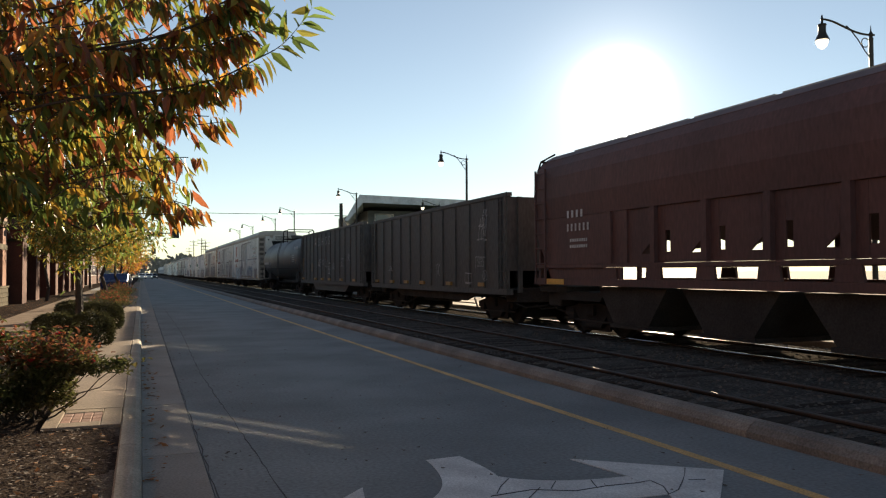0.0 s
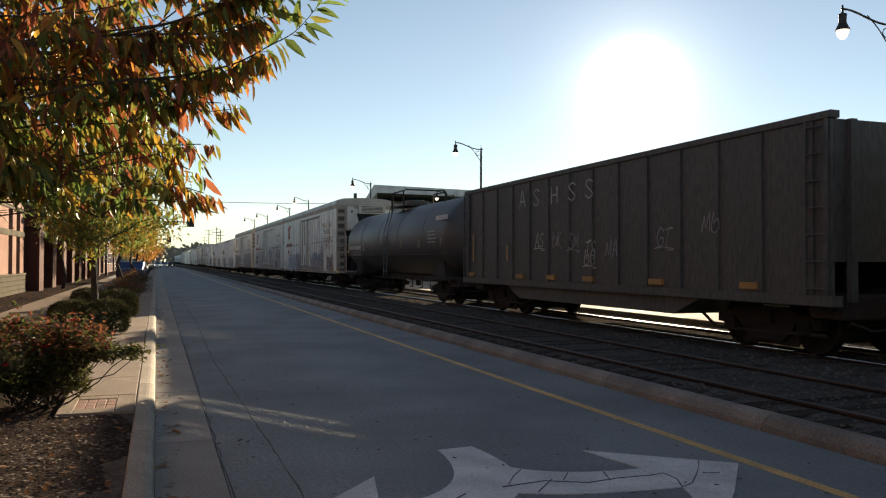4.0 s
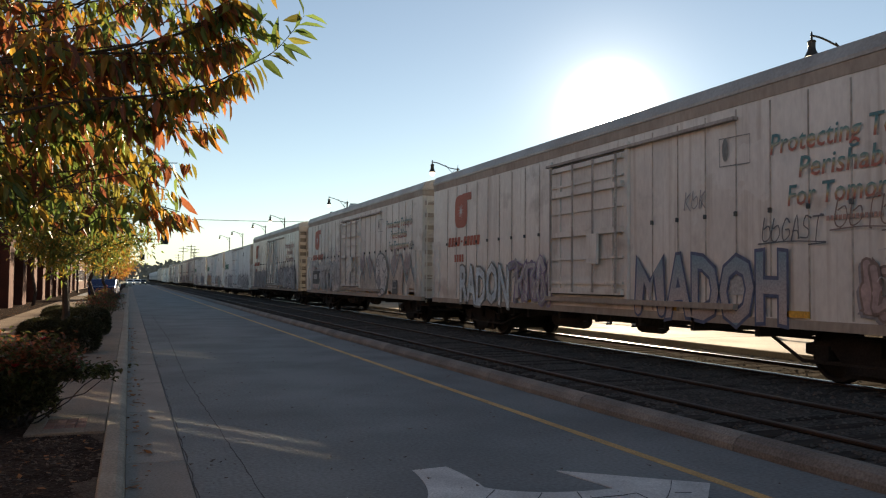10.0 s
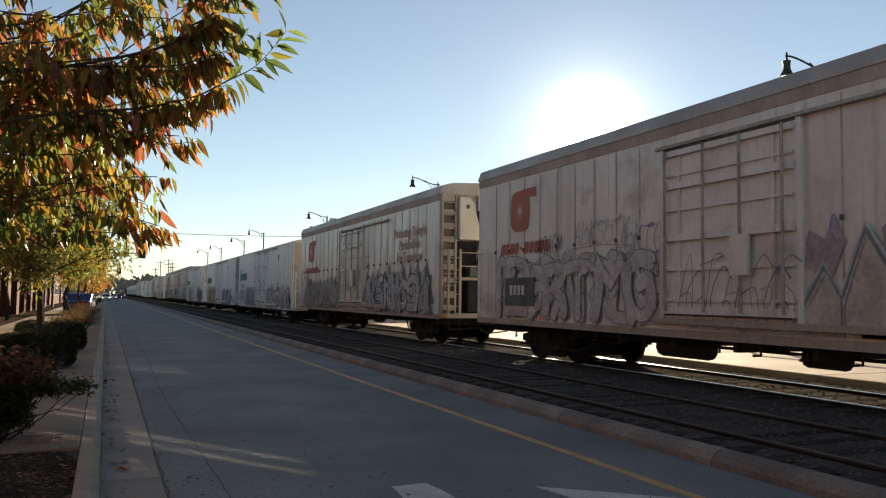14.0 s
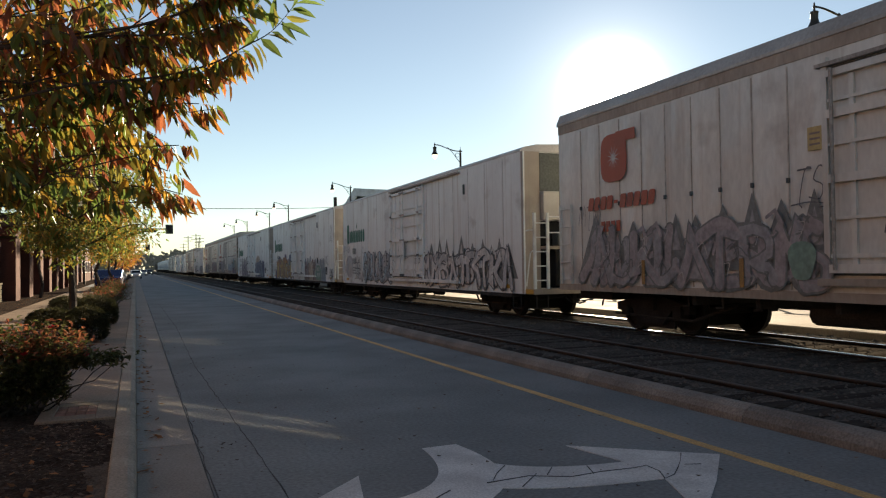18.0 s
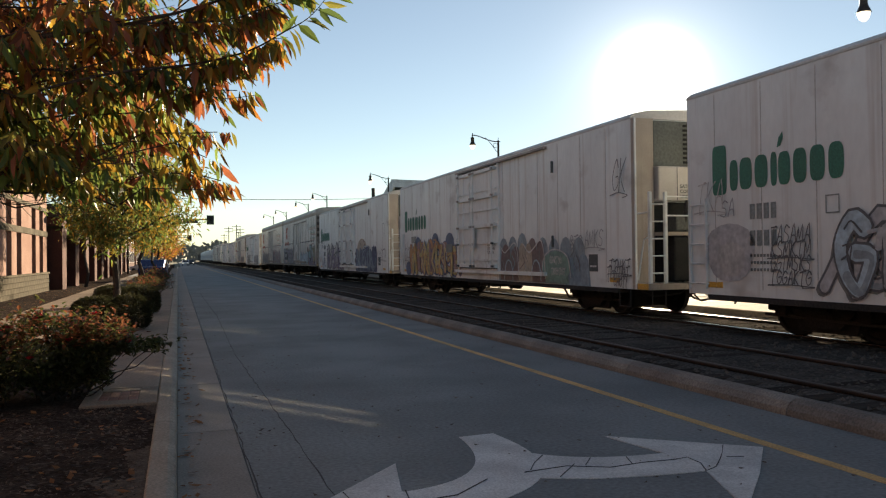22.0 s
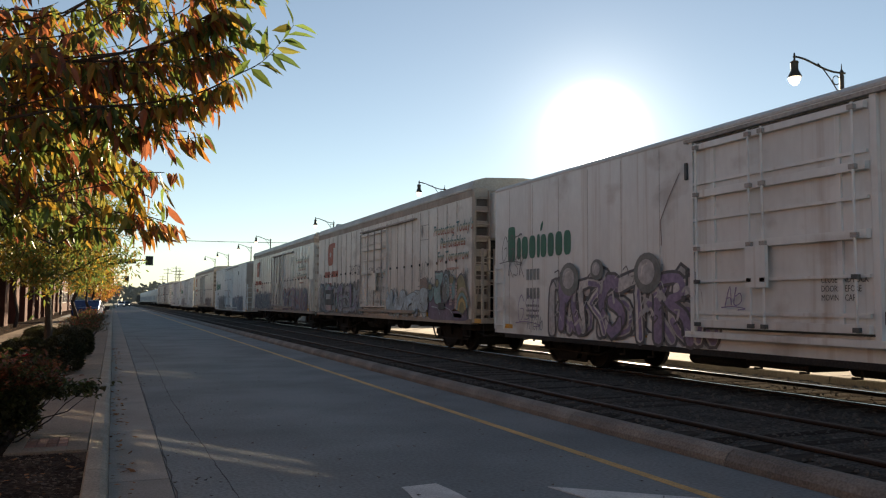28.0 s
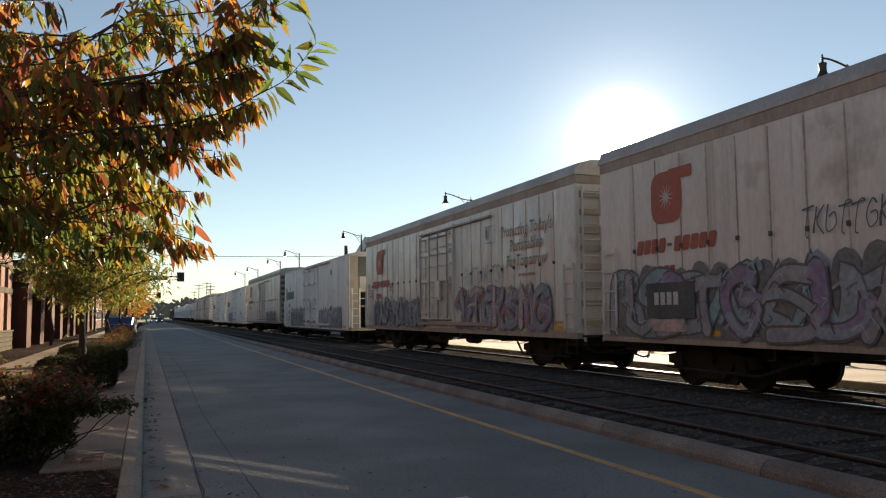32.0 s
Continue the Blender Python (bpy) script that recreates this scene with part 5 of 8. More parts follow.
# ---- the cars, in the order in which they pass ----
def covered_hopper(y0, length, paint, label, gaps=True):
    """A covered hopper with rounded sides, slope ends and open bays over its side sill."""
    car = thing("covered_hopper_car", label, "freight car", "train cars", pose(TRACK_X, y0, RAIL_Z))
    arch = [(-1.55, 2.75), (-1.60, 3.25), (-1.58, 3.75), (-1.50, 4.02), (-1.34, 4.22), (-1.0, 4.40), (-0.4, 4.50), (0.4, 4.50), (1.0, 4.40), (1.34, 4.22), (1.50, 4.02), (1.58, 3.75), (1.60, 3.25), (1.55, 2.75)]
    part("body", Shape().extrude(arch, 0.15, length - 0.15), paint, car, smooth=False)
    if gaps:
        cap = [(x * 1.006, z + 0.008) for x, z in arch[4:10]]
        part("roof", Shape().extrude(cap + [(x, z - 0.02) for x, z in reversed(cap)], 0.13, length - 0.13), paint, car)
    n, first = (6, 4.25) if gaps else (3, 1.3)
    bay = 1.54 if gaps else (length - 2.6) / n
    for k in range(n):
        a = first + bay * k
        # an inverted pyramid: wide under the body, narrow at the outlet
        c, rows = a + bay / 2, []
        for half, span, z in ((1.40, 0.49, 2.746), (1.0, 0.45, 2.42), (0.42, 0.24, 2.15), (0.10, 0.06, 1.95)) if gaps else ((1.48, 0.49, 2.746), (1.46, 0.48, 1.5), (0.7, 0.2, 0.55)):
            rows.append([(-half, c - bay * span, z), (half, c - bay * span, z), (half, c + bay * span, z), (-half, c + bay * span, z)])
        s = Shape()
        s.add([p for r in rows for p in r], [(4 * i + j, 4 * i + (j + 1) % 4, 4 * i + 4 + (j + 1) % 4, 4 * i + 4 + j) for i in range(len(rows) - 1) for j in range(4)]
              + [(0, 1, 2, 3), tuple(4 * (len(rows) - 1) + j for j in (3, 2, 1, 0))])
        part("hopper_bay", s, paint, car)
    if gaps:
        # gates and chutes under the bays, hung low between the trucks
        for k in range(4):
            c = length / 2 + 2.95 * (k - 1.5)
            part("outlet_chute", Shape().plate([(c - 1.25, 1.14), (c + 1.25, 1.14), (c + 0.62, 0.36), (c - 0.62, 0.36)], -1.42, 1.42), UNDER, car)
            part("outlet_gate", Shape().box(-1.46, 1.46, c - 0.70, c + 0.70, 0.28, 0.357), UNDER, car)
    for y, d in ((1.3, -1), (length - 1.3, 1)):
        part("end_slope", Shape().plate([(y, 2.744), (y + d * 1.12, 2.744), (y + d * 1.1, 2.6), (y, 1.6)], -1.5, 1.5), paint, car)
    for sx in (-1, 1):
        part("side_sill", Shape().box(sx * 1.55 - 0.06, sx * 1.55 + 0.06, 0.15, length - 0.15, 1.16, 1.31), paint, car)
        part("side_rail", Shape().box(sx * 1.55 - 0.04, sx * 1.55 + 0.04, 0.15, length - 0.15, 1.56, 1.64), paint, car)
        for k in range(7 if gaps else 4):
            y = first + 1.54 * k if gaps else 1.3 + (length - 2.6) * k / 3
            part("side_post", Shape().box(sx * 1.55 - 0.05, sx * 1.55 + 0.05, y - 0.07, y + 0.07, 1.642, 2.745), paint, car)
            if gaps:
                part("gusset", Shape().plate([(y - 0.26, 1.312), (y + 0.26, 1.312), (y + 0.22, 1.558), (y - 0.22, 1.558)], sx * 1.55 - 0.03, sx * 1.55 + 0.03), paint, car)
        if gaps and sx > 0:
            # unseen sheet added on the far side to block sunlight from the road
            part("slope_sheet", Shape().box(1.46, 1.50, 0.72, length - 0.72, 2.25, 2.743), paint, car)
        if gaps and sx < 0:
            # on the near side, sheets close all but a narrow slit and a small corner in each bay
            for k in range(6):
                y = first + 1.54 * k - 0.45
                for a, b, low, high in ((y + 0.16, y + 0.66, 1.645, 2.743), (y + 0.94, y + 1.54, 1.645, 2.743), (y - 0.0, y + 0.155, 2.26, 2.743), (y - 0.0, y + 0.155, 1.645, 1.85), (y + 0.662, y + 0.938, 2.03, 2.743), (y + 0.662, y + 0.938, 1.645, 1.82)):
                    part("slope_sheet", Shape().box(-1.50, -1.46, a, b, low, high), paint, car)
                part("slope_sheet", Shape().plate([(y + 0.66, 2.03), (y + 0.94, 1.82), (y + 0.94, 2.03)], -1.50, -1.46), paint, car)
            for ring in ([(4.2, 1.645), (0.72, 1.645), (0.2, 2.3), (0.2, 2.746), (4.2, 2.746)], [(4.0, 1.312), (0.95, 1.312), (0.72, 1.558), (4.0, 1.558)]):
                part("side_sheet", Shape().plate(ring, sx * 1.52 - 0.02, sx * 1.52 + 0.02), paint, car)
                part("side_sheet", Shape().plate([(length - y, z) for y, z in ring], sx * 1.52 - 0.02, sx * 1.52 + 0.02), paint, car)
    for y in (0.15, length - 0.15 - 1.4):
        part("end_platform", Shape().box(-1.45, 1.45, y, y + 1.4, 0.98, 1.115), UNDER, car)
    for y in (0.25, length - 0.25):
        for x in (-1.45, 1.45):
            part("end_post", Shape().box(x - 0.05, x + 0.05, y - 0.05, y + 0.05, 1.118, 2.743), paint, car)
    side_ladder(car, -1.55, length - 0.75, length - 0.25, 1.2, 4.0, 8, paint)
    s = Shape()
    for y in np.arange(0.3, length - 2.3, 2.4):
        s.box(-0.45, 0.45, y, y + 2.2, 4.57, 4.60)
    part("running_board", s, ROOF_GREY, car)
    for y in (2.5, length / 2, length - 2.5):
        part("hatch", Shape().slab(-0.35, 0.35, y - 0.4, y + 0.4, 4.504, 4.565, 0.03), ROOF_GREY, car)
    s = Shape()
    for x in (-1.45, -0.75):
        s.path([(x, length - 0.12, 3.6), (x, length - 0.10, 4.02), (x, length - 0.26, 4.24), (x + 0.1, length - 0.8, 4.36)], 0.026)
    s.tube((-1.45, length - 0.26, 4.24), (-0.75, length - 0.26, 4.24), 0.024)
    part("roof_rail", s, UNDER, car)
    running_gear(car, length, 2.0, 0.98)
    CARS.append((car, y0))
    return car


def gondola(y0, length, label, height=3.62, belly=0.0):
    """A black high-sided coal gondola with shallow ribs and a heaped load; belly: how far its tub hangs down between the trucks."""
    car = thing("gondola_car", label, "freight car", "train cars", pose(TRACK_X, y0, RAIL_Z))
    hw, sill = 1.52, 1.0
    for sx in (-1, 1):
        part("side_wall", Shape().box(sx * hw - 0.04, sx * hw + 0.04, 0.2, length - 0.2, sill, height), BLACK_CAR, car)
        part("top_rail", Shape().box(sx * hw - 0.08, sx * hw + 0.10, 0.15, length - 0.15, height + 0.002, height + 0.12), BLACK_CAR, car, soft=0.015)
        part("side_sill", Shape().box(sx * hw - 0.10, sx * hw + 0.09, 0.1, length - 0.1, sill - 0.16, sill - 0.002), BLACK_CAR, car)
        for k in range(int(length / 1.08)):
            y = 0.55 + k * (length - 1.1) / (int(length / 1.08) - 1)
            part("side_rib", Shape().plate([(y - 0.06, sill + 0.01), (y + 0.06, sill + 0.01), (y + 0.05, height - 0.01), (y - 0.05, height - 0.01)], sx * (hw + 0.042), sx * (hw + 0.085)), BLACK_CAR, car)
    for y in (0.2, length - 0.26):
        part("end_wall", Shape().box(-hw + 0.045, hw - 0.045, y, y + 0.06, sill + 0.5, height), BLACK_CAR, car)
        for x in (-1.2, 0, 1.2):
            part("end_post", Shape().box(x - 0.06, x + 0.06, y - 0.1 if y < 1 else y + 0.062, y - 0.002 if y < 1 else y + 0.16, sill - 0.1, height), BLACK_CAR, car)
    if belly:
        part("tub", Shape().plate([(3.3, sill - 0.165), (length - 3.3, sill - 0.165), (length - 4.1, sill - belly), (4.1, sill - belly)], -1.5, 1.5), BLACK_CAR, car)
    else:
        part("floor", Shape().box(-1.45, 1.45, 0.2, length - 0.2, sill - 0.03, sill + 0.02), UNDER, car)
        for sx in (-1.35, 1.35):
            part("fish_belly", Shape().plate([(2.6, sill - 0.165), (length - 2.6, sill - 0.165), (length - 3.6, sill - 0.42), (3.6, sill - 0.42)], sx - 0.03, sx + 0.03), UNDER, car)
        part("train_pipe", Shape().path([(-1.2, 3.3, 0.50), (-1.2, length * 0.45, 0.50), (-1.2, length * 0.5, 0.58)], 0.02), UNDER, car)
        for y in np.arange(3.6, length - 3.2, 1.3):
            part("cross_bearer", Shape().box(-1.4, 1.4, y - 0.05, y + 0.05, sill - 0.2, sill - 0.032), UNDER, car)
        part("air_reservoir", Shape().tube((-0.9, length / 2 + 0.4, sill - 0.35), (-0.9, length / 2 + 1.6, sill - 0.35), 0.22, 10), UNDER, car)
        part("brake_cylinder", Shape().tube((-0.8, length / 2 - 1.2, sill - 0.33), (-0.8, length / 2 - 0.5, sill - 0.33), 0.2, 10), UNDER, car)
        part("brake_pipe", Shape().tube((-0.6, 3.2, sill - 0.3), (-0.6, length - 3.2, sill - 0.3), 0.03, 6), UNDER, car)
    s, n, rng = Shape(), 14, random.Random(int(y0))
    vs = []
    for i in range(n + 1):
        for j in range(7):
            edge = min(i, n - i, j, 6 - j)
            vs.append((-1.47 + 2.94 * j / 6, 0.28 + (length - 0.56) * i / n, height - 0.12 + min(edge, 2) * 0.10 + rng.uniform(-0.06, 0.06)))
    s.add(vs, [(i * 7 + j, i * 7 + j + 1, (i + 1) * 7 + j + 1, (i + 1) * 7 + j) for i in range(n) for j in range(6)])
    part("coal_load", s, mat("coal", (0.02, 0.02, 0.021), rough=0.8, fine=12, grain=0.5, bump=0.9), car)
    side_ladder(car, -hw - 0.05, 0.22, 0.62, sill, height, 7, BLACK_CAR)
    side_ladder(car, -hw - 0.05, length - 0.62, length - 0.22, sill, height, 7, BLACK_CAR)
    for y in (1.66, 4.32, 6.97, 8.8, 10.63, length - 1.0):
        part("reflector", Shape().box(-hw - 0.112, -hw - 0.041, y, y + 0.43, sill + 0.05, sill + 0.16), DULL_REFLECTOR, car)
    running_gear(car, length, 2.1, sill)
    CARS.append((car, y0))
    return car, hw


# red-brown covered hopper
car = covered_hopper(1.25, 17.1, MAROON, "maroon covered hopper car with open bays and white stencils")
bars(car, -1.570, 15.32, 2.72, 4, 0.085, 0.17, 0.12, MARK_WHITE)
bars(car, -1.565, 15.33, 2.41, 6, 0.07, 0.17, 0.11, MARK_WHITE)
for k in range(2):
    bars(car, -1.565, 15.2, 2.16 - 0.14 * k, 10, 0.05, 0.07, 0.03, MARK_WHITE)
part("reflector", Shape().box(-1.62, -1.612, 15.42, 16.26, 1.17, 1.30), REFLECTOR, car)

# two black coal hoppers
car, hw = gondola(19.7, 13.8, "black coal gondola with shallow ribs and faint chalky tags", height=3.53)
for k, (a, b, low, high, colour, w) in enumerate(((1.50, 2.12, 2.45, 2.84, "dust", 0.020), (1.44, 1.98, 2.68, 3.10, "silver", 0.018), (1.42, 1.70, 3.12, 3.29, "grey", 0.016), (1.62, 2.36, 1.62, 1.92, "silver", 0.020),
                                                  (10.73, 11.13, 1.55, 1.70, "grey", 0.016), (5.33, 5.77, 1.38, 1.74, "grey", 0.018), (1.50, 1.68, 1.28, 1.44, "grey", 0.018))):
    tag(car, -hw - 0.085, a, b, low, high, colour, 30 + k, w)
part("chalk_ring", stroke(Shape(), [(1.59 + 0.16 * math.cos(g), 1.36 + 0.15 * math.sin(g)) for g in [2 * math.pi * k / 16 for k in range(17)]], 0.016, -hw - 0.098), SPRAY["grey"], car)
for line in ([(3.11, 1.15), (3.11, 1.44), (2.60, 1.42), (2.60, 1.15), (3.11, 1.15)], [(2.84, 1.16), (2.84, 1.42)], [(3.08, 1.12), (2.62, 1.11)]):
    part("stencil_frame", stroke(Shape(), line, 0.020, -hw - 0.098), SPRAY["grey"], car)
car, hw = gondola(34.7, 15.2, "black coal gondola with large chalked letters", belly=0.5)
for k, (y, z) in enumerate(((9.4, 1.86), (8.45, 1.86), (7.6, 1.80), (6.8, 1.62), (6.85, 1.42), (5.9, 1.60), (4.0, 1.8), (2.6, 2.0))):
    tag(car, -hw - 0.085, y, y + 0.5, z, z + 0.36, "dust" if k in (0, 3, 4) else "grey", 50 + k, 0.024)
ESS = [(0.16, 0.36), (0.0, 0.42), (-0.15, 0.33), (0.0, 0.21), (0.15, 0.10), (0.0, 0.0), (-0.16, 0.07)]
for y, form in ((10.66, [(0.17, 0.0), (0.02, 0.44), (-0.02, 0.44), (-0.12, 0.16), (0.08, 0.16), (-0.12, 0.16), (-0.18, 0.0)]), (9.82, ESS), (8.82, [(0.15, 0.40), (0.15, 0.0), (0.15, 0.20), (-0.15, 0.20), (-0.15, 0.40), (-0.15, 0.0)]), (7.91, ESS), (7.11, ESS)):
    pts = smooth_line([(-p if form is ESS else p, q) for p, q in form], 4) if form is ESS else form
    part("chalk_letter", stroke(Shape(), [(y + p, 2.95 + q) for p, q in pts], 0.035, -hw - 0.098), SPRAY["grey"], car)
part("rust_strip", Shape().box(-hw - 0.096, -hw - 0.088, 14.18, 14.27, 1.5, 2.33), DULL_REFLECTOR, car)
part("rust_strip", Shape().box(-hw - 0.096, -hw - 0.088, 11.62, 11.71, 1.52, 1.96), DULL_REFLECTOR, car)


def tank_car(y0, length, label):
    car = thing("tank_car", label, "freight car", "train cars", pose(TRACK_X, y0, RAIL_Z))
    r, zc = 1.48, 2.42
    prof = [(0.001, 0.35), (0.6, 0.42), (1.0, 0.58), (1.28, 0.80), (1.42, 1.02), (r, 1.28)]
    outline = [(q, y) for q, y in prof] + [(q, length + 0.28 - y) for q, y in reversed(prof)]
    s = Shape().lathe(outline, 40)
    s.v = [(x, z, y + zc) for x, y, z in s.v]
    tank = part("tank", s, TANK_BLACK, car, smooth=True)
    for y in (3.6, 7.0, 10.0, 13.2):
        g = Shape().lathe([(r + 0.004, y - 0.025), (r + 0.010, y - 0.025), (r + 0.010, y + 0.025), (r + 0.004, y + 0.025)], 40)
        g.v = [(a, c, b + zc) for a, b, c in g.v]
        part("weld_band", g, TANK_BLACK, tank)
    # dome, platform and rails at the middle
    m = length / 2 + 0.1
    part("manway", Shape().lathe([(0.001, 0.33), (0.40, 0.31), (0.43, 0.27), (0.43, 0.14), (0.36, 0.12), (0.36, -0.1)], 16, (-0.1, m + 0.25, zc + r)), TANK_BLACK, car)
    part("manway", Shape().lathe([(0.001, 0.24), (0.16, 0.23), (0.18, 0.18), (0.18, -0.1)], 12, (0.1, m - 0.55, zc + r)), TANK_BLACK, car)
    part("platform", Shape().box(-0.95, 0.95, m - 0.95, m + 0.95, zc + r - 0.02, zc + r + 0.03), UNDER, car)
    # bent pipe rails: a hoop along each side and one across each end, the near one higher
    z0, up = zc + r - 0.25, zc + r + 0.66
    for sx in (-0.95, 0.95):
        s = Shape().path([(sx, m - 0.84, z0), (sx, m - 0.84, up - 0.10), (sx, m - 0.76, up - 0.02), (sx, m + 0.76, up - 0.02), (sx, m + 0.84, up - 0.10), (sx, m + 0.84, z0)], 0.030)
        part("railing", s, UNDER, car)
    for y, top in ((m - 0.90, up + 0.02), (m + 0.90, up - 0.05)):
        part("railing", Shape().path([(-0.97, y, z0), (-0.97, y, top - 0.10), (-0.89, y, top), (0.89, y, top), (0.97, y, top - 0.10), (0.97, y, z0)], 0.032), UNDER, car)
    s = Shape()
    side = -1.52
    for y in (m - 0.25, m + 0.25):
        s.path([(side, y, 0.9), (side, y, zc + 0.3), (-1.2, y, zc + r)], 0.02)
    for k in range(6):
        s.tube((side, m - 0.25, 1.1 + 0.3 * k), (side, m + 0.25, 1.1 + 0.3 * k), 0.016)
    part("ladder", s, TANK_BLACK, car)
    for sx in (-1, 1):
        part("handrail", Shape().path([(sx * 1.55, 0.6, 1.05), (sx * 1.55, 0.6, 1.75), (sx * 1.55, length - 0.6, 1.75), (sx * 1.55, length - 0.6, 1.05)], 0.02), UNDER, car)
    for y in (2.4, length - 2.4):
        part("saddle", Shape().plate([(y - 0.7, 0.95), (y + 0.7, 0.95), (y + 0.5, 1.5), (y - 0.5, 1.5)], -1.2, 1.2), UNDER, car)
        part("bolster", Shape().box(-1.5, 1.5, y - 1.9 if y < 5 else y - 0.5, y + 0.5 if y < 5 else y + 1.9, 0.84, 0.948), UNDER, car)
    part("stub_sill", Shape().box(-0.35, 0.35, 2.4, length - 2.4, 0.72, 0.945), UNDER, car)
    part("outlet", Shape().tube((0, m, 1.0), (0, m, 0.45), 0.16, 10, 0.11), UNDER, car)
    part("brake_pipe", Shape().path([(-0.7, 3.5, 0.75), (-0.7, length - 3.5, 0.75)], 0.03), UNDER, car)
    for y in (5.6, 6.9, 9.9, 10.8):
        part("pipe_hanger", Shape().path([(-0.8, y, 0.95), (-0.8, y, 0.45), (-0.8, y + 0.3, 0.45)], 0.025), UNDER, car)
    # upright yellow strips on the flank and plain bars for its numbers
    for y in (1.45, 3.9, 6.3, 8.9, 11.1, 13.2):
        s = Shape()
        for k in range(8):
            a0, a1 = -0.05 + 0.085 * k, -0.05 + 0.085 * (k + 1)
            q = r + 0.014
            s.add([(-q * math.cos(a0), y, zc - 0.32 + q * math.sin(a0)), (-q * math.cos(a0), y + 0.07, zc - 0.32 + q * math.sin(a0)), (-q * math.cos(a1), y + 0.07, zc - 0.32 + q * math.sin(a1)), (-q * math.cos(a1), y, zc - 0.32 + q * math.sin(a1))], [(0, 1, 2, 3)])
        part("reflector_strip", s, DULL_REFLECTOR, tank)
    q = r + 0.014
    s = Shape()
    for k in range(9):
        ring = [(-q * math.cos(a), y, zc - 0.25 + q * math.sin(a)) for a, y in ((0.09 * k - 0.28, 15.82), (0.09 * k - 0.28, 15.92), (0.09 * k - 0.19, 15.92), (0.09 * k - 0.19, 15.82))]
        s.add(ring, [(0, 1, 2, 3)])
    part("reflector_strip", s, REFLECTOR, tank)
    bars(car, -r + 0.004, 15.66, 2.08, 4, 0.10, 0.19, 0.12, MARK_WHITE)
    bars(car, -r + 0.004, 14.71, 2.08, 6, 0.11, 0.19, 0.14, MARK_WHITE)
    for k in range(2):
        bars(car, -r + 0.05 + 0.03 * k, 15.05, 1.93 - 0.13 * k, 14, 0.05, 0.06, 0.07, SPRAY["grey"])
    for y0_, y1_, z0_, z1_ in ((12.62, 12.88, 2.27, 2.285), (12.62, 12.88, 2.04, 2.055), (12.62, 12.635, 2.056, 2.269), (12.865, 12.88, 2.056, 2.269)):
        part("stencil_frame", Shape().box(-r - 0.002, -r + 0.05, y0_, y1_, z0_, z1_), MARK_WHITE, tank)
    for k in range(4):
        bars(car, -r - 0.02, 2.9, zc + 0.15 - 0.13 * k, 12 + k % 3, 0.045, 0.05, 0.03, SPRAY["grey"])
    bars(car, -r - 0.0, 2.0, zc + 0.55, 10, 0.10, 0.16, 0.03, MARK_WHITE)
    running_gear(car, length, 2.4, 0.9)
    CARS.append((car, y0))
    return car


tank_car(50.9, 17.0, "black railway tank car with a railed dome platform")

def blot(car, pts, x, fill, edge="", w=0.05, name="sprayed_form"):
    """A rounded sprayed form through points (y, z), with a dark rim."""
    ring = smooth_line(pts + pts[:1], 4)[:-1]
    mid = (sum(p for p, _ in ring) / len(ring), sum(q for _, q in ring) / len(ring))
    ob = part(name, Shape().add([(x, *mid)] + [(x, p, q) for p, q in ring], [(0, 1 + k, 1 + (k + 1) % len(ring)) for k in range(len(ring))]), SPRAY[fill], car)
    if edge:
        part("sprayed_outline", stroke(Shape(), ring + ring[:2], w, x - 0.003, 0.15, 0.00004), SPRAY[edge], ob)
    return ob


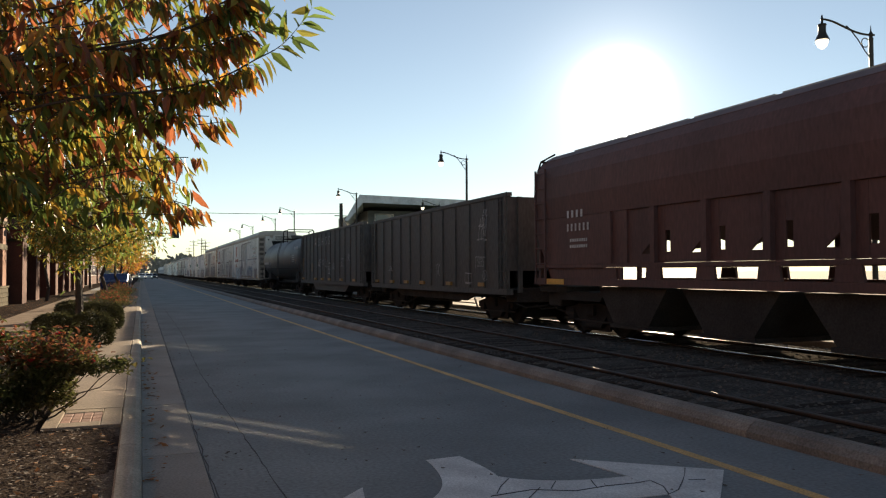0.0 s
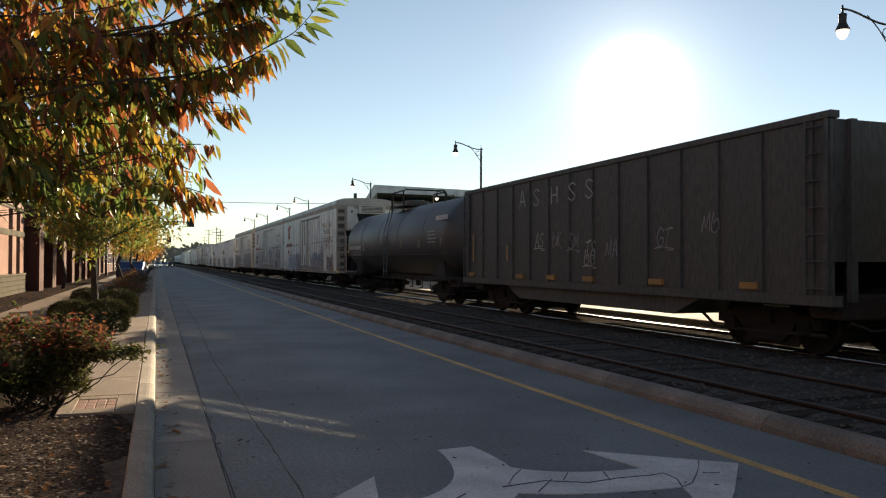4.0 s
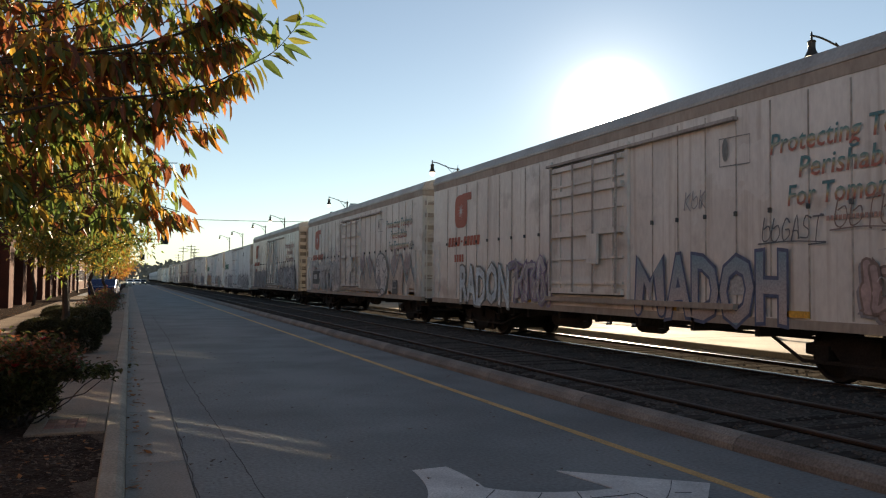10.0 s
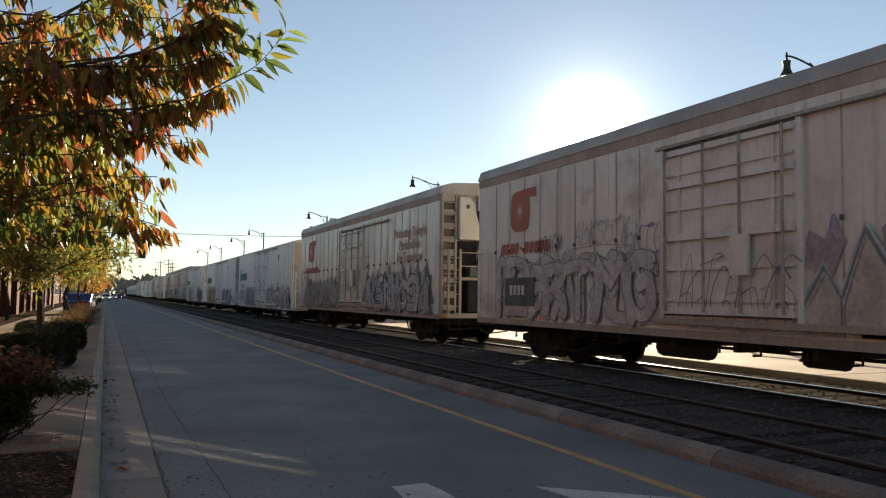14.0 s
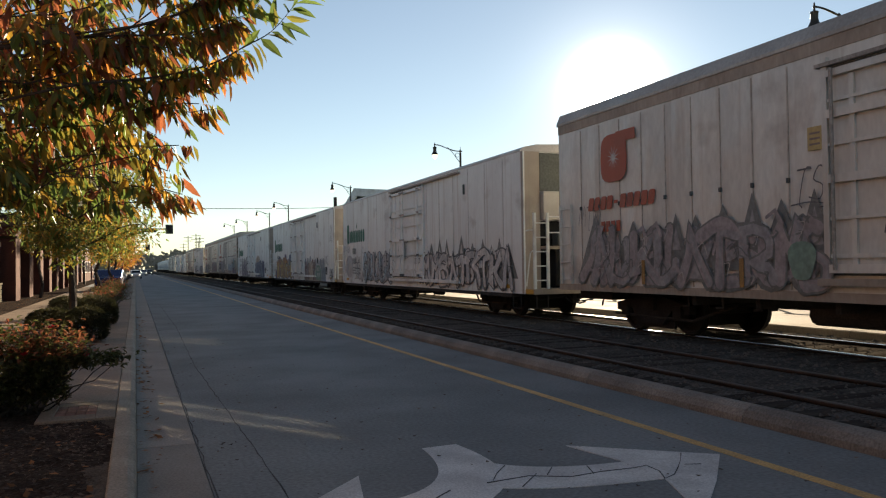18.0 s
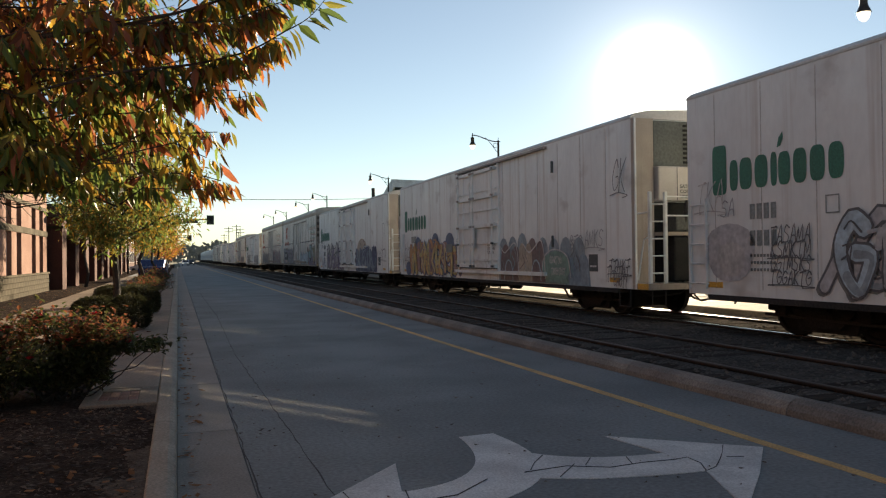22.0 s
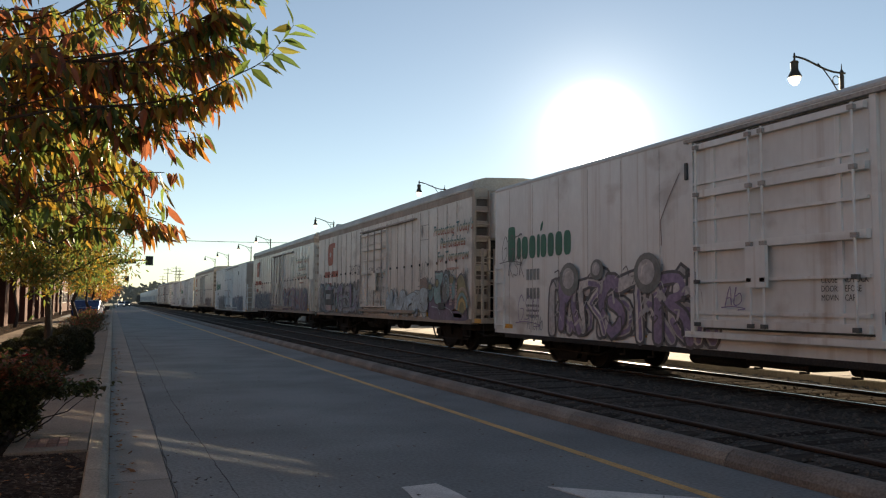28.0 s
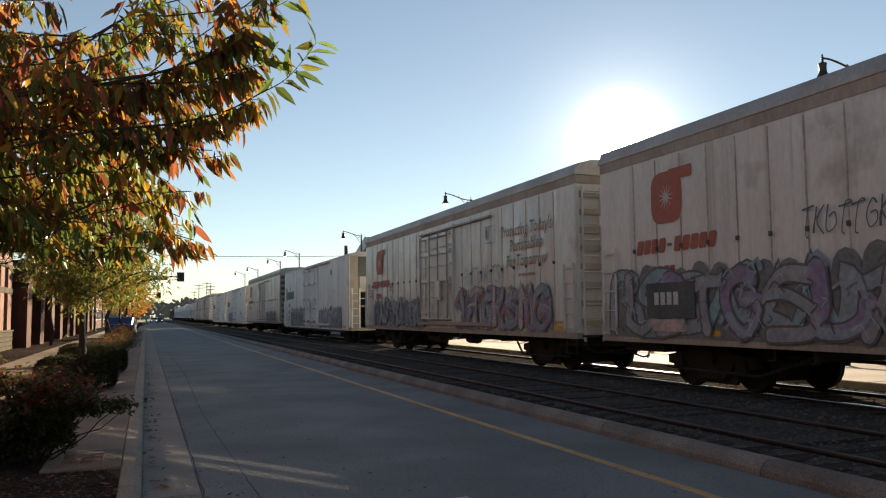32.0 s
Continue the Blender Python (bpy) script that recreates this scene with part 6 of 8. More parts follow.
def peaks_and_ring(car, x):
    """A sprayed ridge of pale peaks under flames, with an oval rock full of craters before it."""
    for line in ([(3.45, 2.12), (3.33, 2.3), (3.1, 2.46), (2.99, 2.68), (2.80, 2.70), (2.83, 2.4), (2.68, 2.26), (2.57, 2.42), (2.52, 2.21), (2.37, 2.44), (2.62, 1.95), (3.01, 1.62)],
                 [(1.98, 2.1), (1.81, 2.25), (1.75, 2.58), (1.65, 2.36), (1.54, 2.60), (1.42, 2.30), (1.28, 2.55), (1.1, 2.2), (1.35, 1.9), (1.6, 1.7)],
                 [(5.9, 2.1), (6.05, 2.4), (6.2, 2.2), (6.35, 2.6), (6.55, 2.45), (6.5, 2.1), (6.2, 1.7)], [(7.1, 2.3), (7.3, 2.7), (7.45, 2.35), (7.7, 2.5), (7.8, 2.0), (7.4, 1.7)]):
        flame = part("sprayed_flame", Shape().add([(x + 0.004, sum(p for p, _ in line) / len(line), 2.05)] + [(x + 0.004, p, q) for p, q in line], [(0, 1 + k, 1 + (k + 1) % len(line)) for k in range(len(line))]), SPRAY["fume"], car)
        for p, q in line[1:-2:2]:
            part("sprayed_line", stroke(Shape(), smooth_line([(p, q - 0.02), (p + 0.05, q - 0.2), (p - 0.05, q - 0.4)], 3), 0.05, x + 0.002, 0.5), SPRAY["violet" if q > 2.42 else "rust"], flame)
    ridge = [(8.0, 1.15), (7.45, 1.95), (7.15, 1.5), (6.78, 2.45), (6.2, 1.55), (5.77, 2.03), (5.31, 1.28)]
    near_ridge = [(3.77, 1.35), (3.50, 2.08), (3.01, 1.56), (2.27, 2.48), (1.95, 2.02), (1.52, 1.40), (1.11, 2.08), (0.55, 1.3)]
    for line in (ridge, near_ridge):
        for k in range(1, len(line) - 1):
            if line[k][1] > line[k - 1][1]:
                (a, b), (c, d), (e, f) = line[k - 1], line[k], line[k + 1]
                part("sprayed_peak", Shape().add([(x - 0.001, p, q) for p, q in ((a - 0.05, 1.0), (a - 0.04, b), (c, d), (e + 0.04, f), (e + 0.05, 1.0))], [(0, 1, 2, 3, 4)]), SPRAY["clay"], car)
        for w, dz, colour, dx in ((0.09, 0.05, "pale", 0.004), (0.06, 0.0, "slate", 0.008), (0.022, -0.07, "silver", 0.012)):
            part("sprayed_line", stroke(Shape(), [(p, q + dz) for p, q in line], w, x - dx), SPRAY[colour], car)
    # the rock
    rock = blot(car, [(5.26, 2.3), (5.03, 2.52), (4.6, 2.57), (4.19, 2.45), (3.91, 2.24), (3.79, 1.95), (3.77, 1.59), (3.89, 1.31), (4.15, 1.02), (4.63, 0.88), (4.91, 0.88), (5.16, 1.03), (5.31, 1.33), (5.38, 1.79)], x - 0.020, "white", "slate", 0.075)
    for y, z, ry, rz, lean in ((4.21, 2.11, 0.31, 0.30, 0.05), (3.97, 1.45, 0.15, 0.21, 0.0), (4.45, 1.06, 0.26, 0.12, 0.04), (5.07, 2.20, 0.14, 0.15, -0.05), (4.89, 1.83, 0.12, 0.09, 0.0), (4.90, 1.10, 0.12, 0.10, 0.0)):
        for share, w, dx in ((1.0, 0.032, 0.027), (0.84, 0.018, 0.029)):
            ring = [(y + share * ry * math.cos(g) + lean * math.sin(g), z + share * rz * math.sin(g)) for g in [2 * math.pi * k / 18 for k in range(20)]]
            part("sprayed_outline", stroke(Shape(), ring, w, x - dx), SPRAY["slate"], rock)
    blot(rock, [(5.20, 1.50), (5.05, 1.66), (4.88, 1.70), (4.70, 1.60), (4.63, 1.42), (4.74, 1.24), (4.95, 1.20), (5.10, 1.36), (5.24, 1.42)], x - 0.031, "grey", "slate", 0.03)
    for y, z in ((4.36, 2.26), (4.82, 2.11), (4.44, 1.71), (4.31, 1.3)):
        part("sprayed_line", stroke(Shape(), [(y + 0.03, z + 0.04), (y - 0.02, z + 0.05), (y, z - 0.05)], 0.025, x - 0.033), SPRAY["slate"], rock)
    # a black panel with a thin white window drawn on it, and a paper notice
    panel = part("number_panel", Shape().box(x - 0.022, x - 0.014, 2.56, 3.17, 0.98, 1.52), MARK_DARK, car)
    part("notice_frame", stroke(Shape(), [(3.1, 1.48), (2.7, 1.48), (2.7, 1.22), (3.1, 1.22), (3.1, 1.48)], 0.022, x - 0.0235), MARK_WHITE, panel)
    part("notice_frame", stroke(Shape(), [(2.9, 1.46), (2.9, 1.24)], 0.015, x - 0.0250), MARK_WHITE, panel)
    for k in range(6):
        bars(car, x - 0.026, 2.02, 1.93 - 0.09 * k, 2, 0.06, 0.06, 0.02, SPRAY["pink"])
    side_text(car, "UGH", x - 0.004, 1.35, 2.62, 0.42, SPRAY["black"], bold=0.004, shear=0.1, name="scribbled_tag", span=0.6)


def feelers(car, x):
    """Teal sprayed figures with small horned heads over a plum ground, beside pale rounded letters."""
    blot(car, [(3.2, 1.5), (2.6, 1.62), (1.8, 1.5), (1.0, 1.58), (0.3, 1.45), (0.25, 1.1), (0.3, 0.92), (1.6, 0.9), (3.0, 0.9), (3.3, 1.1)], x - 0.001, "plum")
    blot(car, [(4.01, 2.18), (3.45, 2.2), (3.40, 1.6), (4.0, 1.55)], x - 0.0015, "brown")
    blot(car, [(3.36, 2.04), (3.27, 1.88), (3.04, 1.94), (2.75, 1.90), (2.88, 1.56), (3.10, 1.45), (3.28, 1.62)], x - 0.006, "teal", "black")
    blot(car, [(2.67, 2.38), (2.35, 2.36), (2.04, 2.36), (2.02, 2.12), (2.24, 1.85), (2.15, 1.42), (2.61, 1.38), (2.82, 1.69), (2.66, 2.05)], x - 0.012, "teal", "black", 0.06)
    blot(car, [(2.00, 2.2), (1.78, 2.40), (1.55, 2.25), (1.48, 1.9), (1.62, 1.5), (1.95, 1.45), (2.08, 1.8)], x - 0.018, "slate", "black")
    blot(car, [(1.51, 2.07), (1.33, 2.16), (1.07, 2.1), (1.02, 1.75), (1.2, 1.5), (1.42, 1.6)], x - 0.024, "teal", "black")
    blot(car, [(0.95, 2.1), (0.6, 2.25), (0.3, 1.95), (0.25, 1.4), (0.5, 1.1), (0.9, 1.3)], x - 0.019, "olive", "black")
    for k, r in enumerate((0.50, 0.38, 0.26)):
        ring = [(0.55 + r * math.cos(g), 1.15 + 1.35 * r * math.sin(g)) for g in [0.2 + 2.6 * i / 12 for i in range(13)]]
        part("sprayed_line", stroke(Shape(), ring, 0.10, x - 0.026 - 0.003 * k), SPRAY[("tan", "teal", "yellow")[k]], car)
    for r in (0.42, 0.30, 0.18):
        ring = [(1.75 + 0.6 * r * math.cos(g), 1.85 + r * math.sin(g)) for g in [0.4 + 3.6 * i / 12 for i in range(13)]]
        part("sprayed_line", stroke(Shape(), ring, 0.045, x - 0.030), SPRAY["pale" if r != 0.30 else "teal"], car)
    for y, z, r in ((3.06, 1.93, 0.14), (1.33, 2.11, 0.17), (2.47, 2.02, 0.15)):
        head = blot(car, [(y + r * math.cos(g), z + 0.85 * r * math.sin(g)) for g in [2 * math.pi * k / 8 for k in range(8)]], x - 0.032, "olive", "black", 0.035)
        if y != 2.47:
            for d in (1, -1):
                part("sprayed_line", stroke(Shape(), smooth_line([(y + 0.03 * d, z + 0.1), (y + 0.09 * d, z + 0.2), (y + 0.18 * d, z + 0.27)], 3), 0.06, x - 0.037, 0.4), SPRAY["slate"], head)
    for line in ([(2.62, 2.28), (2.2, 2.27), (2.12, 2.15)], [(2.55, 1.55), (2.35, 1.75), (2.3, 1.5)], [(3.2, 1.7), (3.0, 1.8), (2.95, 1.6)], [(1.3, 1.95), (1.15, 1.8), (1.2, 1.6)], [(2.9, 1.3), (2.4, 1.25), (2.2, 1.05)], [(1.9, 1.3), (1.4, 1.2), (1.1, 1.0)]):
        part("sprayed_light", stroke(Shape(), smooth_line(line, 3), 0.03, x - 0.034, 0.4), SPRAY["pale"], car)
    for y in (1.43, 1.04):
        for k in range(8):
            bars(car, x - 0.040, y, 1.94 - 0.085 * k, 3, 0.045, 0.06, 0.015, SPRAY["pink"])
    part("notice_board", Shape().box(x - 0.036, x - 0.031, 1.85, 2.35, 1.22, 1.42), MARK_DARK, car)


def disc(y, z, ry, rz, x, n=20, wobble=0.0):
    """A flat sprayed disc."""
    return Shape().add([(x, y + ry * (1 + wobble * math.sin(3 * g)) * math.cos(g), z + rz * (1 + wobble * math.cos(2 * g)) * math.sin(g)) for g in [2 * math.pi * k / n for k in range(n)]], [tuple(range(n))])


def star(y, z, r, x):
    return Shape().add([(x, y, z)] + [(x, y + (r if k % 2 == 0 else 0.42 * r) * math.sin(math.pi * k / 5), z + (r if k % 2 == 0 else 0.42 * r) * math.cos(math.pi * k / 5)) for k in range(10)],
                       [(0, 1 + k, 1 + (k + 1) % 10) for k in range(10)])


def own_touches(car, y0, x):
    """What sets single cars apart: blots, discs, stars, domes and streaks."""
    if y0 == 111.1:
        board = part("notice_board", Shape().box(x - 0.036, x - 0.004, 11.04, 11.31, 3.03, 3.37), SPRAY["yellow"], car)
        for k in range(3):
            part("notice_bar", Shape().box(x - 0.038, x - 0.0362, 11.08, 11.27, 3.10 + 0.08 * k, 3.13 + 0.08 * k), SPRAY["brown"], board)
        for y in (12.69, 15.40):
            part("reflector", Shape().box(x - 0.086, x - 0.082, y - 0.05, y + 0.05, 1.0, 1.47), DULL_REFLECTOR, car)
        part("sprayed_blot", disc(11.42, 1.42, 0.26, 0.34, x - 0.085, 16, 0.15), SPRAY["leaf"], car)
    if y0 == 131.9:
        part("sprayed_blot", disc(17.8, 1.42, 0.66, 0.56, x - 0.002, 16, 0.08), SPRAY["silver"], car)
        part("sprayed_blot", disc(17.75, 1.30, 0.36, 0.34, x - 0.004, 14, 0.1), SPRAY["dust"], car)
        for k in range(4):
            tag(car, x - 0.01, 15.85, 16.75, 0.90 + 0.22 * k, 1.12 + 0.24 * k, "black", 310 + k, 0.028)
        part("notice_frame", stroke(Shape(), [(15.55, 2.0), (15.3, 2.0), (15.3, 2.26), (15.55, 2.26), (15.55, 2.0)], 0.02, x - 0.003), MARK_GREY, car)
    if y0 == 152.9:
        rng = random.Random(44)
        part("sprayed_cloud", cloud_shape(x - 0.002, 2.1, 7.5, 0.67, 1.86, rng, 0.5), SPRAY["haze"], car)
        part("sprayed_cloud", cloud_shape(x - 0.004, 1.9, 3.1, 0.66, 1.35, rng, 0.4), SPRAY["blue"], car)
        part("sprayed_cloud", cloud_shape(x - 0.006, 3.0, 7.3, 0.68, 1.30, rng, 0.6), SPRAY["leaf"], car)
        for a, b, top, colour in ((5.9, 7.35, 1.68, "maroon"), (4.35, 5.35, 1.74, "maroon"), (5.15, 6.0, 1.80, "tan")):
            part("sprayed_form", cloud_shape(x - 0.009 - (0.003 if colour == "tan" else 0), a, b, 0.69, top, rng, 0.9), SPRAY[colour], car)
        for y in (6.75, 4.85):
            part("sprayed_light", stroke(Shape(), smooth_line([(y + 0.35, 0.72), (y + 0.22, 1.15), (y, 1.28), (y - 0.22, 1.12), (y - 0.3, 0.72)], 4), 0.05, x - 0.016), SPRAY["pale"], car)
        for k in range(26):
            y, z = rng.uniform(2.3, 7.3), rng.uniform(0.8, 1.8)
            part("sprayed_line", stroke(Shape(), smooth_line([(y, z), (y + rng.uniform(-0.2, 0.2), z - 0.2), (y + rng.uniform(-0.3, 0.3), z - 0.4)], 3) if z > 1.15 else [(y, z), (y + 0.1, z + 0.2)], 0.03, x - 0.02), SPRAY[("slate", "haze", "teal", "maroon")[k % 4]], car)
        green = part("sprayed_disc", disc(3.65, 1.10, 0.80, 0.42, x - 0.024), SPRAY["leaf"], car)
        part("sprayed_light", stroke(Shape(), smooth_line([(4.5, 0.85), (4.3, 1.38), (3.7, 1.56), (3.0, 1.38), (2.8, 0.85)], 4), 0.035, x - 0.03), SPRAY["white"], green)
        tag(car, x - 0.02, 3.3, 4.0, 1.20, 1.38, "white", 331, 0.03)
        tag(car, x - 0.02, 3.1, 3.9, 0.92, 1.08, "white", 333, 0.03)
        for y, top in ((6.7, 1.78), (4.95, 1.82)):
            part("sprayed_light", stroke(Shape(), smooth_line([(y + 0.7, 1.72), (y + 0.35, 1.50), (y, 1.62), (y - 0.4, top), (y - 0.62, 1.5), (y - 0.7, 0.8)], 4), 0.04, x - 0.03), SPRAY["white"], car)
        for y, z in ((13.1, 1.05), (12.4, 1.35), (11.5, 0.92)):
            part("sprayed_star", star(y, z, 0.12, x - 0.052), SPRAY["white"], car)
        for y, z, r in ((16.2, 1.95, 0.36), (13.9, 2.02, 0.40), (12.2, 1.92, 0.48), (17.6, 0.92, 0.42)):
            part("sprayed_blot", disc(y, z, r, r * 0.72, x - 0.0015, 16), SPRAY["navy"], car)
        part("sprayed_panel", Shape().box(x - 0.056, x - 0.051, 11.75, 12.45, 1.55, 1.85), SPRAY["slate"], car)
    if y0 == 174.0:
        part("rust_streak", stroke(Shape(), [(11.5, 3.75), (11.8, 3.35), (12.05, 2.95), (12.02, 2.5)], 0.022, x - 0.001), SPRAY["brown"], car)
        for y, z, r in ((14.1, 2.12, 0.24), (12.4, 2.0, 0.42), (15.2, 1.95, 0.40)):
            ball = part("sprayed_ball", disc(y, z, r, r * 0.92, x - 0.050, 18), SPRAY["slate"], car)
            part("sprayed_tone", disc(y + 0.03, z + 0.02, r * 0.62, r * 0.58, x - 0.053, 16), SPRAY["silver"], ball)
            part("sprayed_light", stroke(Shape(), smooth_line([(y + r * 0.42, z - r * 0.1), (y + r * 0.3, z + r * 0.3), (y, z + r * 0.42)], 3), 0.035, x - 0.056), SPRAY["white"], ball)
        part("sprayed_dome", disc(5.6, 1.72, 1.15, 0.72, x - 0.0012, 22, 0.05), SPRAY["tan"], car)
        for y, z, r in ((5.85, 2.12, 0.10), (5.15, 2.28, 0.08), (5.0, 2.02, 0.14), (6.55, 1.5, 0.09), (7.22, 1.62, 0.09), (7.3, 1.25, 0.16)):
            part("sprayed_dot", disc(y, z, r, r * 0.9, x - 0.003, 12), SPRAY["maroon"], car)
        for pts in ([(6.6, 1.85), (6.55, 1.4), (6.9, 1.3), (6.95, 0.85)], [(6.1, 1.9), (5.9, 1.2), (5.6, 0.75)], [(4.6, 1.8), (5.2, 1.6), (5.3, 1.1), (4.8, 0.9), (4.5, 1.25)], [(3.6, 1.9), (3.4, 1.2), (3.0, 0.8)], [(4.2, 2.0), (4.9, 1.95), (5.4, 1.7)]):
            part("sprayed_light", stroke(Shape(), smooth_line(pts, 4), 0.055, x - 0.052), SPRAY["pale"], car)


def boxcar(k, y0, length, style, unit, label, pieces, tags):
    """One insulated boxcar with its livery and its sprayed pieces (from y, to y, low, high, fills, edge, glyph, peaks, cloud) and tags (from y, to y, low, high, colour)."""
    car, hw, sill, top = reefer(y0, length, style, label, unit)
    livery(car, hw, length, style, 2 if y0 in (69.3, 89.45, 194.5, 213.9) else 1 if y0 == 111.1 else 0, y0 in (89.45, 194.5), 2.92 if y0 == 194.5 else 4.13)
    if y0 == 69.3:
        block_letters(car, "RADON", -hw - 0.036, 16.65, 13.35, 0.88, 1.90, "ice", "slate")
        first = [(7.58, 0.98), (7.48, 1.84), (7.20, 1.30), (6.94, 1.84), (6.84, 0.98)]
        edged = part("sprayed_outline", stroke(Shape(), first, 0.29, -hw - 0.037), SPRAY["navy"], car)
        part("sprayed_fill", stroke(Shape(), first, 0.20, -hw - 0.043), SPRAY["fade"], edged)
        block_letters(car, "ADOH", -hw - 0.036, 6.68, 3.8, 0.88, 1.92, "fade", "navy")
    if y0 == 89.45:
        peaks_and_ring(car, -hw - 0.036)
    if y0 == 194.5:
        feelers(car, -hw - 0.036)
    for j, (a, b, low, high, fills, edge, glyph, peaks, cloud, *more) in enumerate(pieces):
        graffiti(car, -hw - (0.008 if style == "white" else 0.036), a, b, low, high, fills, edge, 10 * k + j, glyph, peaks, cloud, *more)
    own_touches(car, y0, -hw - 0.008)
    for j, (a, b, low, high, colour) in enumerate(tags):
        tag(car, -hw - 0.024 - (0.07 if 7.5 < a < 11 else 0.0), a, b, low, high, colour, 100 + 10 * k + j, 0.03)


boxcar(0, 69.3, 19.05, "cream", True, "dirty cream insulated boxcar with pale blue block graffiti",
       [(11.1, 13.2, 0.9, 2.1, ["grey", "silver"], "violet", 0.7, False, ""), (0.9, 2.4, 0.95, 1.9, ["pink"], "brown", 0.5, False, "")],
       [(3.1, 4.3, 2.15, 2.5, "black"), (0.8, 2.0, 2.3, 2.9, "black"), (1.9, 2.9, 2.3, 2.7, "brown"), (5.6, 6.2, 2.8, 3.1, "grey")])
boxcar(1, 89.45, 18.85, "cream", False, "cream insulated boxcar with pointed violet outlines along its side",
       [(10.9, 17.6, 0.95, 2.5, ["silver", "dust", "silver"], "slate", 1.25, False, "", "silver", "dust", "white", 0.05, 1.2)],
       [(7.8, 10.6, 1.2, 2.2, "grey"), (8.0, 10.4, 1.0, 2.0, "slate"), (12.0, 14.0, 2.6, 3.1, "grey"), (14.5, 15.6, 2.5, 2.9, "black"), (11.0, 12.2, 2.4, 2.9, "violet")])
boxcar(2, 111.1, 18.8, "dented", True, "cream insulated boxcar with silver-blue graffiti and buckled side sheets",
       [(0.6, 7.2, 0.92, 2.3, ["silver", "pale", "silver"], "black", 1.05, True, "", "slate", "grey", "white", 0.10, 1.15), (11.0, 17.7, 0.92, 2.15, ["fume", "grey", "fume"], "slate", 0.95, True, "", "slate", "grey", "dust", 0.07, 1.2)],
       [(6.9, 7.6, 2.6, 3.0, "black"), (8.2, 10.0, 1.7, 2.3, "black"), (11.0, 11.6, 2.3, 2.8, "black"), (17.0, 17.9, 2.2, 2.7, "grey")])
boxcar(3, 131.9, 19.0, "white", True, "white insulated car with green owner's mark and jagged grey graffiti",
       [(0.5, 7.9, 0.70, 1.86, ["white", "white", "silver"], "black", 1.05, True, "", "slate", "white", "white", 0.09, 1.25, 0.45), (11.2, 15.6, 0.70, 2.05, ["silver", "frost", "silver"], "black", 1.0, False, "", "slate", "haze", "white", 0.08, 1.15, 0.6)],
       [(17.9, 18.7, 2.2, 2.7, "dust"), (17.6, 18.0, 2.05, 2.35, "grey"), (9.0, 10.2, 1.8, 2.3, "grey"), (10.6, 11.6, 0.9, 1.7, "slate")])
boxcar(4, 152.9, 18.9, "white", True, "white insulated car with orange, yellow and bluish graffiti",
       [(11.0, 17.3, 0.66, 2.02, ["orange", "yellow", "orange", "red"], "navy", 1.0, False, "", "navy", "yellow", "white", 0.06, 1.5)],
       [(0.2, 0.8, 2.8, 3.5, "black"), (0.1, 1.05, 0.85, 1.15, "black"), (0.05, 0.95, 1.0, 1.3, "black"), (0.15, 0.75, 0.72, 0.95, "black"), (1.2, 2.1, 1.6, 2.0, "grey"), (2.2, 2.9, 1.5, 1.9, "grey"), (17.4, 18.1, 1.3, 2.0, "black"), (17.2, 17.7, 1.0, 1.4, "black")])
boxcar(5, 174.0, 19.0, "white", True, "white insulated car with fat violet-grey graffiti and a rust streak",
       [(2.4, 7.0, 0.66, 1.95, ["navy", "blue", "navy"], "navy", 1.2, False, "navy", "navy", "blue", "pale", 0.05, 1.5), (10.6, 16.0, 0.66, 2.1, ["silver", "violet", "dust", "white"], "black", 1.05, False, "", "grey", "violet", "white", 0.12, 1.2)],
       [(17.5, 18.6, 2.5, 3.1, "black"), (17.3, 18.2, 2.1, 2.6, "black"), (16.6, 17.7, 1.0, 1.6, "violet"), (16.4, 17.2, 0.8, 1.1, "haze"), (0.3, 1.6, 1.3, 1.8, "black"), (0.4, 1.1, 2.4, 3.0, "grey"), (9.9, 10.3, 1.4, 1.7, "violet")])
boxcar(6, 194.5, 18.3, "cream", True, "cream insulated boxcar with blue and yellow graffiti low on its side",
       [(3.3, 7.4, 0.92, 1.94, ["frost", "pale", "frost"], "slate", 1.15, False, "", "haze", "pale", "white", 0.05, 1.6, 0.5), (10.6, 17.8, 0.90, 2.3, ["haze", "grey", "teal", "violet"], "black", 1.15, False, "slate", "slate", "haze", "pale", 0.08, 1.2)],
       [(7.6, 9.8, 1.2, 2.0, "slate"), (8.9, 9.6, 2.4, 2.75, "black"), (7.8, 8.6, 2.4, 2.75, "black"), (11.0, 12.6, 2.55, 2.95, "black"), (3.4, 4.2, 2.0, 2.7, "slate"), (0.2, 0.7, 2.0, 2.4, "black")])
boxcar(7, 213.9, 18.95, "dented", False, "buckled cream boxcar with dull red and grey graffiti",
       [(1.2, 7.6, 0.92, 2.2, ["red", "haze", "violet", "pink"], "slate", 1.0, False, "", "grey", "violet", "dust", 0.06, 1.1), (10.6, 17.6, 0.92, 2.1, ["haze", "navy", "grey"], "slate", 0.85, False, "", "navy", "haze", "pale", 0.06, 1.1)],
       [(8.0, 10.4, 1.3, 2.4, "grey"), (4.0, 7.0, 2.3, 2.8, "grey"), (14.6, 15.2, 2.4, 2.7, "black"), (11.0, 11.8, 3.1, 3.5, "haze"), (17.6, 18.2, 2.2, 2.5, "black")])
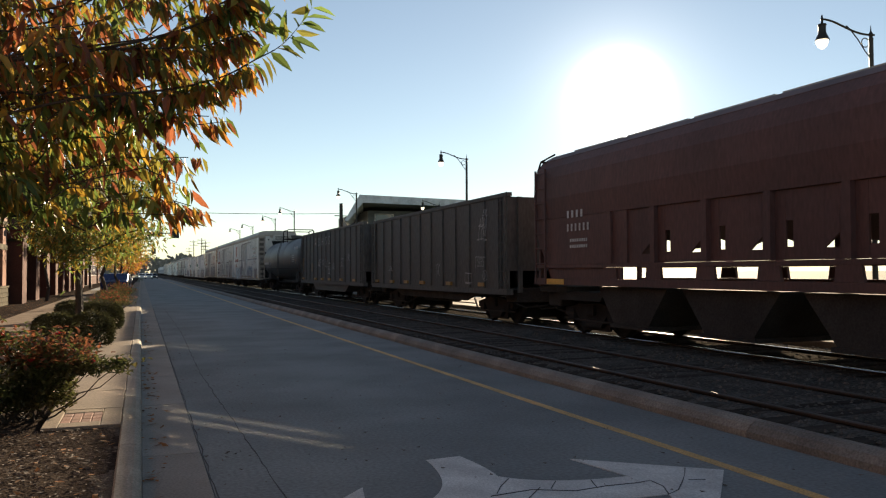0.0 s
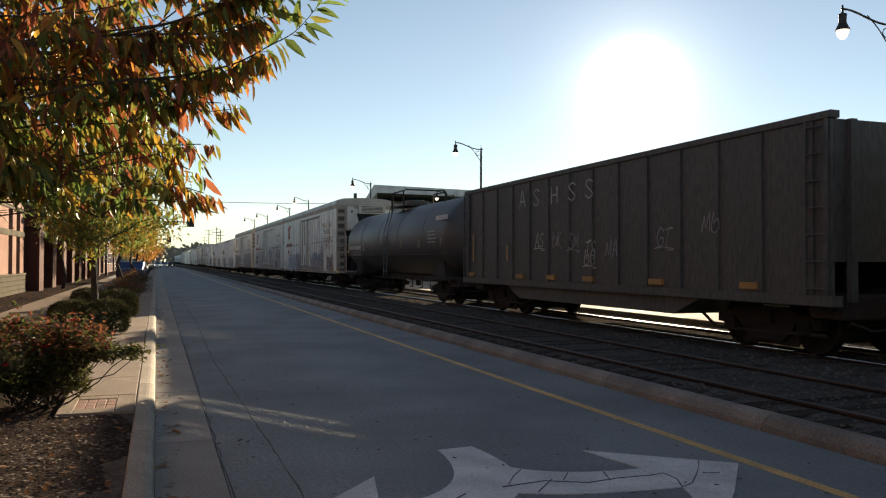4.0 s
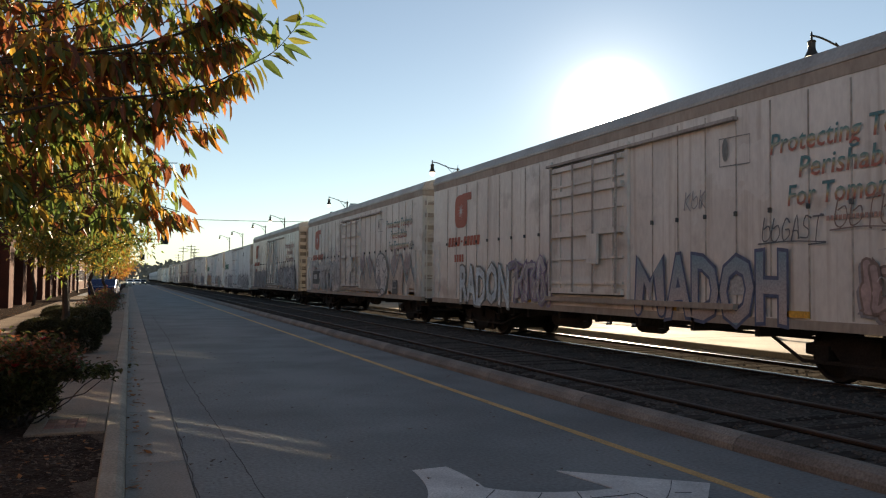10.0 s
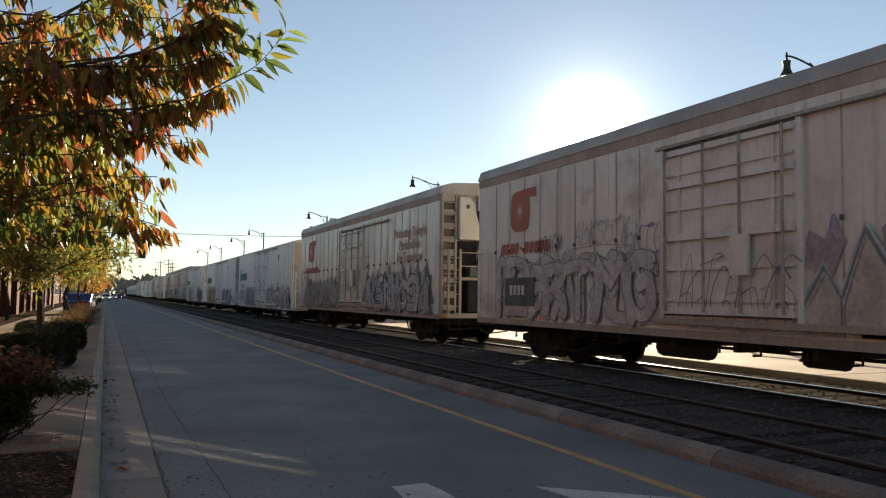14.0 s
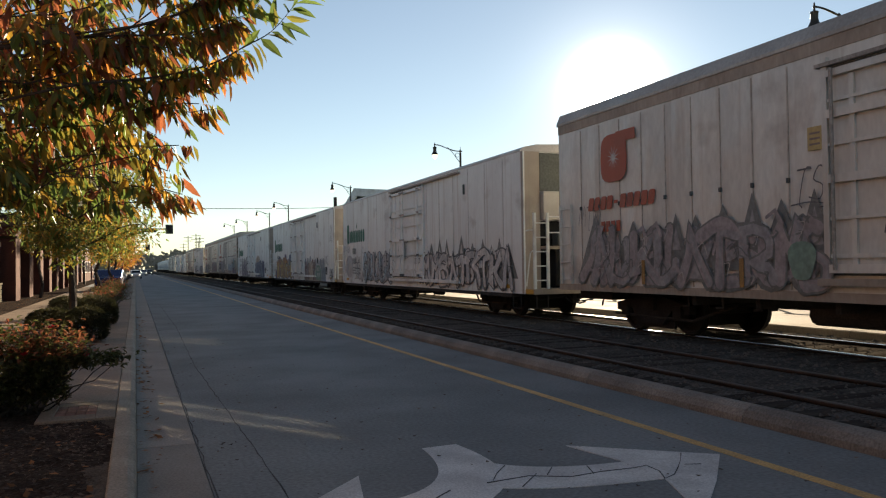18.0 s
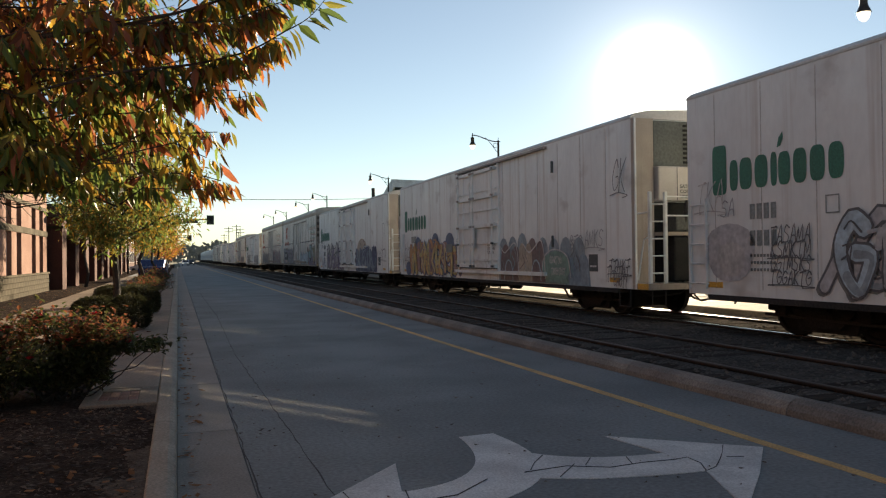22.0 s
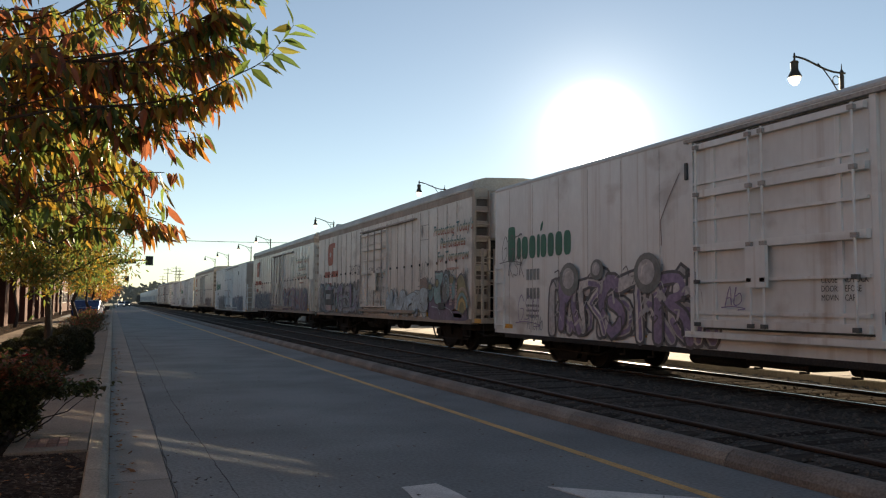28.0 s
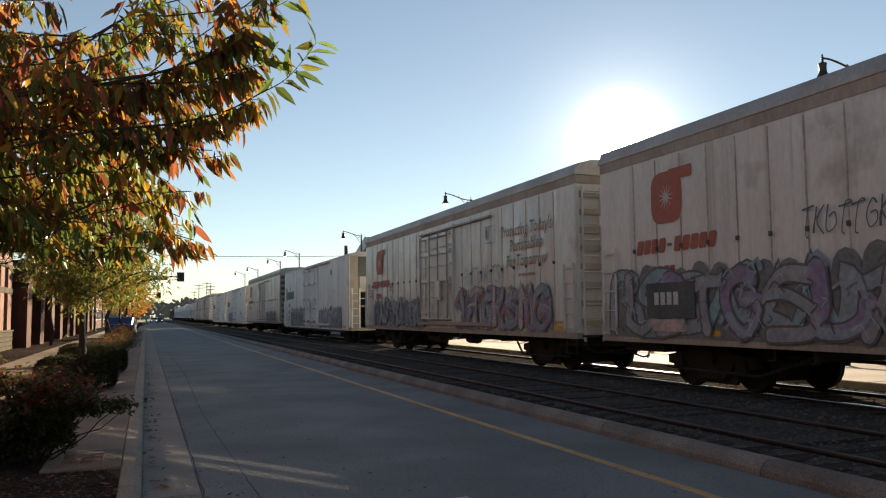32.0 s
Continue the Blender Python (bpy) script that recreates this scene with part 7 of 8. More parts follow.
boxcar(8, 236.3, 19.3, "white", True, "white insulated car with greenish and blue graffiti",
       [(1.5, 7.0, 0.72, 1.8, ["blue", "silver"], "blue", 0.9, False, "grey"), (11.5, 16.5, 0.72, 1.9, ["green", "silver"], "grey", 0.9, False, "green")],
       [])
boxcar(9, 258.0, 19.6, "dented", True, "pale rust-streaked insulated boxcar",
       [(1.5, 7.0, 0.95, 1.8, ["grey", "brown"], "grey", 0.9, False, "")],
       [])
boxcar(10, 280.4, 19.3, "white", True, "white insulated car with faint graffiti",
       [(10.5, 16.5, 0.72, 1.8, ["grey", "silver"], "grey", 0.9, False, "")],
       [])
boxcar(11, 302.3, 19.3, "white", True, "white insulated car with a dark door",
       [],
       [])
boxcar(12, 328.3, 18.9, "cream", False, "tall cream insulated boxcar far down the train",
       [],
       [])
boxcar(13, 348.9, 18.9, "cream", False, "tall cream insulated boxcar far down the train",
       [],
       [])
PALE = mat("pale_grey_hopper", (0.52, 0.55, 0.58), (0.42, 0.45, 0.48), rough=0.55, scale=0.6, fine=12, grain=0.12, rand=0.1)
for k in range(7):
    covered_hopper(370.5 + 18.3 * k, 17.1, PALE, "pale grey covered hopper car far down the train", gaps=False)
for k in range(3):
    gondola(499.5 + 15.6 * k, 14.4, "dark gondola car at the far end of the train")

# ---- far side of the tracks ----
PLATFORM = mat("platform_concrete", (0.20, 0.175, 0.145), (0.15, 0.13, 0.105), spec=0.1, rough=0.9, scale=0.5, fine=30, grain=0.15, bump=0.2)
STEEL_POLE = mat("dark_bronze_pole", (0.05, 0.045, 0.04), rough=0.5, metal=0.6, bump=0.05)
LAMP_GLASS = glowing("lamp_glass", (1.0, 0.86, 0.66), 0.7)
platform = tagged(new("platform"), "pale sunlit concrete platform beyond the tracks", "platform", kind="structure")
slab_mesh = Shape().slab(13.15, 19.0, 0.01, 5.99, -0.25, 0.22, 0.02).mesh("slab", PLATFORM)
for k in range(-3, 40):
    part("slab", slab_mesh, PLATFORM, platform, at=pose(0, 6 * k, 0))
part("edge_kerb", Shape().box(19.005, 19.25, -18, 240, -0.25, 0.34), CONCRETE, platform)
lawn = tagged(part("lawn", Shape().box(19.26, 60, -18, 400, -0.29, 0.24), mat("lawn", (0.16, 0.19, 0.05), (0.24, 0.22, 0.08), rough=0.95, scale=0.5, fine=14, grain=0.3, bump=0.5)), "mown grass in low sun", "lawn", kind="structure")


def bench_rail(y):
    ob = thing("guard_rail", "low steel guard rail on the platform", "railing", "guard rails", pose(17.6, y, 0.22))
    for k in range(4):
        part("post", Shape().box(-0.05, 0.05, k * 1.6 - 0.05, k * 1.6 + 0.05, 0.0, 0.55), STEEL_POLE, ob)
    part("rail", Shape().box(-0.03, 0.03, -0.3, 5.1, 0.552, 0.64), STEEL_POLE, ob)
    return ob


for y in (14.0, 24.0, 36.0):
    bench_rail(y)


def street_lamp(x, y, label, height=8.48):
    """A dark gooseneck lamp: pole with a ball and spike, an arm that swings up in an S to the bell, a scrolled brace and lit glass."""
    ob = thing("street_lamp", label, "street lamp", "platform lamps", pose(x, y, 0.22, 0, 0, -10))
    top, reach, rise = height, 1.62, 0.39
    part("base", Shape().lathe([(0.26, 0), (0.26, 0.25), (0.2, 0.32), (0.15, 0.7), (0.11, 0.85), (0.10, 0.86)], 14), STEEL_POLE, ob)
    part("pole", Shape().tube((0, 0, 0.8), (0, 0, top - 0.08), 0.085, 12, 0.065), STEEL_POLE, ob)
    part("finial", Shape().lathe([(0.001, 0.30), (0.012, 0.24), (0.022, 0.10), (0.05, 0.06), (0.075, 0.0), (0.05, -0.06), (0.04, -0.08), (0.075, -0.12), (0.07, -0.16)], 12, (0, 0, top)), STEEL_POLE, ob)
    arm = [(-0.05 - (reach - 0.05) * t, 0, top + rise * (0.5 - 0.5 * math.cos(math.pi * t ** 1.1))) for t in [k / 14 for k in range(15)]]
    arm = [(0.12, 0, top)] + arm
    part("arm", Shape().path(arm, 0.032, 8), STEEL_POLE, ob)
    tip = (-reach, 0, top + rise)
    part("scroll", Shape().path([(-0.06, 0, top - 0.66), (-0.20, 0, top - 0.50), (-0.42, 0, top - 0.18), (-0.66, 0, top + 0.10), (-0.82, 0, top + 0.24)], 0.018, 6), STEEL_POLE, ob)
    part("scroll", Shape().path([(-0.20 + 0.12 * math.cos(k * 0.62 + 0.6), 0, top - 0.24 + 0.14 * math.sin(k * 0.62 + 0.6)) for k in range(9)], 0.016, 6), STEEL_POLE, ob)
    part("bell", Shape().lathe([(0.001, 0.13), (0.022, 0.11), (0.03, 0.04), (0.045, 0.0), (0.03, -0.05), (0.035, -0.12), (0.11, -0.15), (0.125, -0.18), (0.11, -0.22), (0.105, -0.36), (0.12, -0.44), (0.175, -0.55), (0.205, -0.63), (0.185, -0.63)], 18, tip), STEEL_POLE, ob)
    part("glass", Shape().lathe([(0.18, -0.632), (0.165, -0.70), (0.12, -0.82), (0.06, -0.88), (0.001, -0.89)], 16, tip), LAMP_GLASS, ob, "glowing refractor glass")
    return ob


LAMPS = [(20.34, 17.8), (18.96, 46.32), (18.05, 70.23), (16.5, 92.9), (16.55, 107.3), (16.1, 126.5), (15.6, 139.5)]
for x, y in LAMPS:
    street_lamp(x, y, "dark gooseneck street lamp with a lit bell head on the platform")
street_lamp(27.0, 73.0, "dark gooseneck street lamp before the depot", 7.9)

# depot with a wide overhanging roof
DEPOT_WALL = mat("depot_panel", (0.15, 0.16, 0.17), (0.11, 0.12, 0.13), rough=0.85, scale=1, fine=12, grain=0.2)
FASCIA = mat("white_fascia", (0.66, 0.68, 0.70), rough=0.6, bump=0.02)
depot = thing("depot", "grey railway depot with a white roof edge and deep soffit", "building", "", pose(0, 0, 0))
part("wall", Shape().box(21.5, 46, 79.0, 92, -0.28, 7.9), DEPOT_WALL, depot)
part("soffit", Shape().add([(19.7, 75, 8.35), (48, 77, 8.1), (48, 93, 8.1), (24.2, 93, 8.35), (19.7, 75, 8.5), (48, 77, 8.3), (48, 93, 8.3), (24.2, 93, 8.5)], [(3, 2, 1, 0), (4, 5, 6, 7), (0, 1, 5, 4), (1, 2, 6, 5), (2, 3, 7, 6), (3, 0, 4, 7)]), DEPOT_WALL, depot)
part("fascia", Shape().add([(19.6, 74.9, 8.35), (48, 76.9, 8.1), (48, 77.2, 8.1), (19.6, 75.2, 8.35), (19.6, 74.9, 9.1), (48, 76.9, 8.75), (48, 77.2, 8.75), (19.6, 75.2, 9.1)], [(3, 2, 1, 0), (4, 5, 6, 7), (0, 1, 5, 4), (1, 2, 6, 5), (2, 3, 7, 6), (3, 0, 4, 7)]), FASCIA, depot)
part("roof_slope", Shape().add([(18.1, 75, 6.6), (19.6, 75, 9.1), (23.7, 90, 9.1), (22.3, 90, 6.6), (18.4, 75, 6.5), (19.9, 75, 8.3), (24.0, 90, 8.3), (22.6, 90, 6.5)], [(0, 1, 2, 3), (4, 5, 6, 7), (0, 1, 5, 4), (1, 2, 6, 5), (2, 3, 7, 6), (3, 0, 4, 7)]), FASCIA, depot)
win = part("window", Shape().box(22.2, 24.2, 78.93, 78.998, 6.3, 7.6), FASCIA, depot)
part("pane", Shape().box(22.28, 24.12, 78.90, 78.927, 6.38, 7.52), glass("depot_glass", (0.05, 0.07, 0.08)), win)
for k in range(5):
    win = part("window", Shape().box(26 + 3.6 * k, 28 + 3.6 * k, 78.93, 78.998, 1.2, 3.4), FASCIA, depot)
    part("pane", Shape().box(26.08 + 3.6 * k, 27.92 + 3.6 * k, 78.90, 78.927, 1.28, 3.32), glass("depot_glass"), win)
part("flue", Shape().tube((18.3, 77.2, -0.28), (18.3, 77.2, 8.4), 0.17, 12), STEEL_POLE, depot)

# overhead cable, power poles, signal masts
WIRE = mat("black_cable", (0.02, 0.02, 0.02), rough=0.6, bump=0)
POLE_WOOD = mat("pole_wood", (0.10, 0.08, 0.06), rough=0.9, fine=30, stretch=(6, 6, 0.4))
for x, y, h in ((-9.0, 100.0, 9.6), (26.5, 112.0, 10.6)):
    ob = thing("utility_pole", "weathered wooden utility pole", "utility pole", "utility poles", pose(x, y, -0.3))
    part("shaft", Shape().tube((0, 0, 0), (0, 0, h), 0.15, 10, 0.10), POLE_WOOD, ob)
    part("cross_arm", Shape().box(-0.9, 0.9, -0.05, 0.05, h - 0.7, h - 0.58), POLE_WOOD, ob)
pts = [(-9.0 + 35.5 * t, 100 + 12 * t, 9.1 + 0.9 * t - 3.6 * t * (1 - t) * 0.35) for t in [k / 16 for k in range(17)]]
tagged(part("overhead_cable", Shape().path(pts, 0.035, 5), WIRE), "thin black overhead cable across the street", "cable")
for x, y in ((14.9, 255.0), (16.2, 240.0), (18.8, 262.0), (21.0, 300.0), (17.5, 330.0)):
    ob = thing("utility_pole", "distant wooden utility pole with a cross arm", "utility pole", "utility poles", pose(x, y, -0.3))
    part("shaft", Shape().tube((0, 0, 0), (0, 0, 11.8), 0.16, 8, 0.11), POLE_WOOD, ob)
    for z in (11.2, 10.2):
        part("cross_arm", Shape().box(-1.3, 1.3, -0.06, 0.06, z, z + 0.14), POLE_WOOD, ob)

SIGNAL_BODY = mat("signal_housing", (0.03, 0.032, 0.03), rough=0.5, bump=0.02)


def signal_mast(x, y, reach, z, heads, sign=None):
    ob = thing("traffic_signal", "traffic signals hung on a dark mast arm over the road", "traffic light", "traffic signals", pose(x, y, 0.0))
    part("mast", Shape().tube((0, 0, 0), (0, 0, z + 0.6), 0.13, 10, 0.10), STEEL_POLE, ob)
    part("arm", Shape().tube((0, 0, z), (reach, 0, z + 0.04), 0.10, 8, 0.06), STEEL_POLE, ob)
    for r in heads:
        # seen from behind: the housing on a black backplate
        head = part("signal_head", Shape().box(r - 0.18, r + 0.18, -0.10, 0.22, z - 0.46, z + 0.46), SIGNAL_BODY, ob, soft=0.03)
        part("backplate", Shape().box(r - 0.40, r + 0.40, -0.125, -0.105, z - 0.52, z + 0.52), SIGNAL_BODY, head)
        for j in range(3):
            part("visor", Shape().tube((r, -0.13, z - 0.3 + 0.30 * j), (r, -0.36, z - 0.3 + 0.30 * j), 0.13, 12, caps=False), SIGNAL_BODY, head)
    if sign:
        part("sign", Shape().box(sign[0], sign[1], -0.14, -0.11, z - 0.36, z + 0.12), SIGNAL_BODY, ob)


signal_mast(-5.2, 95.0, 8.9, 6.06, (8.75, 5.1), (5.75, 7.4))
signal_mast(-4.4, 158.0, 6.8, 5.66, (6.5, 4.0))

# ---- distant woods ----
# foliage colour paled and greyed to stand in for distance haze
FAR_LEAF = mat("far_foliage", (0.20, 0.20, 0.175), (0.14, 0.145, 0.13), rough=0.9, scale=0.05, fine=1.0, grain=0.3, bump=0)
random.seed(21)
s = Shape()
for k in range(5200):
    y = random.uniform(560, 760)
    x = random.uniform(-120, 260)
    h = 8 + 3 * math.sin(x * 0.05) + 1.5 * math.sin(x * 0.21 + 1) + 0.03 * (y - 560)
    z = h * random.random() ** 0.6
    r = random.uniform(0.8, 1.9)
    a, b = random.uniform(0, 6.3), random.uniform(-0.6, 0.6)
    u = Vector((math.cos(a), math.sin(a) * 0.5, b)) * r
    v = Vector((-b, 0.3 * math.sin(a), 1)).normalized() * r
    c = Vector((x, y, z))
    s.add([c - u, c - 0.3 * u + v, c + 0.8 * u + 0.6 * v, c + u - 0.4 * v, c - v], [(0, 1, 2, 3, 4)])
tagged(part("far_woods", s, FAR_LEAF), "dark line of distant autumn woods", "woods", kind="stuff")


# ---- vehicles down the street ----
def saloon(x, y, turn, paint, label, lit=False, z=0.0):
    ob = thing("car", label, "car", "vehicles down the street", pose(x, y, z, 0, 0, turn))
    side = [(-2.2, 0.30), (-2.25, 0.62), (-2.05, 0.88), (-1.25, 0.98), (-0.55, 1.45), (0.75, 1.50), (1.55, 1.02), (2.15, 0.95), (2.25, 0.60), (2.2, 0.30)]
    part("body", Shape().plate(side, -0.88, 0.88), paint, ob, soft=0.08)
    g2 = glass("car_glass")
    for sx in (-1, 1):
        part("side_window", Shape().plate([(-1.05, 1.02), (-0.50, 1.38), (0.70, 1.42), (1.30, 1.04)], sx * 0.885 - 0.004, sx * 0.885 + 0.004), g2, ob)
    part("windscreen", Shape().add([(-0.75, -1.27, 1.0), (0.75, -1.27, 1.0), (0.68, -0.62, 1.44), (-0.68, -0.62, 1.44)], [(0, 1, 2, 3)]), g2, ob)
    for yy in (-1.4, 1.4):
        for sx in (-0.82, 0.82):
            w = part("wheel", Shape().tube((sx - 0.1, yy, 0.32), (sx + 0.1, yy, 0.32), 0.32, 18), SIGNAL_BODY, ob)
            part("rim", Shape().tube((sx * 1.12 - 0.02, yy, 0.32), (sx * 1.12 + 0.02, yy, 0.32), 0.2, 12), WHEEL, w)
    for sx in (-0.62, 0.62):
        part("headlight", Shape().tube((sx, -2.26, 0.68), (sx, -2.20, 0.68), 0.09, 12), glowing("headlight_on", (1.0, 0.9, 0.75), 1.2) if lit else MARK_WHITE, ob)
    return ob


SILVER_PAINT = mat("silver_paint", (0.55, 0.56, 0.58), rough=0.3, metal=0.6, bump=0)
BLUE_PAINT = mat("blue_paint", (0.014, 0.03, 0.12), rough=0.25, metal=0.2, bump=0)
WHITE_CAR = mat("white_car_paint", (0.72, 0.72, 0.72), rough=0.3, bump=0)
turning = saloon(0.15, 228.0, 0, WHITE_CAR, "white car with lit headlights that drives up and turns off", True)
saloon(1.9, 222.0, 0, SILVER_PAINT, "silver car with lit headlights waiting at the signal", True)
saloon(3.3, 231.0, 0, SIGNAL_BODY, "dark car with lit headlights waiting at the signal", True)
tagged(part("parking_bay", Shape().box(-4.3, -0.25, 78.0, 92.0, -0.2, 0.134), ASPHALT), "small asphalt parking bay beside the street", "parking bay", kind="structure")
saloon(-1.7, 64.0, 176, BLUE_PAINT, "dark blue car parked beside the pavement", z=0.135)
saloon(-3.4, 124.0, 90, SILVER_PAINT, "silver car parked by the pavement", z=0.13)

# ---- left side: planting strip, pavement, buildings ----
tagged(part("planting_bed", Shape().box(-2.3, -0.205, Y0, 8.95, -0.28, 0.10), MULCH), "dark mulch bed with dry leaves by the kerb", "planting bed", kind="structure")
# bare sandy soil shows through the mulch beside the kerb
SAND = mat("bare_sandy_soil", (0.15, 0.125, 0.10), (0.10, 0.083, 0.068), spec=0.05, rough=0.95, scale=5, fine=60, grain=0.35, bump=0.5)
rng = random.Random(3)
grit = Shape()
for k in range(5200):
    u = rng.random()
    x, y = -0.215 - 0.42 * u * u, 3.0 + 5.9 * rng.random()
    if math.sin(y * 2.1 + 1.2) + 0.6 * math.sin(y * 5.3 + x * 9) < 2.2 * u - 0.5:
        continue
    r, a = rng.uniform(0.012, 0.034), rng.uniform(0, 6.3)
    ring = [(x + r * math.cos(a + g) * rng.uniform(0.7, 1.2), y + r * math.sin(a + g) * rng.uniform(0.7, 1.2), 0.1015) for g in (0, 1.05, 2.1, 3.15, 4.2, 5.25)]
    grit.add(ring + [(x, y, 0.103 + rng.random() * 0.006)], [(i, (i + 1) % 6, 6) for i in range(6)])
tagged(part("sandy_soil", grit, SAND), "crumbs of bare sandy soil beside the kerb", "soil", kind="stuff")
tagged(part("planting_strip", Shape().box(-2.3, -0.96, 8.951, 260, -0.28, 0.10), MULCH), "mulched planting strip under the street trees", "planting bed", kind="structure")
tagged(part("wall_border", Shape().box(-6.3, -4.35, Y0, 260, -0.28, 0.11), MULCH), "mulched border along the buildings", "planting bed", kind="structure")
paving = tagged(new("kerb_paving"), "pale concrete paving behind the kerb", "paving", kind="structure")
m1 = Shape().slab(-0.95, -0.206, 0.006, 1.494, -0.25, 0.128, 0.006).mesh("paving_slab", CONCRETE)
for k in range(90):
    part("paving_slab", m1, CONCRETE, paving, at=pose(0, 10.06 + 1.5 * k, 0))
for x0, x1, a, b in ((-0.95, -0.80, 8.96, 10.04), (-0.40, -0.206, 8.96, 10.04), (-0.798, -0.402, 8.96, 9.22), (-0.798, -0.402, 9.84, 10.04)):
    part("paving_slab", Shape().slab(x0, x1, a, b, -0.25, 0.128, 0.006), CONCRETE, paving)
brick = Shape().slab(0.003, 0.097, 0.003, 0.197, -0.1, 0.0, 0.005).mesh("brick", PAVER)
for i in range(4):
    for j in range(3):
        part("brick", brick, PAVER, paving, at=pose(-0.80 + 0.1 * i, 9.225 + 0.205 * j, 0.124 + random.uniform(-0.002, 0.002)))
PAVEMENT = mat("pavement_concrete", (0.25, 0.195, 0.145), (0.17, 0.135, 0.103), spec=0.05, rough=0.9, scale=0.9, fine=40, grain=0.25, bump=0.3, rand=0.12)
walkway = tagged(new("pavement"), "pale concrete pavement striped with low sun", "pavement", kind="structure")
m2 = Shape().slab(-4.34, -2.305, 0.006, 1.794, -0.25, 0.13, 0.012).mesh("pavement_slab", PAVEMENT)
for k in range(-12, 130):
    part("pavement_slab", m2, PAVEMENT, walkway, at=pose(0, 1.8 * k, 0))

# loose litter of chips and dry leaves on the mulch and along the gutter
random.seed(9)
CHIP = mat("mulch_chip", (0.14, 0.105, 0.08), (0.06, 0.045, 0.036), rough=0.9, bump=0.1, leaf=0.15)
DRY = mat("dry_leaf", (0.30, 0.12, 0.035), (0.20, 0.10, 0.04), rough=0.8, bump=0.1, leaf=0.3)
for name, material, count, label in (("mulch_chips", CHIP, 8500, "scattered bark chips and twigs"), ("fallen_leaves", DRY, 700, "dry fallen leaves on mulch and kerb")):
    s = Shape()
    for k in range(count):
        if name == "fallen_leaves" and k % 3 == 0:
            x, y, z = random.gauss(0.12, 0.07), random.uniform(3.5, 30), 0.012
        elif k % 3 == 1:
            x, y, z = random.uniform(-6.0, -4.4), random.uniform(22, 60), 0.122
        else:
            x, y, z = random.uniform(-2.25, -0.25), random.uniform(2.8, 8.9), 0.112
        a, r = random.uniform(0, 6.3), random.uniform(0.008, 0.034) if material is CHIP else random.uniform(0.025, 0.055)
        w = r * (0.35 if material is CHIP else 0.45)
        c, q = math.cos(a), math.sin(a)
        t = random.uniform(0.0, 0.6) * r
        s.add([(x + c * r, y + q * r, z + t), (x - q * w, y + c * w, z + 0.004), (x - c * r, y - q * r, z + 0.002), (x + q * w, y - c * w, z + 0.006 + t * 0.4)], [(0, 1, 2, 3)])
    tagged(part(name, s, material), label, "litter", kind="stuff")

s = Shape()
for k in range(420):
    x, y = 0.55 + 5.0 * random.random() ** 1.6, 3.6 + 24 * random.random() ** 1.5
    a, r = random.uniform(0, 6.3), random.uniform(0.008, 0.03)
    c, q, w = math.cos(a) * r, math.sin(a) * r, random.uniform(0.35, 0.7)
    z = 0.006
    s.add([(x + c, y + q, z + r * 0.4), (x - q * w, y + c * w, z), (x - c, y - q, z + r * 0.2), (x + q * w, y - c * w, z)], [(0, 1, 2, 3)])
tagged(part("road_grit", s, CHIP), "small chips and leaf bits scattered on the asphalt", "litter", kind="stuff")

# ---- buildings along the pavement ----
PINK_BRICK = mat("pink_brick", (0.30, 0.18, 0.135), (0.245, 0.14, 0.105), spec=0.08, rough=0.85, scale=0.7, fine=16, grain=0.15, bump=0.25)
STONE_TRIM = mat("stone_trim", (0.088, 0.074, 0.046), (0.055, 0.047, 0.030), spec=0.05, rough=0.85, scale=2, fine=30, grain=0.15, bump=0.2, rand=0.1)
DARK_BRICK = mat("dark_red_brick", (0.105, 0.046, 0.036), (0.072, 0.035, 0.029), spec=0.08, rough=0.85, scale=1, fine=18, grain=0.2, bump=0.25)
WINDOW = glass("window_glass", (0.012, 0.014, 0.016), 0.08)
shop = thing("shop_building", "pinkish brick building with narrow dark windows and a stone base", "building")
WX, WEND = -6.3, 45.2
ys = []
y = 43.4
while y > -20:
    ys += [y, y - 2.15]
    y -= 5.78
cuts = sorted((q - 0.55, q + 0.55) for q in ys)
edges = [-22.0] + [e for c in cuts for e in c] + [WEND]
for a, b in zip(edges[::2], edges[1::2]):
    part("wall_pier", Shape().box(WX - 0.45, WX, a, b, 0.985, 7.2), PINK_BRICK, shop)
for a, b in cuts:
    part("wall_band", Shape().box(WX - 0.45, WX, a + 0.002, b - 0.002, 4.05, 7.2), PINK_BRICK, shop)
    part("wall_band", Shape().box(WX - 0.45, WX, a + 0.002, b - 0.002, 2.82, 3.10), PINK_BRICK, shop)
    for z0, z1 in ((0.985, 2.815), (3.105, 4.045)):
        w = part("window", Shape().box(WX - 0.26, WX - 0.18, a + 0.004, a + 0.07, z0, z1), FASCIA, shop)
        part("frame", Shape().box(WX - 0.26, WX - 0.18, b - 0.07, b - 0.004, z0, z1), FASCIA, w)
        part("frame", Shape().box(WX - 0.26, WX - 0.18, a + 0.072, b - 0.072, z1 - 0.07, z1 - 0.002), FASCIA, w)
        part("pane", Shape().box(WX - 0.235, WX - 0.21, a + 0.072, b - 0.072, z0 + 0.002, z1 - 0.072), WINDOW, w)
part("inner_wall", Shape().box(WX - 6, WX - 0.5, -22, WEND - 0.01, -0.28, 7.1), DARK_BRICK, shop)
part("plinth", Shape().box(WX - 0.5, WX + 0.03, -22, WEND, -0.28, 0.08), STONE_TRIM, shop)
block = Shape().slab(0.0, 0.10, 0.009, 0.591, 0.008, 0.212, 0.014).mesh("stone_block", STONE_TRIM)
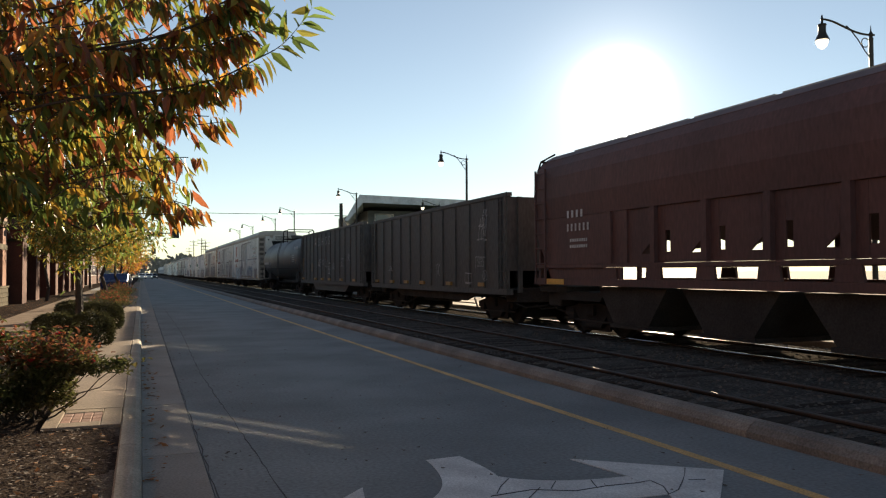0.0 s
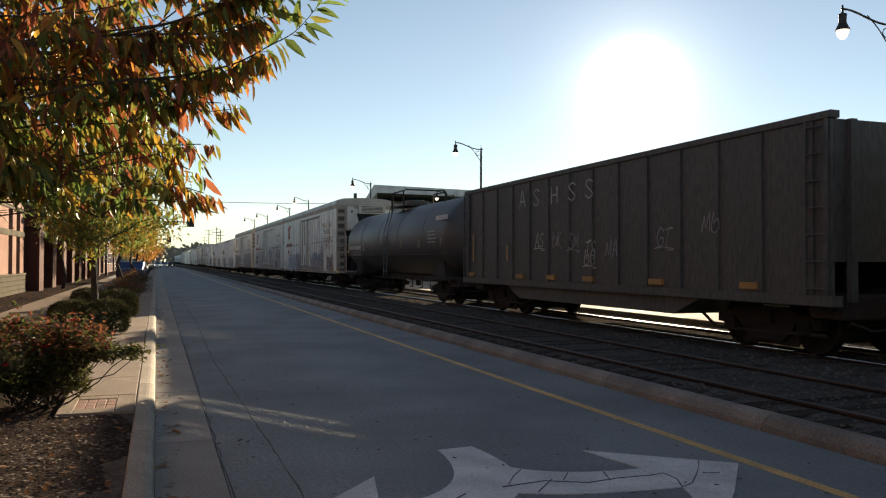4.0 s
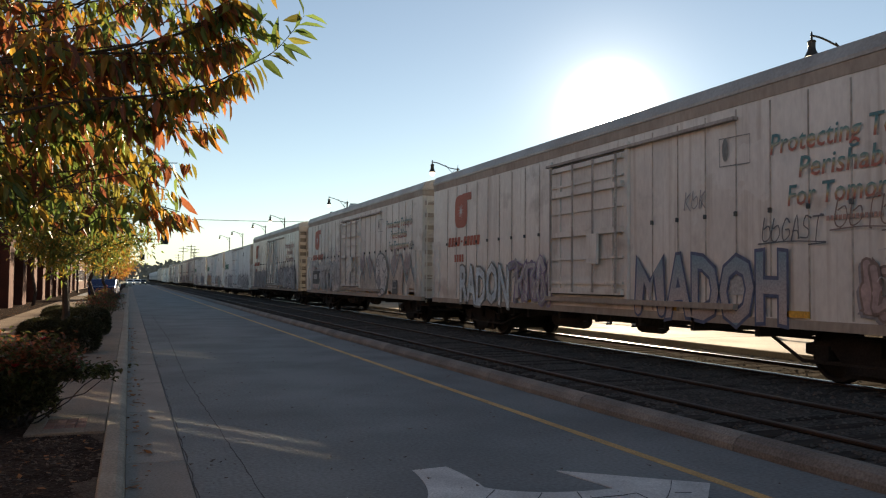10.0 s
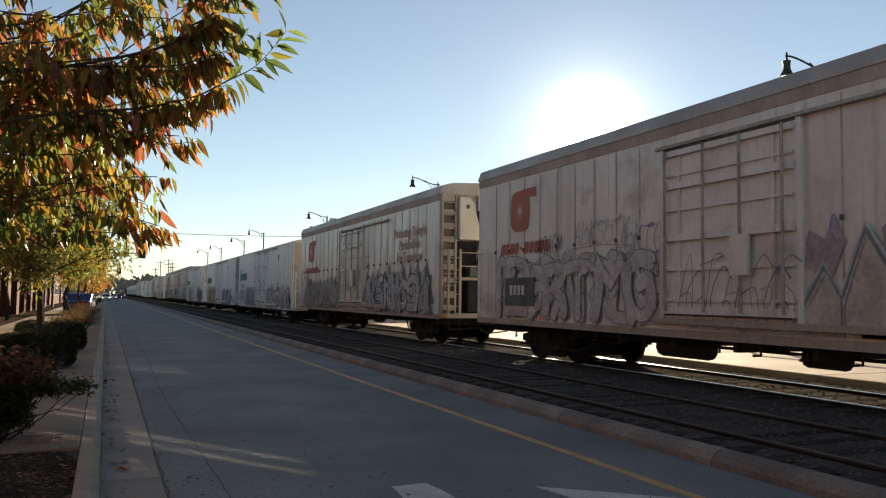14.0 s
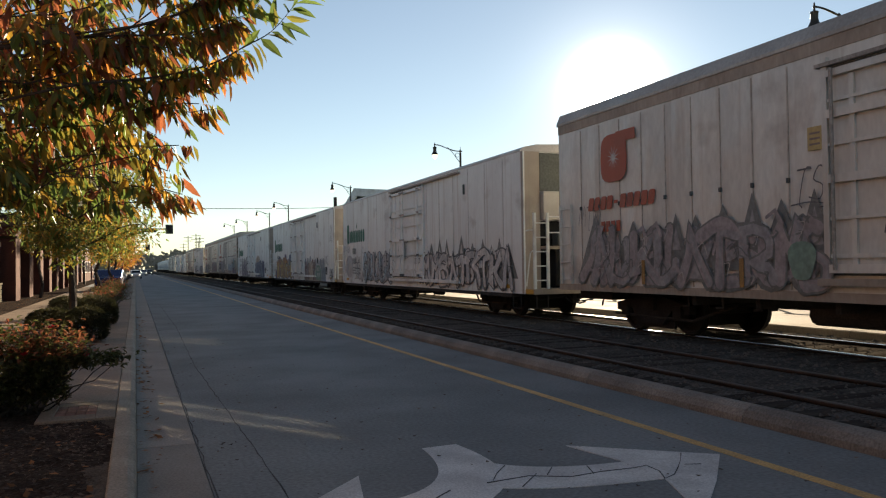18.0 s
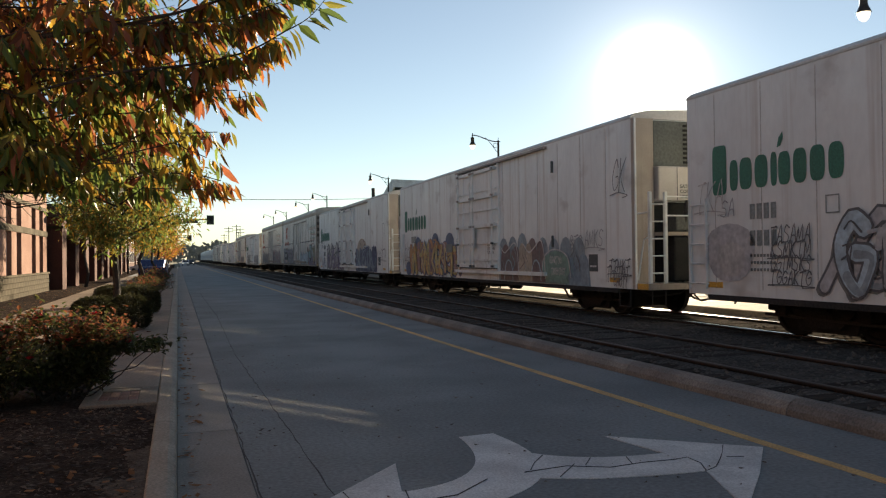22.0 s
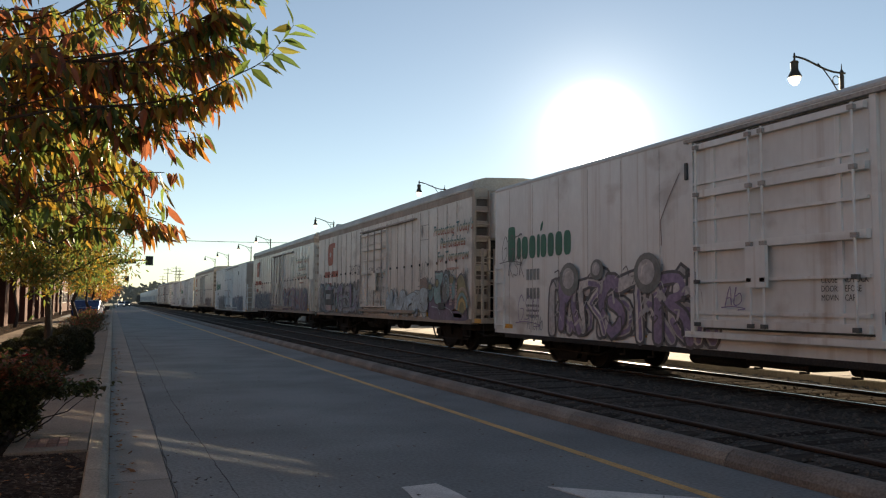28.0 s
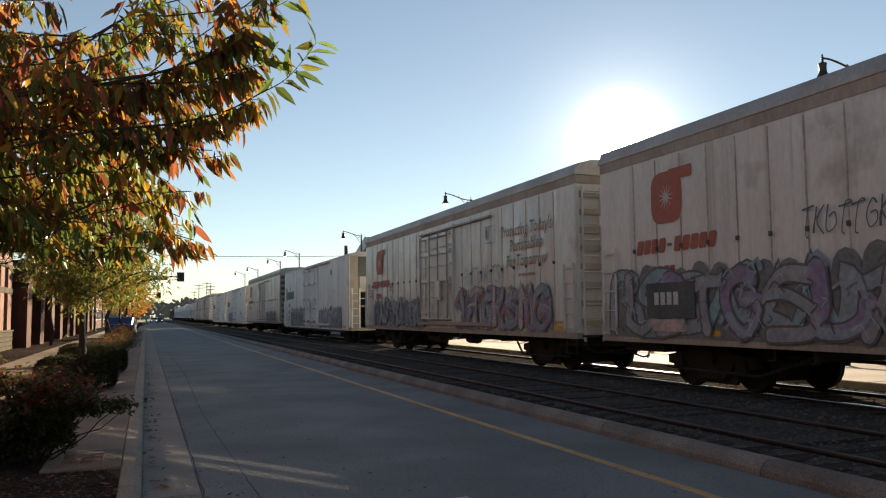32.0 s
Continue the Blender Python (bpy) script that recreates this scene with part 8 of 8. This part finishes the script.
for j in range(4):
    for k in range(26):
        yy = WEND - 15.3 + 0.6 * k - 0.3 * (j % 2)
        part("stone_block", block, STONE_TRIM, shop, at=pose(WX - 0.02, yy, 0.082 + 0.22 * j))
part("base_wall", Shape().box(WX - 0.45, WX + 0.06, -22, WEND - 15.7, 0.082, 0.975), STONE_TRIM, shop)
part("base_core", Shape().box(WX - 0.45, WX - 0.025, WEND - 15.69, WEND - 0.01, 0.082, 0.975), DARK_JOINT, shop)
for z0, z1, out in ((0.976, 1.06, 0.12), (2.83, 3.09, 0.04), (4.06, 4.24, 0.05), (7.0, 7.3, 0.12)):
    part("string_course", Shape().box(WX + 0.002, WX + out, -22, WEND + 0.02, z0, z1), STONE_TRIM, shop)
part("roof", Shape().box(WX - 6.0, WX + 0.1, -22, WEND, 7.302, 7.45), STEEL_POLE, shop)

arcade = thing("arcade", "dark red brick arcade with sunlit pier edges", "building")
for k in range(9):
    yy = 46.0 + 5.7 * k
    part("pier", Shape().box(-7.4, -5.69, yy, yy + 1.7, -0.28, 3.3), DARK_BRICK, arcade)
    part("cap", Shape().box(-7.45, -5.63, yy - 0.06, yy + 1.76, 3.302, 3.42), STONE_TRIM, arcade)
    part("back_wall", Shape().box(-7.7, -7.45, yy, yy + 5.69, -0.28, 3.4), DARK_BRICK, arcade)
part("lintel", Shape().box(-6.4, -5.7, 45.8, 97.6, 3.424, 3.9), DARK_BRICK, arcade)
part("roof", Shape().box(-12, -5.3, 45.7, 98, 3.902, 4.1), STEEL_POLE, arcade)
for k in range(3):
    y = 105 + 34 * k
    ob = thing("street_building", "two-storey brick building farther along the street", "building", "street buildings", pose(0, y, 0))
    part("wall", Shape().box(-20, -8.0, 0, 28, -0.28, 8.0), DARK_BRICK, ob)
    part("cornice", Shape().box(-20.1, -7.8, -0.1, 28.1, 8.002, 8.4), STONE_TRIM, ob)
    for i in range(7):
        for z in (1.2, 4.8):
            w = part("window", Shape().box(-7.998, -7.94, 1.6 + 3.8 * i, 3.2 + 3.8 * i, z, z + 1.9), FASCIA, ob)
            part("pane", Shape().box(-7.938, -7.92, 1.7 + 3.8 * i, 3.1 + 3.8 * i, z + 0.1, z + 1.8), WINDOW, w)

# ---- trees and shrubs ----
BARK = mat("bark", (0.055, 0.043, 0.035), (0.035, 0.028, 0.024), rough=0.9, scale=4, fine=30, grain=0.3, bump=0.6, stretch=(1, 1, 0.25))
LEAF = {
    "green": mat("leaf_green", (0.145, 0.205, 0.046), (0.085, 0.13, 0.037), rough=0.42, bump=0, leaf=0.55),
    "olive": mat("leaf_olive", (0.235, 0.21, 0.040), (0.16, 0.155, 0.036), rough=0.5, bump=0, leaf=0.45),
    "yellow": mat("leaf_yellow", (0.38, 0.235, 0.035), (0.28, 0.175, 0.035), rough=0.5, bump=0, leaf=0.45),
    "orange": mat("leaf_orange", (0.45, 0.215, 0.045), (0.33, 0.14, 0.035), rough=0.45, bump=0, leaf=0.58),
    "russet": mat("leaf_russet", (0.29, 0.10, 0.045), (0.20, 0.07, 0.033), rough=0.45, bump=0, leaf=0.5),
}


def leaf_points(p, way, up, length, width, fold=0.25, curl=0.12):
    """A folded lance-shaped leaf from p along way: base, two broad points a side, tip, and the midrib."""
    side = way.cross(up)
    if side.length < 1e-4:
        side = way.orthogonal()
    side.normalize()
    n = side.cross(way).normalized()
    a, b, t = p + way * length * 0.32, p + way * length * 0.68 - n * length * curl * 0.5, p + way * length - n * length * curl
    w = side * width / 2
    lift = n * width * fold
    return [p, a + w + lift, b + w * 0.75 + lift, t, b - w * 0.75 + lift, a - w + lift, a, b]


LEAF_FACES = [(0, 1, 6), (1, 2, 7, 6), (2, 3, 7), (0, 6, 5), (5, 6, 7, 4), (4, 7, 3)]


def tree_limbs(shape, rng, start, end, r0, r1, bow=0.2, n=6):
    a, b = Vector(start), Vector(end)
    pts = []
    for k in range(n + 1):
        t = k / n
        p = a.lerp(b, t)
        p.z += bow * math.sin(math.pi * t)
        if 0 < k < n:
            p += Vector((rng.uniform(-1, 1), rng.uniform(-1, 1), rng.uniform(-1, 1))) * 0.075 * (b - a).length / 2
        pts.append(p)
    for k in range(n):
        shape.tube(pts[k], pts[k + 1], r0 + (r1 - r0) * k / n, 7, r0 + (r1 - r0) * (k + 1) / n, caps=k == n - 1)
    return pts


# the near tree, whose boughs reach over the kerb
rng = random.Random(5)
near = thing("street_tree", "street tree with long orange, russet and green leaves", "tree", "street trees", pose(0, 0, 0))
trunk = Shape()
tree_limbs(trunk, rng, (-2.15, 6.6, 0.05), (-2.2, 6.5, 2.5), 0.13, 0.10, 0, 5)
tree_limbs(trunk, rng, (-2.2, 6.5, 2.5), (-2.0, 6.4, 5.6), 0.10, 0.04, 0, 5)
part("trunk", trunk, BARK, near)
# bough: start height on the trunk, end point, how green its tip is
BOUGHS = [(2.3, (0.50, 5.45, 2.96), 0.1), (2.2, (0.36, 5.5, 2.66), 0.1), (2.1, (0.22, 5.6, 2.14), 0.1), (2.1, (0.12, 5.5, 2.06), 0.1),
          (2.8, (0.80, 5.3, 3.86), 0.2), (2.5, (-0.35, 4.9, 2.95), 0.3), (2.0, (-0.30, 6.2, 2.10), 0.2), (2.3, (0.05, 6.6, 2.55), 0.3), (2.7, (0.35, 6.4, 3.35), 0.2), (2.2, (-0.75, 5.3, 2.25), 0.4)]
BOUGHS += [(3.2, (0.5, 5.6, 4.1), 0.2), (2.9, (-0.6, 5.2, 3.5), 0.3), (2.6, (-0.1, 5.9, 2.95), 0.2), (2.15, (-0.6, 7.0, 2.35), 0.4), (3.4, (-0.4, 6.9, 3.7), 0.3), (3.8, (0.0, 5.4, 4.5), 0.2), (3.0, (-0.3, 7.3, 3.0), 0.3),
           (2.2, (-0.15, 5.7, 2.40), 0.3), (2.4, (-0.5, 5.5, 2.70), 0.3), (2.6, (-0.2, 5.3, 3.25), 0.2), (2.9, (0.1, 5.6, 3.60), 0.2), (2.1, (-0.7, 5.9, 2.02), 0.3), (2.3, (-0.4, 6.4, 2.70), 0.3), (2.6, (0.25, 5.9, 3.10), 0.1),
           (2.0, (0.02, 5.9, 2.02), 0.1), (2.5, (-0.9, 5.6, 3.0), 0.3), (2.8, (-0.7, 6.2, 3.3), 0.3), (2.2, (-0.9, 6.3, 2.45), 0.3)]
BOUGHS += [(2.0 + 0.09 * k, (-1.3 + 0.19 * (k * 5 % 9), 7.2 + 0.3 * (k % 4), 1.95 + 0.13 * k), 0.45) for k in range(16)]
BOUGHS += [(1.95 + 0.02 * k, (-1.15 + 0.19 * (k * 4 % 7), 5.35 + 0.22 * (k % 3), 1.96 + 0.08 * (k % 6)), 0.4) for k in range(5)]
BOUGHS += [(2.4, (0.52, 5.45, 3.25), 0.2, 0.0), (2.5, (0.62, 5.42, 3.40), 0.2, 0.0), (2.35, (0.44, 5.45, 3.10), 0.1, 0.05), (2.3, (0.40, 5.45, 2.86), 0.1), (2.2, (0.40, 5.5, 2.72), 0.1), (2.1, (0.27, 5.5, 2.44), 0.1), (2.0, (0.29, 5.5, 2.12), 0.1), (2.05, (0.20, 5.5, 2.27), 0.1)]
BOUGHS += [(2.5, (0.50, 5.4, 3.62), 0.3, -0.15), (2.6, (0.30, 5.35, 3.45), 0.2, 0.0), (2.4, (0.18, 5.4, 3.05), 0.2, 0.0), (2.9, (0.55, 5.5, 3.95), 0.2, 0.0)]
leaves = []


def leaf_colour(p, green):
    """Greener towards the tip of a green bough and low inside the crown; elsewhere orange and russet."""
    tip = max(0.0, (p.x - 0.60) / 0.15) if green > 0.5 else 0.0
    zone = 0.5 + 0.5 * math.sin(p.x * 3.1 + p.z * 2.3 + p.y)
    inner = 0.35 if p.x < 0.05 and p.z < 2.9 else 0.12 if p.x < 0.3 else 0.0
    roll = rng.random()
    if roll < max(0.20 + 0.22 * zone + inner, min(tip, 0.95)):
        return "green" if tip > 0.4 or rng.random() < 0.55 else "olive"
    if roll < 0.50 + 0.1 * zone:
        return "orange"
    return "russet" if roll < 0.84 else "yellow"


def dress(p, q, green, count):
    """Leaves set by turns along a twig from p to q, hanging at an angle from it."""
    d = (q - p).normalized()
    side = d.cross(Vector((0, 0, 1)))
    side = side.normalized() if side.length > 0.01 else Vector((1, 0, 0))
    for i in range(count):
        t = (i + rng.uniform(0.2, 0.8)) / count
        base = p.lerp(q, t)
        turn = side * (1 if i % 2 else -1) * rng.uniform(0.4, 1.1)
        way = (d * rng.uniform(0.3, 0.9) + turn + Vector((rng.uniform(-0.3, 0.3), rng.uniform(-0.3, 0.3), rng.uniform(-2.4, -0.5)))).normalized()
        if base.z + 0.14 * way.z < 1.94 + 0.10 * min(max((-base.x - 0.55) / 0.5, 0), 1) + 0.06 * (base.y - 5.5):
            continue
        if -0.50 < base.x < -0.02 and 2.12 < base.z < 2.42 and rng.random() < 0.6:
            continue
        length = rng.uniform(0.105, 0.185) * (1.2 if green > 0.8 and base.x > 0.6 else 1.0)
        leaves.append((base, way, length, length * rng.uniform(0.23, 0.31), leaf_colour(base, green)))


for h, end, green, *bow in BOUGHS:
    wood = Shape()
    pts = tree_limbs(wood, rng, (-2.2, 6.5, h), end, 0.013, 0.003, bow[0] if bow else rng.uniform(-0.05, 0.28), 9)
    for k in range(3, 10):
        a, b = pts[k - 1], pts[k]
        ahead = (b - a).normalized()
        if k > 5:
            dress(a, b, green, 3)
        for j in range(3):
            p = a.lerp(b, rng.random())
            d = (ahead * rng.uniform(0.3, 1.2) + Vector((rng.uniform(-0.6, 0.6), rng.uniform(-0.9, 0.9), rng.uniform(-0.8, 0.5)))).normalized()
            q = p + d * rng.uniform(0.14, 0.34) * (0.75 if k > 7 else 1.0)
            wood.tube(p, q, 0.0032, 4, 0.0018, caps=False)
            dress(p, q, green, rng.randint(4, 8))
    dress(pts[-1], pts[-1] + (pts[-1] - pts[-2]).normalized() * 0.12, green, 5)
    part("bough", wood, BARK, near)
# two long boughs that rise past the rest of the crown: orange clusters hang along them, large green leaves at the tips
for line, r in (([(-2.2, 6.5, 2.9), (-1.2, 5.9, 3.0), (-0.3, 5.5, 3.1), (0.28, 5.45, 3.29), (0.41, 5.45, 3.42), (0.54, 5.45, 3.52), (0.76, 5.45, 3.70), (0.98, 5.45, 3.85)], 0.013),
                ([(-1.2, 5.9, 3.02), (-0.3, 5.5, 3.10), (0.30, 5.45, 3.16), (0.60, 5.45, 3.28), (0.72, 5.45, 3.34), (0.82, 5.45, 3.46)], 0.008),
                ([(-2.2, 6.5, 2.5), (-1.2, 5.9, 2.62), (-0.4, 5.5, 2.78), (0.10, 5.45, 2.86), (0.46, 5.45, 2.97), (0.69, 5.45, 3.11), (0.86, 5.45, 3.22), (0.98, 5.45, 3.36), (1.08, 5.45, 3.51)], 0.010)):
    wood = Shape()
    pts = [Vector(p) for p in smooth_line(line, 4)]
    for k in range(1, len(pts)):
        a, b = pts[k - 1], pts[k]
        wood.tube(a, b, r * (1.05 - k / len(pts)), 6, r * (1.05 - (k + 1) / len(pts)) + 0.001, caps=False)
        if b.x < -0.2:
            continue
        if b.x > 0.64:
            ahead = (b - a).normalized()
            across = ahead.cross(Vector((0, 1, 0)))
            for j in range(rng.choice((1, 2, 3))):
                way = (ahead * rng.uniform(0.0, 1.0) + across * rng.uniform(0.3, 1.2) * (1 if j % 3 else -1) + Vector((0, rng.uniform(-0.7, 0.7), rng.uniform(-0.5, 0.0)))).normalized()
                length = rng.uniform(0.14, 0.23)
                leaves.append((a.lerp(b, rng.random()), way, length, length * rng.uniform(0.25, 0.33), rng.choice(("green", "green", "green", "olive"))))
            continue
        for j in range(3):
            p = a.lerp(b, rng.random())
            q = p + Vector((rng.uniform(0.0, 0.16), rng.uniform(-0.12, 0.12), rng.uniform(-0.12, 0.05)))
            wood.tube(p, q, 0.0034, 4, 0.002, caps=False)
            dress(p, q, 0.1, rng.randint(4, 7))
    part("bough", wood, BARK, near)
single = [q for q in leaves if q[0].x > 0.2][:300]
chosen = set(id(q) for q in single)
shared = {c: Shape().add(leaf_points(Vector((0, 0, 0)), Vector((0, 0, -1)), Vector((0, 1, 0)), 0.12, 0.031), LEAF_FACES).mesh("leaf", LEAF[c]) for c in LEAF}
for base, way, length, width, colour in single:
    m = Matrix.Translation(base) @ way.to_track_quat("-Z", "Y").to_matrix().to_4x4() @ pose(0, 0, 0, 0, 0, rng.uniform(0, 360)) @ Matrix.Scale(length / 0.12, 4)
    part("leaf", shared[colour], LEAF[colour], near, at=m)
for c in LEAF:
    s = Shape()
    for base, way, length, width, colour in (q for q in leaves if q[4] == c and id(q) not in chosen):
        s.add(leaf_points(base, way, Vector((rng.uniform(-1, 1), rng.uniform(-1, 1), rng.uniform(0, 1))), length, width), LEAF_FACES)
    tagged(part("leaves", s, LEAF[c], near), kind="stuff")


def street_tree(x, y, seed, count, size, colours, label, radius=2.1, crown=(1.9, 6.4)):
    """A slender street tree: tapered trunk, limbs, and a crown of many small leaves with gaps."""
    rng = random.Random(seed)
    ob = thing("street_tree", label, "tree", "street trees", pose(x, y, 0.08))
    top = crown[1]
    wood = Shape()
    tree_limbs(wood, rng, (0, 0, 0), (rng.uniform(-0.1, 0.1), 0, top * 0.85), 0.10, 0.03, 0, 7)
    part("trunk", wood, BARK, ob)
    ends = []
    for k in range(30):
        a = rng.uniform(0, 2 * math.pi)
        h = rng.uniform(crown[0] + 0.2, top * 0.82)
        t = (h - crown[0]) / (top - crown[0])
        reach = radius * (0.75 + 0.35 * math.sin(math.pi * min(t + 0.15, 1))) * rng.uniform(0.5, 1.0) * (1.0 - 0.45 * t)
        end = Vector((math.cos(a) * reach, math.sin(a) * reach, min(h + rng.uniform(-0.2, 0.7), top)))
        limb = Shape()
        pts = tree_limbs(limb, rng, (0, 0, h - 0.3), end, 0.03, 0.008, 0.15, 5)
        part("limb", limb, BARK, ob)
        ends += pts[2:]
    made = {c: Shape() for c in colours}
    for k in range(count):
        p = ends[rng.randrange(len(ends))] + Vector((rng.gauss(0, 0.24), rng.gauss(0, 0.24), rng.gauss(-0.08, 0.22)))
        way = Vector((rng.uniform(-1, 1), rng.uniform(-1, 1), rng.uniform(-1.4, 0.3))).normalized()
        c = colours[rng.randrange(len(colours))]
        made[c].add(leaf_points(p, way, Vector((rng.uniform(-1, 1), rng.uniform(-1, 1), 0.5)), size * rng.uniform(0.7, 1.3), size * 0.30), LEAF_FACES)
    for c, s in made.items():
        tagged(part("leaves", s, LEAF[c], ob), kind="stuff")


street_tree(-1.45, 21.4, 11, 19000, 0.14, ["olive", "green", "olive", "yellow", "green"], "slender street tree with yellow-green leaves", 2.35, (1.75, 6.8))
street_tree(-1.5, 39.6, 12, 6500, 0.17, ["olive", "yellow", "green"], "street tree turning yellow")
street_tree(-1.5, 57.7, 13, 3500, 0.20, ["yellow", "olive", "olive"], "street tree turning yellow and orange")
street_tree(-4.95, 49.7, 19, 3600, 0.20, ["green", "green", "olive"], "dark green tree in the border by the arcade", 2.0, (2.7, 6.4))
for k, y in enumerate((76.0, 95.0, 116.0, 140.0)):
    street_tree(-1.6, y, 14 + k, 1800, 0.30, ["orange", "yellow", "russet"], "distant street tree in orange leaf")


# clipped shrubs and rose bushes
SHRUB = mat("shrub_leaf", (0.075, 0.070, 0.032), (0.040, 0.048, 0.020), rough=0.45, bump=0, leaf=0.3)
ROSE_LEAF = mat("rose_leaf", (0.085, 0.105, 0.032), (0.075, 0.06, 0.025), rough=0.5, bump=0, leaf=0.4)
ROSE_RED = mat("rose_red_leaf", (0.24, 0.085, 0.045), (0.16, 0.075, 0.035), rough=0.5, bump=0, leaf=0.4)
PETAL = mat("red_petal", (0.62, 0.03, 0.05), (0.5, 0.03, 0.06), rough=0.5, bump=0, leaf=0.3)


def shrub(x, y, rx, ry, h, count, seed):
    rng = random.Random(seed)
    ob = thing("shrub", "clipped dark evergreen shrub in the planting strip", "shrub", "clipped shrubs", pose(x, y, 0.09))
    for k in range(9):
        a = rng.uniform(0, 6.3)
        part("stem", Shape().tube((0, 0, 0), (math.cos(a) * rx * 0.6, math.sin(a) * ry * 0.6, h * 0.7), 0.016, 5, 0.006), BARK, ob)
    s = Shape()
    for k in range(count):
        u, v = rng.uniform(0, 2 * math.pi), rng.uniform(-0.75, 1)
        r = math.sqrt(1 - abs(v) ** 3.2) * rng.uniform(0.82, 1.04) * (1 + 0.07 * math.sin(3 * u + seed))
        p = Vector((math.cos(u) * rx * r, math.sin(u) * ry * r, 0.05 + h * (0.45 + 0.55 * v) * rng.uniform(0.93, 1.05)))
        p.z = max(p.z, 0.04)
        way = Vector((math.cos(u) + rng.uniform(-0.8, 0.8), math.sin(u) + rng.uniform(-0.8, 0.8), rng.uniform(-0.3, 1))).normalized()
        s.add(leaf_points(p, way, Vector((0, 0, 1)), rng.uniform(0.05, 0.085), 0.036), LEAF_FACES)
    tagged(part("leaves", s, SHRUB, ob), kind="stuff")


for k, (x, y, rx, ry, h) in enumerate(((-1.81, 19.9, 0.46, 0.46, 0.62), (-0.98, 18.5, 0.42, 0.45, 0.70), (-0.95, 23.6, 0.50, 0.5, 0.74), (-2.1, 29.0, 0.5, 0.5, 0.62), (-1.78, 25.2, 0.48, 0.5, 0.66), (-1.25, 28.6, 0.5, 0.6, 0.62), (-1.95, 22.6, 0.38, 0.40, 0.52))):
    shrub(x, y, rx, ry, h, 4200, 40 + k)


def rose_bush(x, y, rx, ry, h, count, flowers, seed, label="rose bush with reddish leaves and a few red blooms"):
    rng = random.Random(seed)
    ob = thing("rose_bush", label, "rose bush", "rose bushes", pose(x, y, 0.09))
    tips = []
    for k in range(30):
        a, q = rng.uniform(0, 6.3), rng.uniform(0.25, 1.0)
        end = Vector((math.cos(a) * rx * q, math.sin(a) * ry * q, h * (1.05 - 0.4 * q * q) * rng.uniform(0.75, 1.05)))
        stem = Shape()
        pts = tree_limbs(stem, rng, (rng.uniform(-0.25, 0.25) * rx, rng.uniform(-0.25, 0.25) * ry, 0), end, 0.011, 0.004, -0.06, 5)
        part("stem", stem, BARK, ob)
        tips += [pts[k] for k in (2, 3, 4, 5, 5)]
    a, b = Shape(), Shape()
    for k in range(count):
        p = tips[rng.randrange(len(tips))] + Vector((rng.gauss(0, 0.085), rng.gauss(0, 0.085), rng.gauss(0, 0.075)))
        p.z = max(p.z, (h * 0.55 if p.x > 0.5 * rx else h * 0.14) + rng.random() * 0.14)
        way = Vector((rng.uniform(-1, 1), rng.uniform(-1, 1), rng.uniform(-0.5, 0.9))).normalized()
        (b if p.z > h * 0.72 and rng.random() < 0.45 else a).add(leaf_points(p, way, Vector((0, 0, 1)), rng.uniform(0.05, 0.085), 0.042), LEAF_FACES)
    tagged(part("leaves", a, ROSE_LEAF, ob), kind="stuff")
    tagged(part("red_leaves", b, ROSE_RED, ob), kind="stuff")
    for k in range(flowers):
        p = tips[rng.randrange(len(tips)) // 5 * 5 + 4] + Vector((0, 0, 0.03))
        f = Shape()
        for j in range(9):
            g = j * 2.4
            r = 0.016 + 0.002 * j
            way = Vector((math.cos(g), math.sin(g), 0.9 - 0.09 * j)).normalized()
            f.add(leaf_points(p, way, Vector((0, 0, 1)), r * 1.7, r * 1.7, 0.4, -0.2), LEAF_FACES)
        part("bloom", f, PETAL, ob)


rose_bush(-1.22, 9.72, 1.05, 0.66, 0.86, 6800, 16, 61)
rose_bush(-1.85, 9.3, 0.65, 0.6, 0.78, 3200, 12, 62)
for k, y in enumerate((31.5, 36.0, 41.0, 49.0)):
    rose_bush(-1.1, y, 0.85, 1.2, 0.75 if k < 2 else 1.0, 1700, 8, 64 + k, "rose hedge with reddish autumn leaves")


def gone(t):
    """How far the train has come after t seconds."""
    return 6.45 * t - 0.0086 * t * t


# the white car: up the street, then off to its right
DRIVE = [(0, 0.15, 228, 0), (10.5, 0.15, 228, 0), (12, 0.1, 213, 0), (14, 0.1, 189, 0), (17, 0.1, 160, 0), (19, 0.0, 146, 0), (20, -0.1, 140.5, -8), (20.5, -0.5, 138.4, -35), (21, -1.7, 137.0, -65),
         (21.5, -3.3, 136.4, -82), (22, -5.2, 136.1, -90), (23, -9.5, 136.0, -90), (25, -19, 136.0, -90), (26.5, -24, 136.0, -90), (32, -24, 136.0, -90)]


def motions():
    for car, y0 in CARS:
        walk(car, [(t, pose(TRACK_X, y0 - gone(t), RAIL_Z)) for t in range(0, 33, 2)])
    step = 0.1
    turns = [(k * step, -math.degrees(gone(k * step)) / -0.458) for k in range(321)]
    for ws, dy in WHEELS:
        walk(ws, [(t, pose(0, dy, 0.458, a, 0, 0)) for t, a in turns])
    walk(turning, [(t, pose(x, y, 0.0 if x > -1 else 0.135 if x > -5 else -0.28, 0, 0, a)) for t, x, y, a in DRIVE])


motions()
